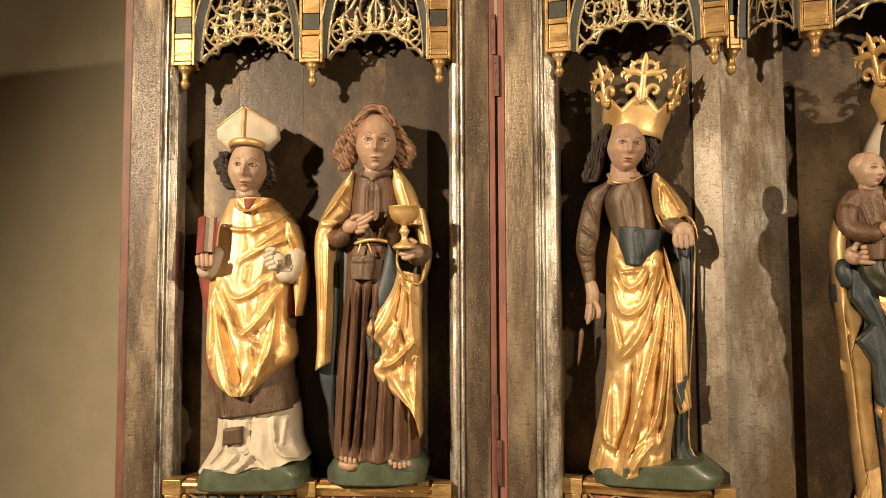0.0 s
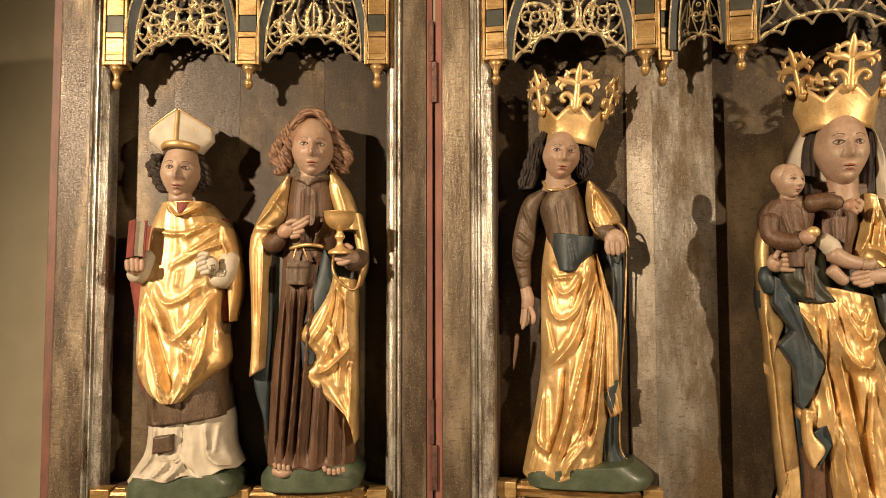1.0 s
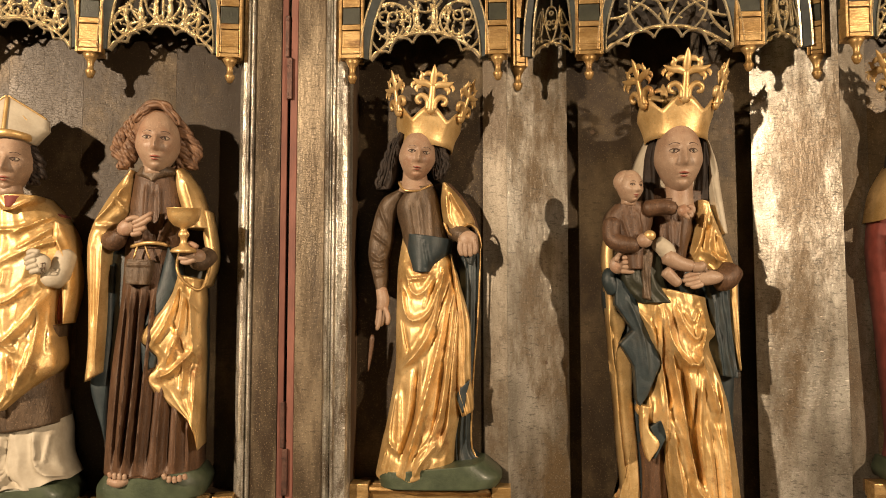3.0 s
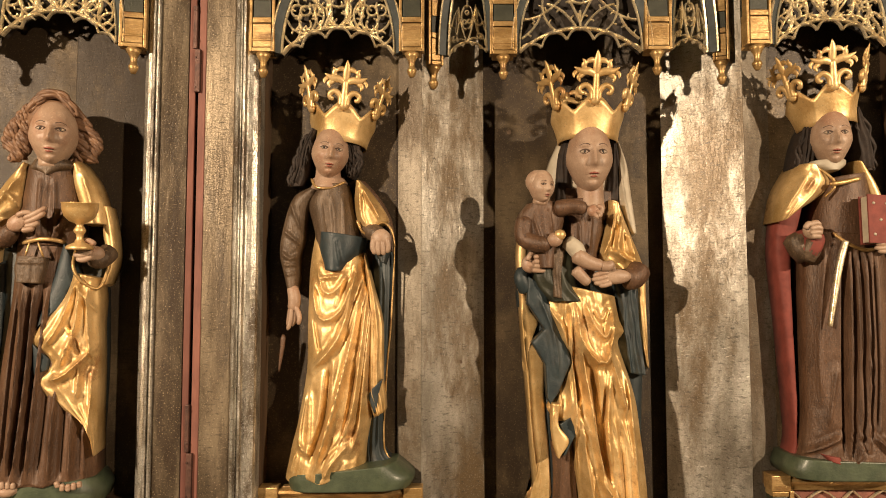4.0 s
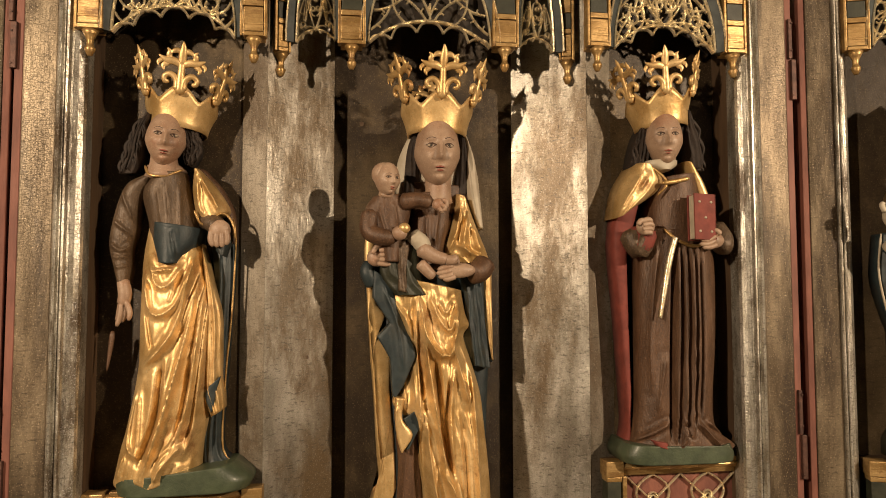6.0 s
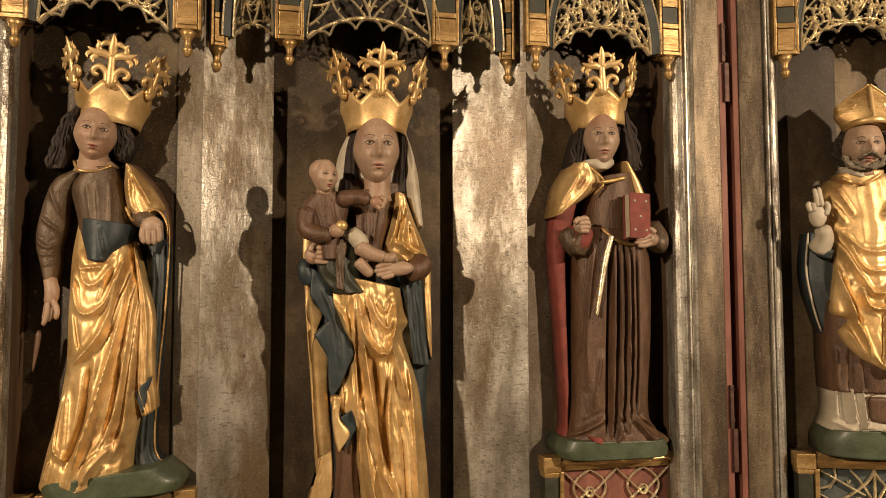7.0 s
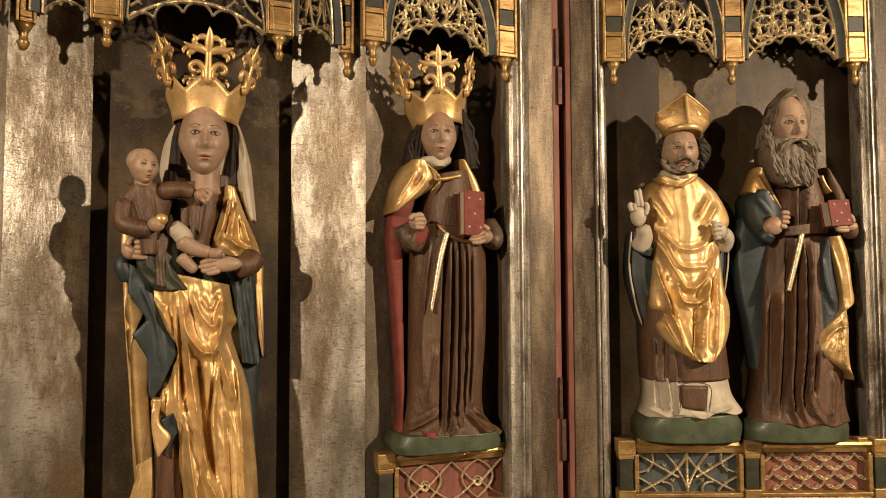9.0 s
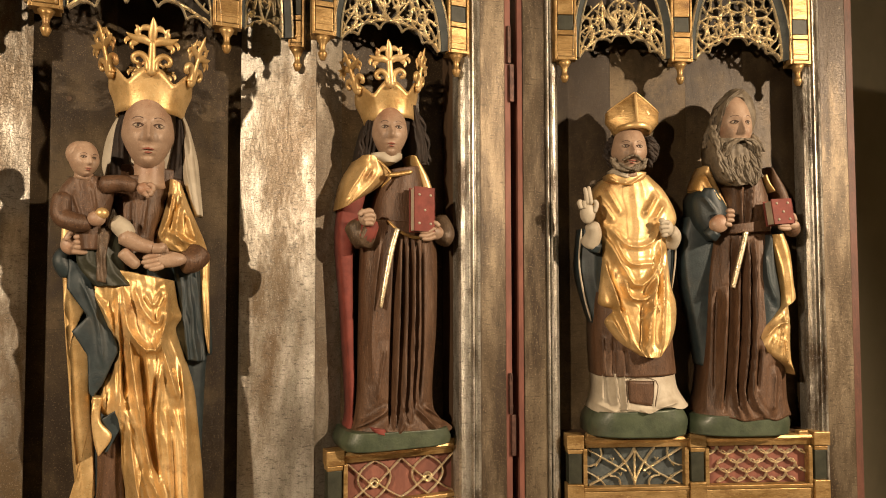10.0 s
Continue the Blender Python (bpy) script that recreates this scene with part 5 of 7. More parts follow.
# the child
g.drape("robe", [(-0.143, 0.629), (-0.160, 0.601), (-0.153, 0.559), (-0.130, 0.532), (-0.120, 0.487)], [(-0.082, 0.635), (-0.060, 0.612), (-0.065, 0.574), (-0.073, 0.544), (-0.083, 0.487)], 0.080, 0.028, 0.06, folds=[([(-0.131, 0.598), (-0.116, 0.548)], 0.006, 0.007), ([(-0.098, 0.611), (-0.091, 0.568)], 0.005, 0.006)], nt=50)
g.tube([(-0.083, 0.616), (-0.046, 0.621), (-0.016, 0.614)], [0.095, 0.105, 0.11], [0.020, 0.017, 0.0145], "robe", 12)
g.ball(*[(-0.002, 0.610)][0], 0.118, 0.0155, 0.014, 0.011, "skin")
g.fingers([[(0.003, 0.620), (0.013, 0.615), (0.013, 0.603)], [(0.000, 0.610), (0.010, 0.603), (0.006, 0.595)], [(-0.005, 0.603), (0.002, 0.595), (0.000, 0.592)]], 0.126, 0.005)
g.tube([(-0.148, 0.598), (-0.151, 0.553), (-0.116, 0.538), (-0.099, 0.543)], [0.09, 0.10, 0.115, 0.118], [0.020, 0.0195, 0.018, 0.015], "robe", 12)
g.ball(*[(-0.088, 0.547)][0], 0.124, 0.0165, 0.0155, 0.015, "skin")
g.ball(*[(-0.078, 0.557)][0], 0.130, 0.0125, 0.0115, 0.012, "gold")
g.drape("greenpaint", [(-0.120, 0.512), (-0.125, 0.462), (-0.093, 0.415)], [(-0.047, 0.545), (-0.033, 0.450), (-0.015, 0.415)], 0.075, 0.022, 0.06, wave=(0.007, 3), nt=40, ns=26)
g.drape("tunic", [(-0.097, 0.528), (-0.090, 0.486), (-0.088, 0.425)], [(-0.060, 0.533), (-0.070, 0.474), (-0.068, 0.420)], 0.094, 0.010, 0.02, wave=(0.005, 2), nt=30, ns=16)
g.tube([(-0.062, 0.548), (-0.038, 0.526), (-0.040, 0.508)], 0.104, [0.016, 0.019, 0.017], "white", 12)
g.tube([(-0.045, 0.518), (-0.013, 0.499), (0.019, 0.491)], 0.110, [0.0185, 0.0155, 0.012], "skin", 12)
g.tube([(0.012, 0.491), (0.029, 0.491), (0.037, 0.501)], 0.114, [0.011, 0.011, 0.007], "skin", 10)
g.tube([(-0.043, 0.486), (-0.023, 0.464), (-0.011, 0.454)], 0.104, [0.014, 0.012, 0.010], "skin", 10)
g.tube([(-0.116, 0.623), (-0.113, 0.643)], 0.098, 0.017, "skin", 12)
g.head(*[(-0.113, 0.664)][0], 0.106, 0.052, 0.074, 24, 2, cheeks=0.04)
g.ball(*[(-0.121, 0.676)][0], 0.098, 0.026, 0.026, 0.026, "skin")
g.done("crowned_mother_and_child_statue", pose(0.05, 0.12, SHELF), "large painted wooden mother and child in gold mantle, white veil")
crown(pose(0.055, 0.098, 1.975, -2, 1, 0), 0.068, 0.084, 0.078, "large gilded crown with leafy fleurons on the veiled figure", 0.108)

# ---- the crowned figure with the red book ----
r = Carving()
r.drape("grass", [(-0.124, 0.083), (-0.135, 0.058), (-0.130, 0.040)], [(0.124, 0.077), (0.134, 0.056), (0.131, 0.040)], 0.03, 0.045, 0.09, nt=14, power=5)
r.drape("redcloth", [(-0.122, 0.618), (-0.131, 0.568), (-0.133, 0.503), (-0.122, 0.373), (-0.110, 0.193), (-0.107, 0.117), (-0.116, 0.071)], [(-0.068, 0.635), (-0.082, 0.582), (-0.100, 0.516), (-0.099, 0.321), (-0.095, 0.193), (-0.099, 0.116), (-0.092, 0.071)], 0.0, 0.009, 0.05, nt=80, ns=16)
r.drape("robe", [(-0.066, 0.568), (-0.079, 0.489), (-0.085, 0.322), (-0.092, 0.144), (-0.110, 0.068)], [(0.096, 0.556), (0.107, 0.477), (0.104, 0.321), (0.093, 0.129), (0.144, 0.070)], (0.01, 0.02), (0.050, 0.055), 0.08,
        folds=[([(-0.010, 0.531), (-0.021, 0.325), (-0.030, 0.090)], -0.018, 0.010), ([(0.008, 0.526), (0.000, 0.325), (-0.015, 0.090)], -0.016, 0.009), ([(0.023, 0.526), (0.017, 0.300), (0.006, 0.102)], -0.015, 0.008), ([(0.040, 0.518), (0.035, 0.300), (0.025, 0.126)], -0.015, 0.009), ([(0.055, 0.516), (0.053, 0.275), (0.041, 0.131)], -0.012, 0.008),
               ([(-0.002, 0.513), (-0.014, 0.201), (-0.022, 0.090)], 0.008, 0.006), ([(0.016, 0.513), (0.005, 0.201), (-0.002, 0.090)], 0.008, 0.006), ([(0.032, 0.513), (0.025, 0.200), (0.017, 0.102)], 0.008, 0.006), ([(-0.049, 0.526), (-0.067, 0.325), (-0.068, 0.201)], 0.006, 0.012),
               ([(-0.039, 0.132), (-0.081, 0.103), (-0.125, 0.080)], 0.012, 0.010), ([(0.033, 0.129), (0.055, 0.106), (0.083, 0.077)], 0.012, 0.009), ([(0.059, 0.129), (0.107, 0.096)], 0.010, 0.009), ([(0.004, 0.114), (-0.010, 0.078)], 0.009, 0.008), ([(-0.040, 0.275), (-0.059, 0.152)], 0.006, 0.012)],
        nt=150, ns=110, hem_wave=(0.004, 7))
r.drape("redcloth", [(-0.076, 0.093), (-0.066, 0.081)], [(-0.043, 0.088), (-0.038, 0.073)], 0.07, 0.006, 0.03, nt=6, ns=10)
r.drape("robe", [(-0.030, 0.685), (-0.045, 0.632), (-0.049, 0.580), (-0.042, 0.528)], [(0.059, 0.699), (0.071, 0.646), (0.080, 0.581), (0.089, 0.534)], 0.012, 0.048, 0.07, nt=50)
r.drape("gold", [(-0.088, 0.718), (-0.119, 0.666), (-0.131, 0.624), (-0.137, 0.590)], [(-0.048, 0.713), (-0.017, 0.677), (-0.047, 0.643), (-0.118, 0.600)], 0.012, 0.040, 0.06, folds=[([(-0.084, 0.690), (-0.114, 0.641), (-0.131, 0.610)], 0.009, 0.010), ([(-0.071, 0.682), (-0.090, 0.654)], 0.008, 0.009)], wave=(0.003, 3), nt=60, ns=40)
r.drape("gold", [(0.030, 0.725), (0.043, 0.686), (0.060, 0.644), (0.063, 0.633)], [(0.049, 0.720), (0.075, 0.683), (0.088, 0.652), (0.090, 0.644)], 0.022, 0.022, 0.05, nt=40, ns=22)
r.tube([(-0.040, 0.668), (-0.008, 0.673), (0.026, 0.681)], 0.062, 0.0055, "gilt", 8, 0.6)
r.tube([(-0.058, 0.710), (-0.027, 0.671), (-0.049, 0.640)], [0.045, 0.06, 0.055], 0.003, "gilt")
r.tube([(-0.109, 0.562), (-0.089, 0.516), (-0.075, 0.552)], [0.03, 0.045, 0.065], [0.026, 0.024, 0.016], "tunic", 14)
r.tube([(-0.101, 0.567), (-0.086, 0.521), (-0.070, 0.560)], [0.036, 0.052, 0.072], [0.018, 0.019, 0.014], "redcloth", 12)
r.ball(*[(-0.089, 0.567)][0], 0.078, 0.021, 0.020, 0.015, "skin")
r.fingers([[(-0.104, 0.576), (-0.088, 0.582), (-0.078, 0.577)], [(-0.101, 0.569), (-0.083, 0.572), (-0.075, 0.567)], [(-0.102, 0.560), (-0.084, 0.562), (-0.076, 0.558)], [(-0.099, 0.553), (-0.084, 0.553), (-0.079, 0.549)], [(-0.112, 0.569), (-0.104, 0.579), (-0.091, 0.578)]], 0.090, 0.0058)
r.tube([(0.106, 0.579), (0.115, 0.540), (0.101, 0.517)], [0.02, 0.04, 0.05], [0.022, 0.026, 0.024], "tunic", 14)
r.ball(*[(0.076, 0.538)][0], 0.072, 0.024, 0.018, 0.015, "skin")
r.fingers([[(0.068, 0.547), (0.050, 0.537), (0.032, 0.537)], [(0.068, 0.537), (0.047, 0.528), (0.029, 0.528)], [(0.070, 0.527), (0.052, 0.521), (0.036, 0.521)], [(0.079, 0.550), (0.071, 0.557), (0.063, 0.560)]], 0.098, 0.0058)
r.drape("lace", [(-0.020, 0.546), (-0.037, 0.488), (-0.058, 0.365)], [(-0.009, 0.543), (-0.024, 0.488), (-0.051, 0.361)], 0.072, 0.003, 0.008, nt=40, ns=8)
r.tube([(-0.032, 0.564), (-0.010, 0.541), (0.024, 0.526), (0.056, 0.528)], [0.05, 0.064, 0.066, 0.056], 0.004, "gilt")
r.tube([(-0.021, 0.709), (-0.017, 0.746)], 0.03, [0.027, 0.025], "skin", 16)
r.drape("white", [(-0.065, 0.723), (-0.071, 0.712), (-0.042, 0.700)], [(0.009, 0.724), (0.007, 0.713), (-0.010, 0.701)], 0.036, 0.026, 0.05, nt=16, ns=26)
r.head(*[(-0.024, 0.775)][0], 0.040, 0.081, 0.134, -11, 0)
r.drape("hair", [(-0.037, 0.840), (-0.071, 0.797), (-0.086, 0.749), (-0.092, 0.712)], [(-0.027, 0.838), (-0.042, 0.779), (-0.048, 0.734), (-0.057, 0.710)], (0.026, 0.010), 0.020, 0.05, wave=(0.006, 4), nt=60, ns=30, hem_wave=(0.004, 3))
r.drape("hair", [(0.028, 0.842), (0.034, 0.780), (0.039, 0.735), (0.051, 0.708)], [(0.044, 0.845), (0.068, 0.799), (0.085, 0.752), (0.087, 0.709)], (0.026, 0.010), 0.020, 0.05, wave=(0.006, 4, 0.3), nt=60, ns=30, hem_wave=(0.004, 3))
r.locks([[(-0.046, 0.824), (-0.074, 0.776), (-0.086, 0.717)], [(0.047, 0.828), (0.070, 0.781), (0.082, 0.714)], [(0.041, 0.807), (0.058, 0.754), (0.065, 0.714)]], [0.034, 0.024, 0.018], 0.0045, "hair", 0.004, 7, 4)
r.ball(*[(-0.003, 0.812)][0], 0.0, 0.052, 0.060, 0.040, "hair")
r.done("crowned_woman_statue", pose(0.60, 0.07, SHELF), "painted wooden figure in brown habit, gold shoulder cape, red lining")
crown(pose(0.586, 0.062, 2.002, -2, -6, -10), 0.061, 0.077, 0.074, "gilded crown with leafy fleurons, tilted on a veiled brow")


def book(m, w, h, d, label, studs=True):
    """A closed clasped book: covers, page block and five pale studs."""
    b = thing("book", m, label, "book", "books held by the figures")
    part("cover", boxes((-w / 2, w / 2, -d / 2, -d / 2 + 0.004, 0, h), (-w / 2, w / 2, d / 2 - 0.004, d / 2, 0, h), (w / 2 - 0.004, w / 2, -d / 2, d / 2, 0, h), bevel=0.0015), "redcloth", b, "red painted cover")
    part("page_block", boxes((-w / 2 + 0.003, w / 2 - 0.005, -d / 2 + 0.0045, d / 2 - 0.0045, 0.003, h - 0.003), bevel=0.001), "white", b, "pale painted page edges")
    if studs:
        for x, z in ((-0.27, 0.18), (0.27, 0.18), (0.0, 0.48), (-0.27, 0.82), (0.27, 0.82)):
            s = part("stud", lathe([(0.0005, 0.003), (0.002, 0.0026), (0.003, 0.0012), (0.0034, 0.0)], 10), "white", b, "", True)
            s.matrix_local = pose(x * w, -d / 2, z * h, 90, 0, 0)
    return b


book(pose([(0.639, 1.736)][0][0], -0.020, [(0.639, 1.736)][0][1], -4, 2, 6), 0.054, 0.104, 0.030, "small closed red book with pale studs in a painted hand")

# ---- the bishop with the book ----
b = Carving()
b.drape("grass", [(-0.095, 0.032), (-0.108, 0.012), (-0.110, -0.014)], [(0.118, 0.045), (0.137, 0.023), (0.137, -0.007)], 0.02, 0.045, 0.08, nt=14, power=5)
b.drape("redcloth", [(-0.116, 0.582), (-0.131, 0.489), (-0.107, 0.344), (-0.109, 0.265), (-0.083, 0.187)], [(0.084, 0.607), (0.101, 0.448), (0.094, 0.318), (0.090, 0.240), (0.074, 0.188)], -0.01, 0.03, 0.06, nt=60)
b.drape("white", [(-0.073, 0.157), (-0.074, 0.088), (-0.094, 0.047), (-0.109, 0.022)], [(0.101, 0.176), (0.108, 0.141), (0.115, 0.090), (0.135, 0.050)], (-0.004, 0.02), 0.050, 0.07, folds=[([(-0.042, 0.145), (-0.043, 0.082), (-0.074, 0.042)], 0.010, 0.010), ([(-0.025, 0.083), (-0.007, 0.070), (-0.037, 0.038)], 0.010, 0.010), ([(0.006, 0.083), (0.021, 0.063), (-0.006, 0.033)], 0.012, 0.010), ([(0.019, 0.145), (0.023, 0.071), (0.052, 0.044)], -0.012, 0.010), ([(0.069, 0.146), (0.085, 0.076), (0.137, 0.057)], 0.008, 0.010), ([(0.095, 0.146), (0.090, 0.084)], 0.006, 0.010)], wave=(0.005, 6), nt=60, ns=60, hem_wave=(0.005, 6))
b.drape("tunic", [(-0.090, 0.293), (-0.078, 0.203), (-0.072, 0.142)], [(0.100, 0.371), (0.095, 0.268), (0.103, 0.163)], 0.008, 0.054, 0.07, folds=[([(-0.040, 0.208), (-0.039, 0.147)], -0.010, 0.006), ([(0.020, 0.208), (0.019, 0.145)], -0.010, 0.006)], nt=40, ns=50)
b.drape("tunic", [(-0.035, 0.124), (-0.037, 0.090)], [(0.006, 0.130), (0.007, 0.095)], 0.066, 0.004, 0.02, nt=8, ns=10)
b.drape("gold", [(-0.051, 0.639), (-0.072, 0.586), (-0.079, 0.515), (-0.087, 0.449), (-0.087, 0.344), (-0.081, 0.271), (-0.056, 0.224), (-0.022, 0.199)], [(0.046, 0.643), (0.091, 0.592), (0.117, 0.533), (0.096, 0.452), (0.090, 0.383), (0.105, 0.312), (0.103, 0.274), (0.060, 0.235), (0.022, 0.199)], (0.0, 0.060), (0.045, 0.032), 0.07,
        folds=[([(-0.050, 0.448), (-0.013, 0.372), (0.009, 0.332), (0.052, 0.372), (0.090, 0.435)], 0.015, 0.012), ([(-0.040, 0.448), (-0.013, 0.413), (0.026, 0.423), (0.061, 0.455)], 0.010, 0.010), ([(-0.060, 0.410), (-0.032, 0.297), (0.005, 0.209)], 0.014, 0.012), ([(-0.044, 0.372), (-0.006, 0.272), (0.008, 0.222)], -0.012, 0.012),
               ([(0.077, 0.422), (0.073, 0.309), (0.041, 0.232)], 0.012, 0.012), ([(0.065, 0.322), (0.058, 0.259)], 0.008, 0.008), ([(-0.070, 0.423), (-0.066, 0.322), (-0.068, 0.259)], 0.010, 0.009), ([(0.090, 0.410), (0.099, 0.322)], 0.010, 0.009), ([(-0.014, 0.272), (-0.010, 0.209)], 0.009, 0.009), ([(0.030, 0.309), (0.036, 0.234)], 0.008, 0.009),
               ([(0.014, 0.334), (0.042, 0.314)], 0.008, 0.010), ([(0.088, 0.600), (0.050, 0.575), (0.019, 0.557)], 0.009, 0.009), ([(0.094, 0.577), (0.058, 0.544), (0.027, 0.524)], 0.010, 0.010), ([(0.110, 0.549), (0.050, 0.524), (-0.004, 0.494)], 0.010, 0.010), ([(-0.054, 0.576), (-0.002, 0.565), (0.050, 0.575)], 0.006, 0.008), ([(-0.020, 0.382), (-0.007, 0.357)], 0.006, 0.008), ([(0.012, 0.486), (0.007, 0.448)], 0.008, 0.010)],
        wave=(0.003, 7), nt=140, ns=80)
b.drape("gold", [(0.090, 0.588), (0.080, 0.538), (0.101, 0.487), (0.116, 0.371)], [(0.106, 0.582), (0.126, 0.512), (0.133, 0.448), (0.118, 0.371)], 0.024, 0.016, 0.05, folds=[([(0.099, 0.551), (0.122, 0.499)], 0.008, 0.008)], nt=50, ns=20)
b.drape("gold", [(-0.027, 0.640), (-0.026, 0.619), (-0.005, 0.606)], [(0.059, 0.639), (0.054, 0.621), (0.018, 0.606)], 0.040, 0.020, 0.04, nt=20, ns=30, folds=[([(-0.020, 0.631), (0.004, 0.605), (0.037, 0.617), (0.060, 0.632)], 0.008, 0.008)])
b.drape("redcloth", [(-0.011, 0.637), (0.000, 0.614)], [(0.044, 0.636), (0.021, 0.611)], 0.044, 0.018, 0.03, nt=10, ns=16)
b.tube([(0.005, 0.636), (0.002, 0.664)], 0.04, [0.026, 0.024], "skin", 14)
b.tube([(-0.060, 0.525), (-0.081, 0.474), (-0.089, 0.487)], [0.03, 0.05, 0.07], [0.022, 0.020, 0.014], "white", 12)
b.ball(*[(-0.074, 0.493)][0], 0.085, 0.022, 0.018, 0.015, "skin")
b.fingers([[(-0.085, 0.508), (-0.084, 0.493), (-0.082, 0.483)], [(-0.075, 0.511), (-0.073, 0.493), (-0.073, 0.481)], [(-0.065, 0.511), (-0.063, 0.493), (-0.063, 0.481)], [(-0.054, 0.508), (-0.053, 0.493), (-0.054, 0.482)]], 0.098, 0.006)
b.tube([(0.114, 0.525), (0.105, 0.466), (0.084, 0.479)], [0.02, 0.045, 0.06], [0.022, 0.022, 0.017], "white", 12)
b.ball(*[(0.080, 0.495)][0], 0.070, 0.022, 0.022, 0.015, "white")
b.fingers([[(0.080, 0.515), (0.065, 0.508), (0.057, 0.500)], [(0.080, 0.503), (0.065, 0.498), (0.059, 0.491)], [(0.083, 0.493), (0.068, 0.488), (0.061, 0.483)], [(0.088, 0.483), (0.073, 0.479), (0.068, 0.475)], [(0.085, 0.518), (0.070, 0.520), (0.061, 0.513)]], 0.082, 0.006, "white")
for x0, z0, x1, z1 in ((0.086, 0.476, 0.099, 0.479), (0.099, 0.479, 0.097, 0.497), (0.097, 0.497, 0.084, 0.494), (0.084, 0.494, 0.086, 0.476), (0.085, 0.485, 0.098, 0.488), (0.0925, 0.4775, 0.0905, 0.4955)):
    b.tube([(x0, z0), (x1, z1)], 0.083, 0.0011, "tunic", 5)
b.head(*[(0.003, 0.707)][0], 0.036, 0.084, 0.134, 9, 3)
b.locks([[(-0.052, 0.748), (-0.068, 0.722), (-0.062, 0.698)], [(-0.057, 0.727), (-0.046, 0.692), (-0.040, 0.668)], [(0.034, 0.744), (0.051, 0.712), (0.054, 0.677)], [(0.032, 0.725), (0.043, 0.691), (0.041, 0.664)], [(0.026, 0.734), (0.032, 0.699), (0.027, 0.670)], [(-0.055, 0.713), (-0.049, 0.679), (-0.035, 0.663)]], [0.03, 0.02], 0.0050, "hair", 0.0055, 11, 12)
b.ball(*[(-0.009, 0.726)][0], 0.0, 0.050, 0.052, 0.042, "hair")


def mitre(c, cx, cz, f, w, h, lean, mat="white", wide=1.30):
    """A bishop's mitre: two pointed horns of cloth over a gilded band."""
    n = 40
    for side in (1, -1):
        rows = []
        for i in range(19):
            t = i / 18
            ring = []
            for k in range(n + 1):
                u = -1 + 2 * k / n
                width = w / 2 * (1 + (wide - 1) * min(1, t / 0.55))
                tip = h * (0.48 + 0.52 * (1 - abs(u)) ** 0.95)
                depth = 0.046 * (0.55 * math.sqrt(max(0.0, 1 - u * u)) + 0.45 * (1 - abs(u))) * (1 - 0.55 * t)
                ring.append((cx + u * width + lean * t * h, f + side * (depth + 0.004) , cz + t * tip - 0.010 * u * u * (1 - t)))
            rows.append(ring + [(p[0], f, p[2]) for p in (ring[-1], ring[0])])
        c.grid(np.array(rows), mat, True)
    band = [(cx + w / 2 * u, cz + 0.006 - 0.006 * u * u) for u in np.linspace(-1, 1, 15)]
    c.tube(band, [f + 0.050 * math.sqrt(max(0, 1 - u * u)) + 0.002 for u in np.linspace(-1, 1, 15)], 0.0075, "gold", 8, 0.5)
    stripe = [(cx + lean * h * t, cz + h * t) for t in (0.02, 0.4, 0.75, 0.96)]
    c.tube(stripe, [f + 0.051 - 0.025 * t for t in (0.02, 0.4, 0.75, 0.96)], 0.0042, "gold", 8, 0.5)
    for s in (-1, 1):
        us = np.linspace(0.02, 0.98, 9) * s
        c.tube([(cx + u * w / 2 * wide + lean * h, cz + h * (0.48 + 0.52 * (1 - abs(u)) ** 0.95)) for u in us], [f + 0.005 + 0.046 * (0.55 * math.sqrt(1 - u * u) + 0.45 * (1 - abs(u))) * 0.45 for u in us], 0.0020, "gold", 6)
        px, pz = cx + s * w * 0.34 + lean * h * 0.5, cz + h * 0.42
        c.drape("gold", [(px - 0.001, pz + 0.010), (px - 0.009, pz + 0.001), (px - 0.001, pz - 0.009)], [(px + 0.001, pz + 0.010), (px + 0.009, pz + 0.001), (px + 0.001, pz - 0.009)], f + 0.0255, 0.001, 0.008, nt=8, ns=8, smooth=False)


mitre(b, *[(0.005, 0.757)][0], 0.03, 0.086, 0.090, -0.06, "white", 1.70)
b.done("bishop_statue", LEFT_WING @ pose(-0.57, 0.01, SHELF), "painted wooden bishop in gold chasuble and white mitre")
book(LEFT_WING @ pose([(-0.644, 1.711)][0][0], -0.075, [(-0.644, 1.711)][0][1], 4, 3, 132), 0.040, 0.082, 0.028, "small red book held upright in the bishop's hand", False)

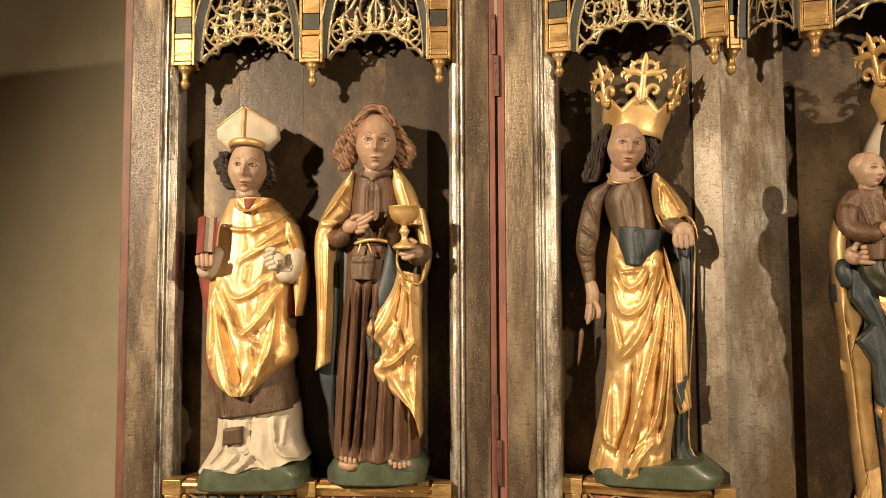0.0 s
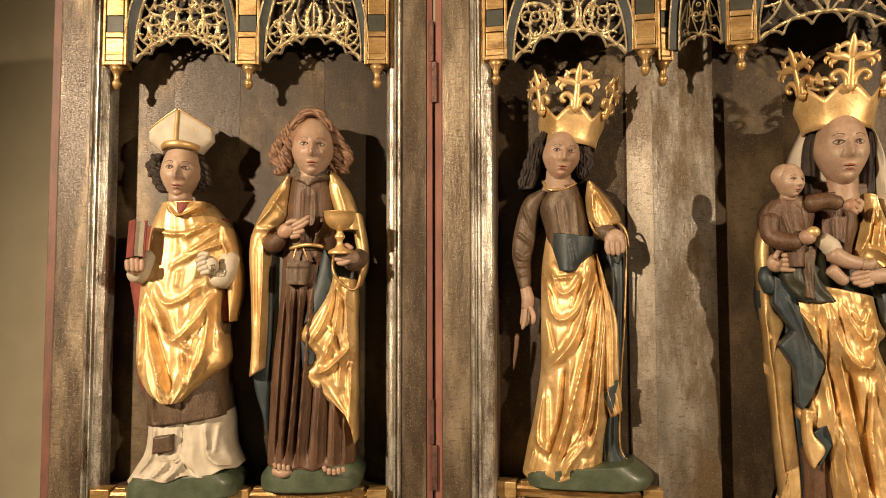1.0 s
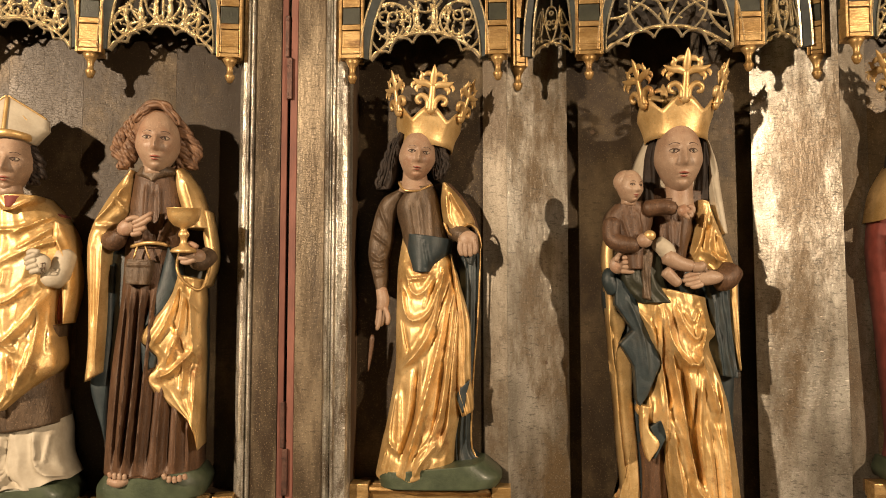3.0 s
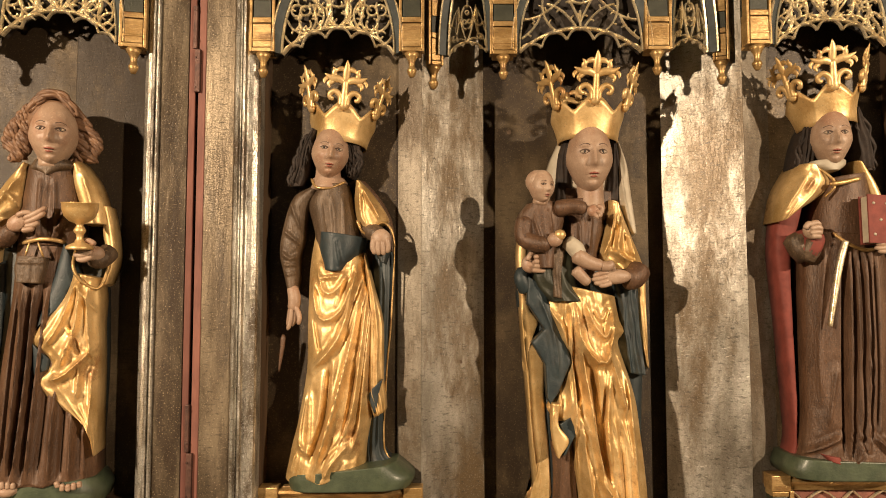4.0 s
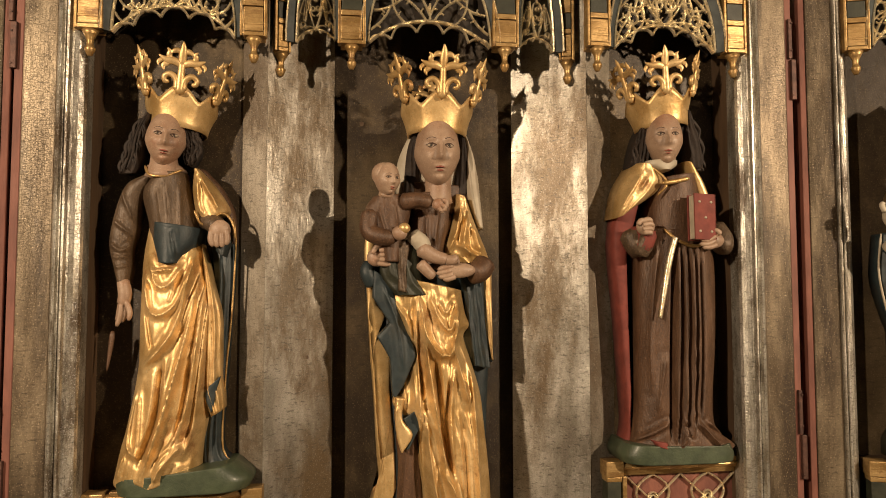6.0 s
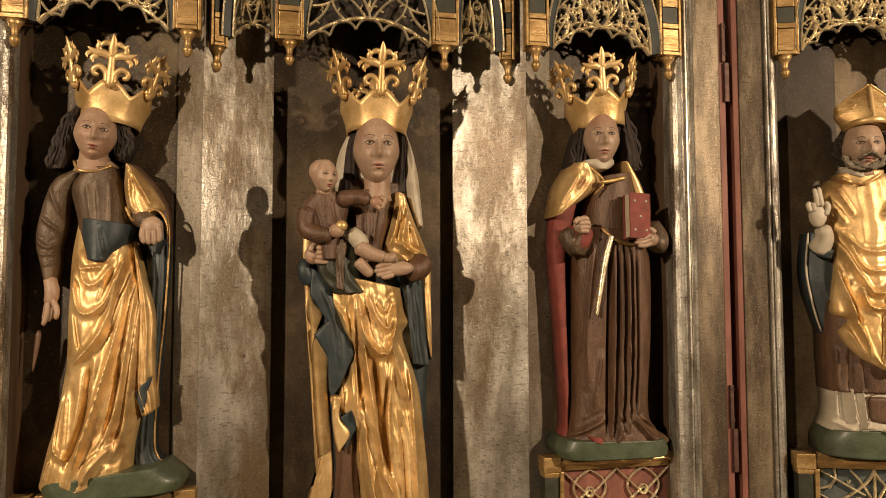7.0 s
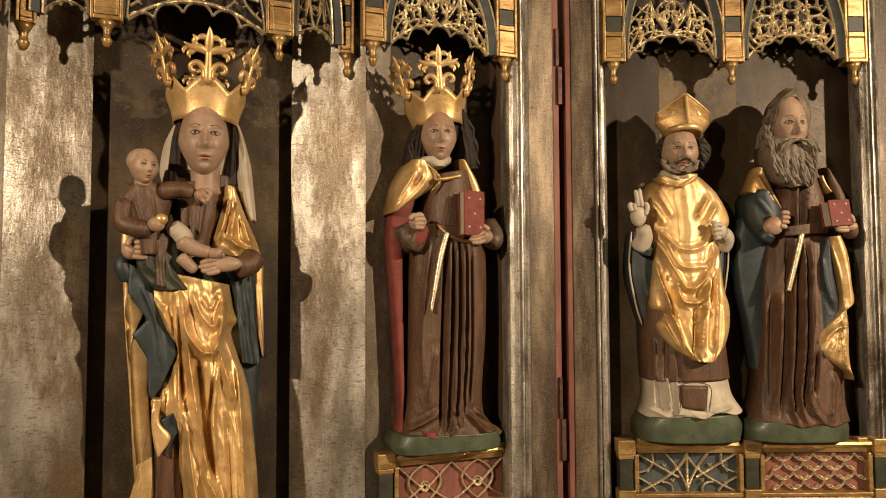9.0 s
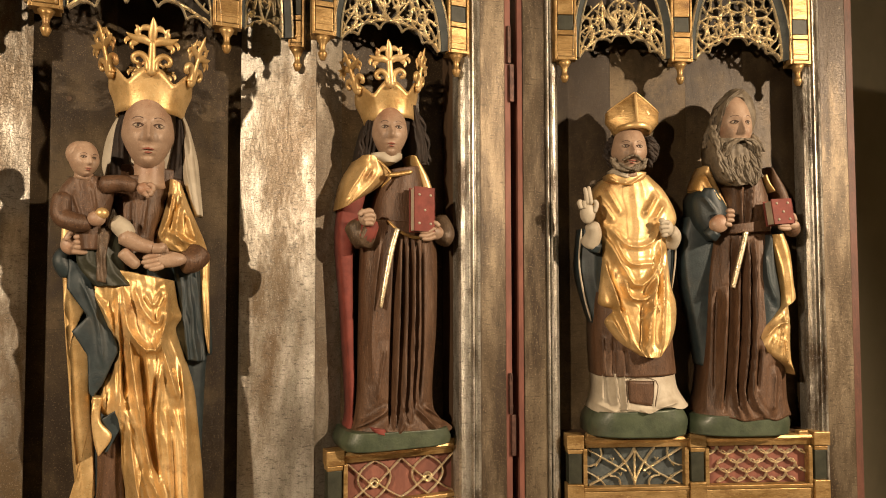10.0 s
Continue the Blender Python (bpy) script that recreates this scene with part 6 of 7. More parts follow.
# ---- the young man with the chalice ----
j = Carving()
j.drape("grass", [(-0.072, 0.061), (-0.092, 0.033), (-0.092, 0.006)], [(0.116, 0.063), (0.131, 0.036), (0.126, 0.009)], 0.02, 0.05, 0.08, nt=16, power=3)
j.drape("blue", [(-0.089, 0.526), (-0.101, 0.370), (-0.111, 0.253), (-0.079, 0.112), (-0.073, 0.061)], [(0.109, 0.525), (0.115, 0.369), (0.116, 0.254), (0.111, 0.114), (0.108, 0.064)], -0.005, 0.02, 0.05, nt=50)
j.drape("robe", [(-0.052, 0.539), (-0.057, 0.422), (-0.072, 0.267), (-0.077, 0.140), (-0.079, 0.061)], [(0.058, 0.538), (0.084, 0.421), (0.109, 0.268), (0.112, 0.141), (0.114, 0.056)], (0.005, 0.02), (0.045, 0.055), 0.07,
        folds=[([(-0.024, 0.447), (-0.028, 0.273), (-0.040, 0.076)], 0.010, 0.008), ([(-0.001, 0.447), (-0.008, 0.273), (-0.023, 0.073)], 0.011, 0.008), ([(0.024, 0.447), (0.012, 0.273), (0.000, 0.071)], 0.011, 0.009), ([(-0.011, 0.447), (-0.018, 0.273), (-0.033, 0.076)], -0.012, 0.007), ([(0.012, 0.447), (0.002, 0.273), (-0.010, 0.071)], -0.012, 0.007),
               ([(0.029, 0.322), (0.025, 0.199), (0.017, 0.069)], -0.012, 0.008), ([(0.047, 0.248), (0.042, 0.150), (0.040, 0.067)], 0.010, 0.010), ([(0.075, 0.199), (0.075, 0.067)], 0.009, 0.009), ([(0.095, 0.163), (0.099, 0.068)], 0.008, 0.008), ([(-0.037, 0.422), (-0.046, 0.248), (-0.053, 0.078)], -0.010, 0.006), ([(0.060, 0.211), (0.057, 0.070)], -0.009, 0.007)],
        nt=120, ns=100, hem_wave=(0.003, 8))
j.drape("robe", [(-0.035, 0.692), (-0.043, 0.629), (-0.048, 0.577), (-0.050, 0.530)], [(0.056, 0.695), (0.064, 0.641), (0.067, 0.576), (0.062, 0.529)], 0.012, 0.042, 0.06, folds=[([(0.002, 0.663), (-0.003, 0.548)], 0.006, 0.006), ([(0.027, 0.663), (0.030, 0.548)], 0.006, 0.006), ([(0.048, 0.599), (0.025, 0.535)], 0.007, 0.007), ([(0.017, 0.650), (0.015, 0.548)], -0.006, 0.005)], nt=50)
j.drape("gold", [(-0.040, 0.699), (-0.077, 0.655), (-0.116, 0.583), (-0.126, 0.526), (-0.120, 0.422), (-0.117, 0.319), (-0.121, 0.248)], [(-0.030, 0.697), (-0.035, 0.642), (-0.043, 0.603), (-0.071, 0.572), (-0.081, 0.486), (-0.083, 0.370), (-0.088, 0.268)], (0.014, 0.02), 0.028, 0.05,
        folds=[([(-0.045, 0.664), (-0.075, 0.618), (-0.109, 0.580)], 0.008, 0.009), ([(-0.065, 0.638), (-0.039, 0.605)], 0.010, 0.009), ([(-0.109, 0.577), (-0.070, 0.579), (-0.042, 0.595)], 0.008, 0.007), ([(-0.088, 0.549), (-0.090, 0.422), (-0.094, 0.271)], 0.008, 0.009), ([(-0.106, 0.536), (-0.102, 0.372)], -0.005, 0.007)], nt=110, ns=34)
j.drape("blue", [(-0.089, 0.487), (-0.094, 0.370), (-0.116, 0.247), (-0.087, 0.140)], [(-0.073, 0.500), (-0.073, 0.370), (-0.077, 0.254), (-0.077, 0.114)], 0.008, 0.008, 0.04, nt=40, ns=14)
j.drape("gold", [(0.049, 0.698), (0.054, 0.654), (0.067, 0.612), (0.075, 0.576)], [(0.069, 0.706), (0.098, 0.664), (0.116, 0.611), (0.124, 0.575)], 0.014, 0.028, 0.05, nt=40, ns=24, folds=[([(0.077, 0.676), (0.098, 0.604)], 0.006, 0.008)])
j.drape("gold", [(0.107, 0.615), (0.112, 0.550), (0.125, 0.498), (0.115, 0.447)], [(0.123, 0.615), (0.136, 0.550), (0.138, 0.498), (0.125, 0.452)], 0.012, 0.012, 0.05, nt=40, ns=16)
j.drape("blue", [(0.048, 0.537), (0.030, 0.460), (-0.001, 0.358)], [(0.068, 0.498), (0.076, 0.460), (0.060, 0.421)], 0.050, 0.010, 0.05, nt=40, ns=20)
j.drape("blue", [(0.000, 0.334), (0.005, 0.272)], [(0.033, 0.302), (0.030, 0.282)], 0.062, 0.005, 0.03, nt=16, ns=10)
j.drape("gold", [(0.069, 0.475), (0.049, 0.422), (0.011, 0.371), (-0.010, 0.338), (0.024, 0.301), (0.019, 0.278), (-0.002, 0.256), (0.042, 0.213), (0.097, 0.169), (0.120, 0.112)], [(0.115, 0.464), (0.120, 0.421), (0.118, 0.371), (0.120, 0.296), (0.120, 0.221), (0.120, 0.172), (0.121, 0.110)], (0.050, 0.045), (0.022, 0.028), 0.06,
        folds=[([(0.081, 0.459), (0.053, 0.372), (0.021, 0.323)], 0.010, 0.009), ([(0.088, 0.446), (0.081, 0.372), (0.054, 0.286)], 0.012, 0.010), ([(0.101, 0.446), (0.103, 0.348), (0.113, 0.299)], 0.010, 0.009), ([(0.116, 0.323), (0.066, 0.274), (0.036, 0.262)], 0.012, 0.011), ([(0.091, 0.298), (0.086, 0.225)], 0.009, 0.009), ([(0.111, 0.274), (0.110, 0.152)], 0.009, 0.009), ([(0.081, 0.447), (0.116, 0.397)], 0.008, 0.008), ([(0.066, 0.372), (0.086, 0.311)], -0.008, 0.008)],
        wave=(0.003, 5), nt=120, ns=60, smooth=True)
j.tube([(0.070, 0.522), (0.072, 0.484), (0.092, 0.454), (0.122, 0.446), (0.135, 0.521)], [0.05, 0.07, 0.072, 0.06, 0.03], 0.0035, "gilt")
# hands
j.tube([(-0.078, 0.549), (-0.060, 0.544), (-0.042, 0.564)], [0.03, 0.05, 0.06], [0.021, 0.020, 0.015], "robe", 12)
j.ball(*[(-0.030, 0.572)][0], 0.070, 0.022, 0.017, 0.013, "skin", 12, 0.5)
j.fingers([[(-0.018, 0.579), (0.005, 0.591), (0.022, 0.603)], [(-0.016, 0.571), (0.005, 0.581), (0.020, 0.593)], [(-0.015, 0.564), (0.002, 0.568), (0.010, 0.573)], [(-0.020, 0.556), (-0.005, 0.559), (0.002, 0.561)], [(-0.031, 0.584), (-0.018, 0.591), (-0.003, 0.591)]], 0.080, 0.0056)
j.tube([(0.129, 0.522), (0.116, 0.502), (0.099, 0.507)], [0.02, 0.045, 0.06], [0.020, 0.020, 0.016], "tunic", 12)
j.ball(*[(0.108, 0.513)][0], 0.062, 0.020, 0.016, 0.014, "skin")
j.fingers([[(0.112, 0.525), (0.095, 0.518), (0.082, 0.516)], [(0.112, 0.515), (0.092, 0.508), (0.077, 0.508)], [(0.112, 0.506), (0.095, 0.499), (0.082, 0.501)], [(0.117, 0.530), (0.102, 0.538), (0.092, 0.533)]], 0.088, 0.0056)
j.tube([(-0.029, 0.533), (0.004, 0.540), (0.029, 0.540), (0.052, 0.535)], [0.05, 0.062, 0.064, 0.056], 0.0042, "gilt", 8, 0.6)
j.tube([(-0.010, 0.534), (-0.017, 0.507)], 0.066, 0.0022, "gilt", 6)
j.tube([(0.005, 0.534), (0.016, 0.504)], 0.066, 0.0022, "gilt", 6)
j.drape("tunic", [(-0.030, 0.507), (-0.035, 0.484), (-0.032, 0.454)], [(0.021, 0.504), (0.021, 0.484), (0.013, 0.452)], 0.068, 0.008, 0.03, nt=20, ns=20, power=6, folds=[([(-0.005, 0.499), (-0.007, 0.457)], 0.004, 0.004), ([(-0.030, 0.494), (0.021, 0.493)], 0.003, 0.004)])
j.tube([(0.014, 0.684), (0.014, 0.718)], 0.038, [0.026, 0.024], "skin", 14)
j.drape("tunic", [(-0.016, 0.704), (-0.024, 0.686), (0.010, 0.672)], [(0.051, 0.705), (0.057, 0.690), (0.015, 0.671)], 0.036, 0.024, 0.05, nt=14, ns=22)
j.head(*[(0.020, 0.756)][0], 0.042, 0.088, 0.136, 8, 2)
j.locks([[(-0.025, 0.820), (-0.051, 0.786), (-0.067, 0.752), (-0.056, 0.713)], [(-0.033, 0.799), (-0.064, 0.763), (-0.070, 0.729)], [(-0.036, 0.786), (-0.046, 0.747), (-0.059, 0.702)], [(-0.028, 0.773), (-0.038, 0.734), (-0.046, 0.707)], [(0.054, 0.811), (0.075, 0.776), (0.088, 0.745), (0.082, 0.708)], [(0.059, 0.790), (0.093, 0.752), (0.090, 0.721)], [(0.054, 0.771), (0.064, 0.732), (0.056, 0.703)], [(0.062, 0.763), (0.075, 0.726), (0.088, 0.705)]], [0.03, 0.025, 0.02], 0.0050, "fairhair", 0.0065, 21, 14)
j.locks([[(-0.018, 0.815), (0.003, 0.833), (0.034, 0.832), (0.053, 0.808)], [(-0.028, 0.800), (-0.013, 0.828), (0.013, 0.841), (0.047, 0.824)], [(-0.010, 0.828), (0.013, 0.843), (0.039, 0.835), (0.063, 0.795)]], [0.045, 0.05, 0.045], 0.0048, "fairhair", 0.0025, 22, 12)
j.ball(*[(0.010, 0.790)][0], 0.008, 0.056, 0.058, 0.048, "fairhair")
j.tube([(-0.056, 0.054), (-0.033, 0.049), (-0.016, 0.054)], [0.06, 0.07, 0.06], [0.010, 0.010, 0.008], "skin", 8)
j.fingers([[(-0.051, 0.073), (-0.048, 0.061)], [(-0.041, 0.071), (-0.040, 0.057)], [(-0.031, 0.070), (-0.030, 0.056)], [(-0.021, 0.068), (-0.021, 0.056)]], 0.074, 0.0045)
j.fingers([[(0.067, 0.062), (0.067, 0.048)], [(0.077, 0.061), (0.078, 0.047)], [(0.087, 0.063), (0.088, 0.049)], [(0.097, 0.065), (0.099, 0.053)], [(0.055, 0.067), (0.060, 0.055)]], 0.076, 0.005)
j.done("young_man_statue", LEFT_WING @ pose(-0.29, 0.01, SHELF), "painted wooden young man in brown robe and gold mantle")
chalice = tagged(part("chalice", lathe([(0.024, 0.0), (0.026, 0.003), (0.023, 0.008), (0.010, 0.014), (0.0065, 0.022), (0.007, 0.030), (0.0105, 0.034), (0.0115, 0.038), (0.0085, 0.043), (0.006, 0.047), (0.008, 0.051), (0.020, 0.056),
                                        (0.029, 0.066), (0.0325, 0.078), (0.033, 0.090), (0.0345, 0.0915), (0.033, 0.092), (0.031, 0.090), (0.029, 0.078), (0.018, 0.062), (0.002, 0.057)], 40), "gold", smooth=True), "gilded chalice with knobbed stem in a painted hand", "chalice")
chalice.matrix_world = LEFT_WING @ pose([(-0.200, 1.717)][0][0], -0.085, [(-0.200, 1.719)][0][1], 4, 0, 0)

# ---- the blessing bishop ----
k = Carving()
k.drape("grass", [(-0.114, 0.095), (-0.127, 0.070), (-0.127, 0.037)], [(0.105, 0.103), (0.121, 0.073), (0.115, 0.036)], 0.02, 0.05, 0.08, nt=16, power=3)
k.drape("blue", [(-0.135, 0.544), (-0.143, 0.443), (-0.124, 0.358), (-0.096, 0.272)], [(0.104, 0.558), (0.102, 0.471), (0.094, 0.385), (0.077, 0.271)], -0.005, 0.03, 0.05, nt=50, wave=(0.006, 6))
k.tube([(-0.138, 0.543), (-0.145, 0.457), (-0.132, 0.372), (-0.116, 0.313)], 0.012, 0.0025, "white")
k.tube([(0.099, 0.543), (0.101, 0.471), (0.090, 0.391)], 0.012, 0.0022, "white")
k.drape("white", [(-0.102, 0.187), (-0.104, 0.134), (-0.119, 0.096)], [(0.096, 0.188), (0.101, 0.146), (0.123, 0.107)], (0.0, 0.02), 0.052, 0.07, folds=[([(-0.093, 0.195), (-0.097, 0.119)], 0.008, 0.006), ([(-0.068, 0.195), (-0.067, 0.113)], 0.010, 0.008), ([(-0.048, 0.195), (-0.047, 0.113), (-0.056, 0.089)], 0.009, 0.007), ([(-0.082, 0.195), (-0.082, 0.113)], -0.008, 0.005), ([(-0.014, 0.104), (0.008, 0.096), (0.028, 0.099)], 0.010, 0.010), ([(0.028, 0.109), (0.084, 0.120)], 0.008, 0.010), ([(-0.111, 0.114), (-0.070, 0.097)], 0.008, 0.010)], nt=60, ns=60, hem_wave=(0.005, 5))
k.drape("robe", [(-0.106, 0.386), (-0.108, 0.274), (-0.104, 0.179)], [(0.080, 0.386), (0.090, 0.273), (0.099, 0.183)], 0.006, 0.056, 0.07, folds=[([(-0.094, 0.277), (-0.093, 0.184)], 0.008, 0.006), ([(-0.069, 0.277), (-0.071, 0.181)], -0.009, 0.006), ([(-0.045, 0.249), (-0.040, 0.181)], -0.008, 0.006)], nt=50, ns=50)
k.drape("robe", [(-0.041, 0.172), (-0.039, 0.120)], [(0.023, 0.171), (0.019, 0.111)], 0.064, 0.006, 0.02, nt=8, ns=12)
k.tube([(-0.045, 0.117), (-0.044, 0.174), (0.025, 0.172), (0.021, 0.111)], 0.071, 0.0013, "tunic", 6)
k.drape("gold", [(-0.073, 0.672), (-0.102, 0.629), (-0.100, 0.557), (-0.087, 0.500), (-0.094, 0.415), (-0.101, 0.358), (-0.075, 0.341), (-0.090, 0.310), (-0.059, 0.264), (-0.014, 0.233)], [(0.038, 0.678), (0.078, 0.635), (0.103, 0.569), (0.076, 0.514), (0.076, 0.414), (0.087, 0.357), (0.083, 0.306), (0.067, 0.264), (0.041, 0.233)], (0.0, 0.060), (0.045, 0.032), 0.07, hem=0.004,
        folds=[([(-0.088, 0.525), (-0.050, 0.442), (-0.022, 0.401), (0.020, 0.428), (0.050, 0.497)], 0.013, 0.012), ([(-0.076, 0.539), (-0.035, 0.498), (0.016, 0.503), (0.045, 0.539)], 0.010, 0.010), ([(-0.063, 0.511), (-0.035, 0.456), (0.029, 0.456)], 0.010, 0.010), ([(-0.097, 0.484), (-0.070, 0.373), (-0.039, 0.263)], 0.013, 0.011), ([(-0.081, 0.442), (-0.052, 0.332)], -0.010, 0.009), ([(-0.050, 0.414), (-0.037, 0.373), (0.005, 0.373), (0.026, 0.414)], 0.012, 0.012),
               ([(0.044, 0.470), (0.019, 0.387), (-0.003, 0.249)], 0.013, 0.011), ([(0.051, 0.442), (0.041, 0.331), (0.031, 0.263)], 0.010, 0.010), ([(0.019, 0.359), (-0.010, 0.318)], 0.010, 0.010), ([(-0.100, 0.442), (-0.107, 0.360)], 0.009, 0.008), ([(-0.080, 0.318), (-0.047, 0.263)], 0.008, 0.009), ([(-0.080, 0.637), (-0.053, 0.581)], 0.008, 0.010), ([(0.038, 0.623), (0.009, 0.576)], 0.010, 0.011), ([(0.058, 0.601), (0.031, 0.562)], 0.010, 0.011), ([(-0.092, 0.609), (-0.070, 0.564)], 0.007, 0.009), ([(-0.006, 0.359), (-0.014, 0.249)], -0.010, 0.010)],
        wave=(0.003, 6), nt=140, ns=80)
k.drape("gold", [(-0.079, 0.676), (-0.074, 0.657), (-0.038, 0.648)], [(0.020, 0.682), (0.014, 0.665), (-0.021, 0.648)], 0.038, 0.022, 0.04, nt=16, ns=30, folds=[([(-0.083, 0.669), (-0.041, 0.647), (0.013, 0.675)], 0.006, 0.006)])
k.drape("white", [(-0.071, 0.687), (-0.068, 0.673), (-0.046, 0.665)], [(-0.006, 0.685), (-0.009, 0.673), (-0.029, 0.665)], 0.044, 0.020, 0.04, nt=10, ns=20)
k.tube([(-0.027, 0.664), (-0.027, 0.698)], 0.040, [0.026, 0.024], "skin", 14)
k.tube([(-0.130, 0.498), (-0.121, 0.526), (-0.129, 0.554)], [0.04, 0.06, 0.07], [0.024, 0.020, 0.0165], "white", 14)
k.tube([(-0.124, 0.490), (-0.116, 0.512)], [0.035, 0.045], [0.026, 0.023], "blue", 14)
k.ball(*[(-0.140, 0.576)][0], 0.078, 0.019, 0.026, 0.013, "white")
k.fingers([[(-0.143, 0.596), (-0.145, 0.620), (-0.149, 0.637)], [(-0.133, 0.596), (-0.137, 0.620), (-0.139, 0.640)], [(-0.157, 0.585), (-0.162, 0.601), (-0.156, 0.604)], [(-0.148, 0.585), (-0.151, 0.601), (-0.145, 0.598)], [(-0.126, 0.576), (-0.120, 0.596), (-0.126, 0.607)]], 0.086, 0.0056, "white")
k.tube([(0.080, 0.498), (0.084, 0.521), (0.070, 0.538)], [0.02, 0.04, 0.06], [0.020, 0.020, 0.017], "white", 12)
k.ball(*[(0.057, 0.541)][0], 0.068, 0.017, 0.021, 0.014, "white")
k.fingers([[(0.060, 0.554), (0.046, 0.554), (0.037, 0.549)], [(0.060, 0.543), (0.043, 0.543), (0.037, 0.538)], [(0.059, 0.532), (0.045, 0.532), (0.040, 0.527)], [(0.056, 0.524), (0.047, 0.523), (0.044, 0.518)], [(0.049, 0.554), (0.040, 0.560), (0.038, 0.554)]], 0.080, 0.0058, "white")
k.head(*[(-0.024, 0.736)][0], 0.038, 0.084, 0.124, -5, 2)
k.locks([[(-0.054, 0.772), (-0.066, 0.748), (-0.055, 0.723)], [(-0.063, 0.754), (-0.072, 0.728), (-0.058, 0.702)], [(-0.051, 0.743), (-0.061, 0.714), (-0.055, 0.697)], [(0.030, 0.769), (0.044, 0.740), (0.041, 0.714)], [(0.027, 0.752), (0.038, 0.723), (0.032, 0.697)], [(0.033, 0.772), (0.050, 0.746), (0.047, 0.723)]], [0.03, 0.02], 0.0048, "hair", 0.0045, 31, 10)
k.ball(*[(-0.013, 0.756)][0], 0.0, 0.048, 0.052, 0.042, "hair")
k.locks([[(-0.071, 0.714), (-0.063, 0.691), (-0.040, 0.679)], [(0.008, 0.714), (-0.001, 0.692), (-0.024, 0.679)], [(-0.060, 0.703), (-0.046, 0.689), (-0.032, 0.683)], [(-0.003, 0.703), (-0.015, 0.689), (-0.029, 0.683)]], [0.060, 0.070, 0.076], 0.0042, "greyhair", 0.002, 32, 5)
k.locks([[(-0.055, 0.704), (-0.040, 0.712), (-0.032, 0.715)], [(-0.007, 0.704), (-0.018, 0.712), (-0.029, 0.715)]], [0.080, 0.086, 0.090], 0.0030, "greyhair", 0.001, 33, 3)
mitre(k, *[(-0.014, 0.785)][0], 0.03, 0.088, 0.094, 0.02, "gilt", 1.52)
k.done("bishop_statue", RIGHT_WING @ pose(0.30, 0.01, 1.21), "painted wooden bishop blessing, gold chasuble and gilded mitre")

# ---- the bearded man with the book ----
a = Carving()
a.drape("grass", [(-0.179, 0.084), (-0.191, 0.064), (-0.191, 0.037)], [(0.051, 0.089), (0.061, 0.067), (0.058, 0.036)], 0.02, 0.05, 0.08, nt=14, power=3)
a.drape("blue", [(-0.153, 0.631), (-0.188, 0.529), (-0.187, 0.414), (-0.161, 0.271), (-0.151, 0.199)], [(0.064, 0.558), (0.085, 0.471), (0.082, 0.370), (0.056, 0.269), (0.039, 0.198)], -0.005, 0.02, 0.05, nt=50)
a.drape("robe", [(-0.118, 0.543), (-0.133, 0.414), (-0.143, 0.243), (-0.157, 0.130), (-0.176, 0.077)], [(0.026, 0.557), (0.054, 0.413), (0.055, 0.241), (0.055, 0.128), (0.065, 0.077)], (0.005, 0.02), (0.045, 0.055), 0.07,
        folds=[([(-0.128, 0.511), (-0.140, 0.275), (-0.158, 0.097)], 0.008, 0.010), ([(-0.106, 0.386), (-0.119, 0.220), (-0.130, 0.110)], 0.010, 0.010), ([(-0.074, 0.525), (-0.085, 0.330), (-0.101, 0.151), (-0.088, 0.083)], 0.012, 0.009), ([(-0.051, 0.511), (-0.063, 0.275), (-0.081, 0.137), (-0.066, 0.085)], 0.012, 0.009), ([(-0.034, 0.511), (-0.044, 0.275), (-0.059, 0.137), (-0.026, 0.085)], 0.012, 0.010),
               ([(-0.086, 0.511), (-0.100, 0.275), (-0.122, 0.097)], -0.012, 0.008), ([(-0.063, 0.511), (-0.075, 0.275), (-0.093, 0.110)], -0.013, 0.007), ([(-0.043, 0.511), (-0.052, 0.275), (-0.070, 0.124)], -0.013, 0.007), ([(-0.030, 0.247), (-0.041, 0.151)], -0.012, 0.008), ([(-0.120, 0.386), (-0.135, 0.138)], -0.008, 0.009), ([(0.005, 0.191), (-0.006, 0.095)], 0.008, 0.012)],
        nt=130, ns=100, hem_wave=(0.004, 6))
a.drape("robe", [(-0.102, 0.677), (-0.092, 0.628), (-0.091, 0.556), (-0.097, 0.528)], [(0.006, 0.683), (0.019, 0.628), (0.027, 0.571), (0.026, 0.539)], 0.012, 0.045, 0.06, folds=[([(-0.068, 0.667), (-0.065, 0.554)], 0.008, 0.007), ([(-0.039, 0.667), (-0.048, 0.554)], 0.008, 0.007), ([(-0.054, 0.667), (-0.057, 0.554)], -0.008, 0.006)], nt=40)
a.drape("gold", [(-0.150, 0.701), (-0.168, 0.661), (-0.172, 0.641)], [(-0.139, 0.693), (-0.111, 0.641), (-0.089, 0.596)], 0.026, 0.020, 0.05, nt=40, ns=22, folds=[([(-0.157, 0.681), (-0.140, 0.644), (-0.110, 0.599)], 0.007, 0.008)])
a.drape("gold", [(-0.008, 0.673), (0.000, 0.656), (0.017, 0.633)], [(0.004, 0.679), (0.012, 0.656), (0.023, 0.639)], 0.044, 0.010, 0.03, nt=14, ns=10)
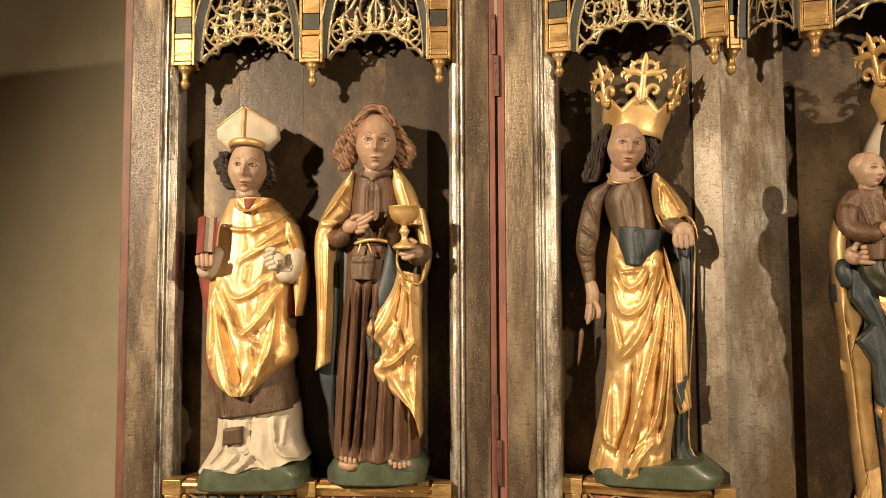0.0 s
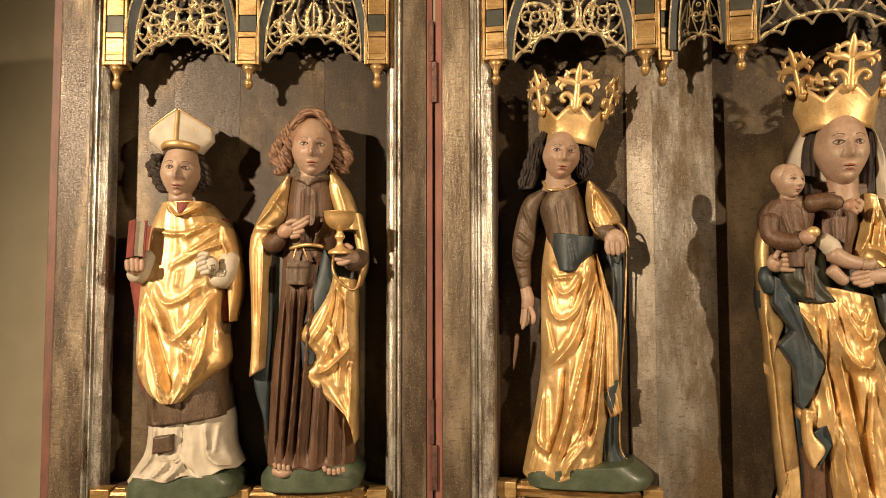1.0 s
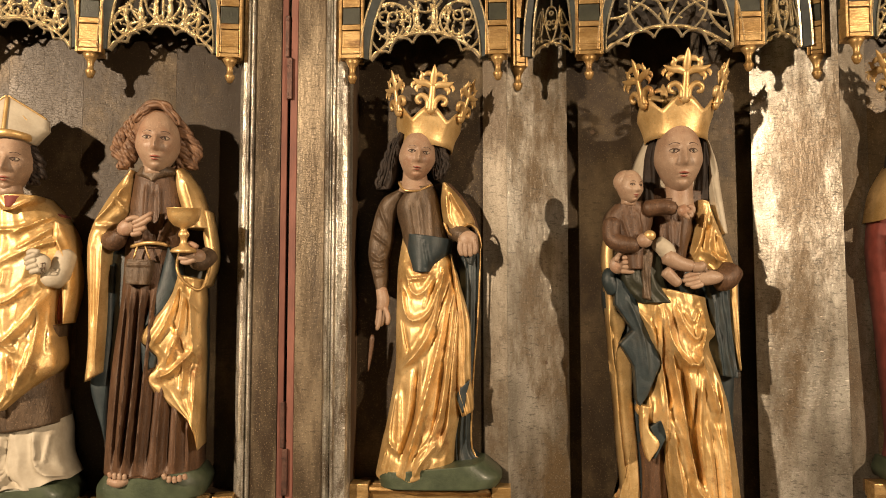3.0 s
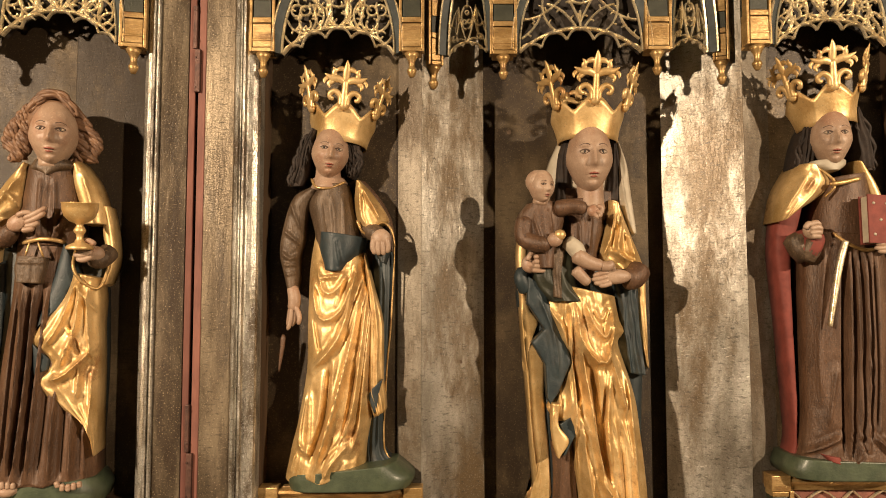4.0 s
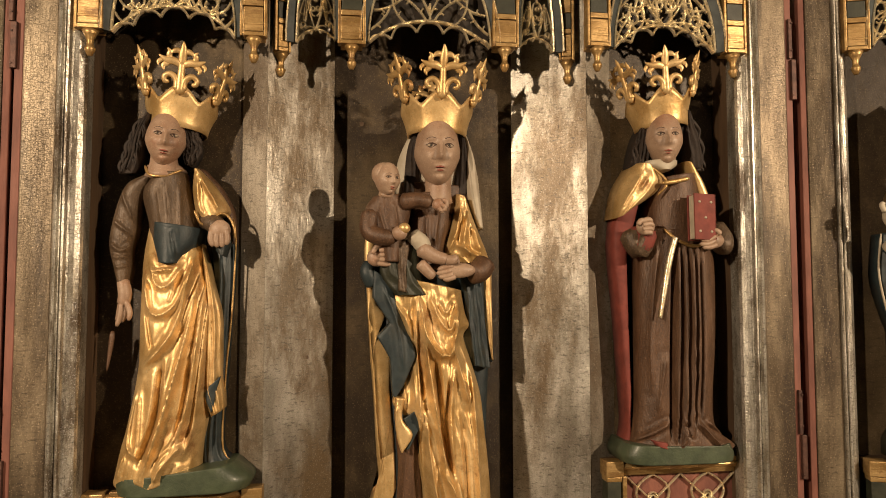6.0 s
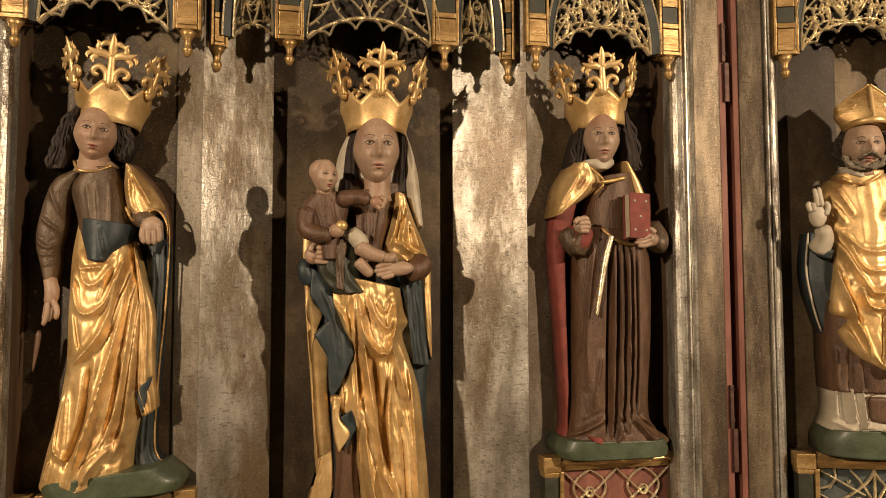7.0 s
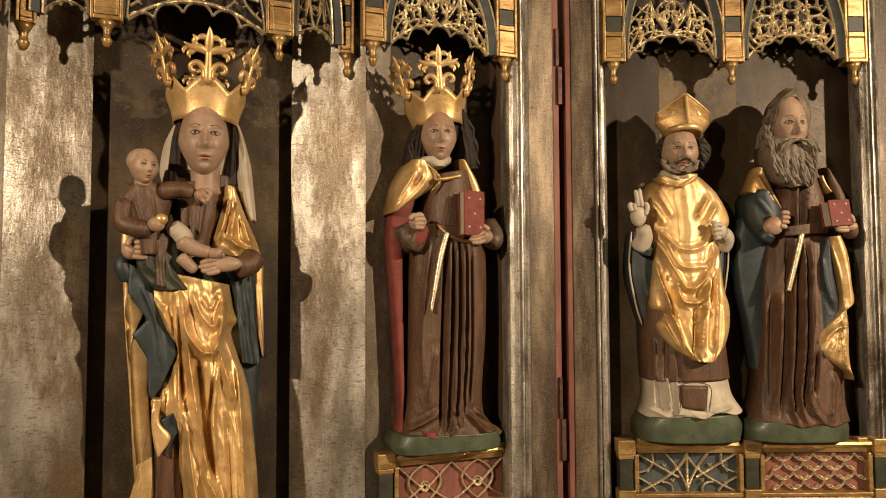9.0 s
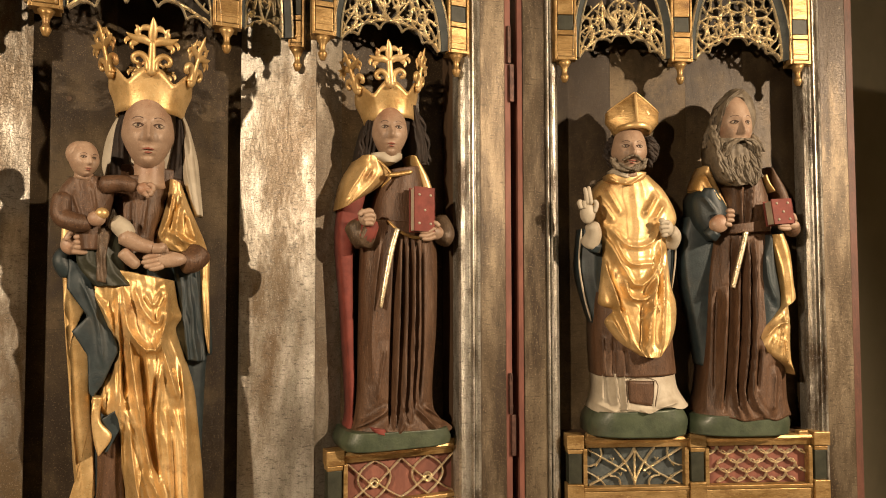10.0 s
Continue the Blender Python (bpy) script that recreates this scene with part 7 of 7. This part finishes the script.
a.drape("blue", [(-0.161, 0.645), (-0.177, 0.614), (-0.169, 0.556), (-0.138, 0.513)], [(-0.118, 0.637), (-0.090, 0.597), (-0.097, 0.556), (-0.124, 0.513)], 0.020, 0.034, 0.06, nt=50, ns=34, folds=[([(-0.164, 0.624), (-0.136, 0.582)], 0.006, 0.008)])
a.drape("robe", [(0.029, 0.704), (0.043, 0.646), (0.065, 0.587)], [(0.044, 0.695), (0.078, 0.646), (0.095, 0.587)], -0.004, 0.02, 0.04, nt=30, ns=14)
a.tube([(-0.151, 0.520), (-0.136, 0.539)], [0.05, 0.062], [0.021, 0.018], "blue", 12)
a.ball(*[(-0.132, 0.552)][0], 0.070, 0.026, 0.022, 0.016, "skin", 12, 0.5)
a.fingers([[(-0.119, 0.582), (-0.105, 0.582), (-0.102, 0.576)], [(-0.119, 0.571), (-0.105, 0.571), (-0.100, 0.567)], [(-0.120, 0.561), (-0.106, 0.560), (-0.102, 0.556)], [(-0.123, 0.552), (-0.112, 0.549), (-0.106, 0.549)]], 0.082, 0.0058)
a.drape("robe", [(-0.102, 0.550), (-0.099, 0.528)], [(0.007, 0.564), (0.003, 0.536)], 0.056, 0.014, 0.04, nt=10, ns=24)
a.tube([(0.070, 0.565), (0.064, 0.540), (0.041, 0.543)], [0.02, 0.05, 0.075], [0.020, 0.019, 0.014], "robe", 12)
a.ball(*[(0.044, 0.549)][0], 0.080, 0.020, 0.012, 0.014, "skin")
a.fingers([[(0.047, 0.557), (0.042, 0.571), (0.030, 0.577)], [(0.032, 0.546), (0.012, 0.546), (0.001, 0.549)], [(0.035, 0.539), (0.015, 0.539), (0.004, 0.543)]], 0.094, 0.0055)
a.drape("lace", [(-0.071, 0.534), (-0.084, 0.483), (-0.106, 0.397)], [(-0.060, 0.531), (-0.072, 0.483), (-0.097, 0.394)], 0.074, 0.003, 0.008, nt=40, ns=8)
a.drape("blue", [(-0.003, 0.526), (-0.021, 0.413), (-0.030, 0.287), (-0.020, 0.245)], [(0.011, 0.526), (0.023, 0.441), (0.033, 0.357), (0.005, 0.315)], 0.045, 0.018, 0.05, nt=60, ns=22, folds=[([(-0.012, 0.497), (-0.009, 0.413), (0.013, 0.357)], 0.008, 0.009)])
a.drape("gold", [(0.003, 0.526), (0.016, 0.470), (0.028, 0.413), (0.030, 0.357), (0.012, 0.334), (-0.030, 0.284), (-0.020, 0.242), (0.037, 0.203), (0.048, 0.186)], [(0.035, 0.529), (0.051, 0.484), (0.057, 0.413), (0.062, 0.371), (0.044, 0.357), (0.049, 0.314), (0.047, 0.258), (0.047, 0.216), (0.048, 0.183)], 0.055, 0.020, 0.05,
        folds=[([(0.006, 0.511), (0.026, 0.427), (0.030, 0.357)], 0.009, 0.007), ([(0.037, 0.318), (0.000, 0.302), (-0.024, 0.274)], 0.010, 0.009), ([(0.023, 0.330), (0.012, 0.247)], 0.008, 0.008), ([(-0.001, 0.274), (-0.013, 0.236)], 0.008, 0.007), ([(0.027, 0.274), (0.028, 0.212)], 0.007, 0.006)], nt=100, ns=36)
a.head(*[(-0.079, 0.796)][0], 0.040, 0.086, 0.160, 3, 0)
a.locks([[(-0.097, 0.863), (-0.121, 0.820), (-0.134, 0.771)], [(-0.106, 0.849), (-0.125, 0.791), (-0.140, 0.753)], [(-0.103, 0.829), (-0.116, 0.779), (-0.129, 0.733)], [(-0.115, 0.834), (-0.137, 0.776), (-0.143, 0.745)]], [0.04, 0.03, 0.025], 0.0048, "greyhair", 0.003, 41, 11)
a.ball(*[(-0.055, 0.831)][0], 0.012, 0.047, 0.072, 0.046, "greyhair")
a.drape("greyhair", [(-0.142, 0.764), (-0.141, 0.708), (-0.122, 0.666), (-0.099, 0.649)], [(-0.031, 0.754), (-0.018, 0.708), (-0.016, 0.671), (-0.031, 0.649)], (0.046, 0.058), (0.042, 0.034), 0.05, nt=50, ns=40, wave=(0.006, 6), hem_wave=(0.006, 4))
a.locks([[(-0.124, 0.754), (-0.125, 0.706), (-0.110, 0.653)], [(-0.105, 0.746), (-0.109, 0.692), (-0.098, 0.656)], [(-0.082, 0.740), (-0.089, 0.692), (-0.087, 0.664)], [(-0.068, 0.737), (-0.069, 0.692), (-0.062, 0.650)], [(-0.048, 0.746), (-0.037, 0.698), (-0.050, 0.647)], [(-0.059, 0.746), (-0.049, 0.692), (-0.033, 0.664)], [(-0.139, 0.754), (-0.137, 0.715), (-0.129, 0.675)]], [0.078, 0.088, 0.088], 0.0032, "greyhair", 0.0022, 42, 15)
a.locks([[(-0.075, 0.755), (-0.098, 0.752), (-0.115, 0.735), (-0.124, 0.713)], [(-0.075, 0.755), (-0.056, 0.750), (-0.042, 0.733), (-0.037, 0.713)]], [0.098, 0.098, 0.092, 0.086], 0.0042, "greyhair", 0.0015, 43, 6)
a.locks([[(-0.133, 0.799), (-0.139, 0.773), (-0.137, 0.742)], [(-0.125, 0.779), (-0.131, 0.756), (-0.126, 0.728)], [(-0.039, 0.779), (-0.031, 0.756), (-0.026, 0.728)]], [0.050, 0.066, 0.080], 0.0048, "greyhair", 0.002, 44, 8)
a.drape("greyhair", [(-0.081, 0.884), (-0.107, 0.861), (-0.120, 0.823), (-0.136, 0.771)], [(-0.057, 0.884), (-0.093, 0.855), (-0.105, 0.820), (-0.118, 0.769)], (0.058, 0.040), 0.018, 0.05, wave=(0.005, 4), nt=50, ns=24)
a.locks([[(-0.121, 0.844), (-0.096, 0.866), (-0.067, 0.869), (-0.045, 0.851)]], [0.040, 0.056, 0.056, 0.040], 0.0036, "greyhair", 0.001, 46, 6)
a.locks([[(-0.111, 0.856), (-0.088, 0.876), (-0.062, 0.877), (-0.041, 0.862)]], [0.036, 0.048, 0.050, 0.040], 0.0040, "greyhair", 0.001, 47, 6)
a.done("bearded_man_statue", RIGHT_WING @ pose(0.62, 0.01, 1.21), "painted wooden bearded man in brown robe and gold-edged blue mantle")
book(RIGHT_WING @ pose([(0.633, 1.763)][0][0], -0.078, [(0.633, 1.758)][0][1], -6, -4, 8), 0.056, 0.062, 0.034, "small closed red book with pale studs in the bearded man's hand")
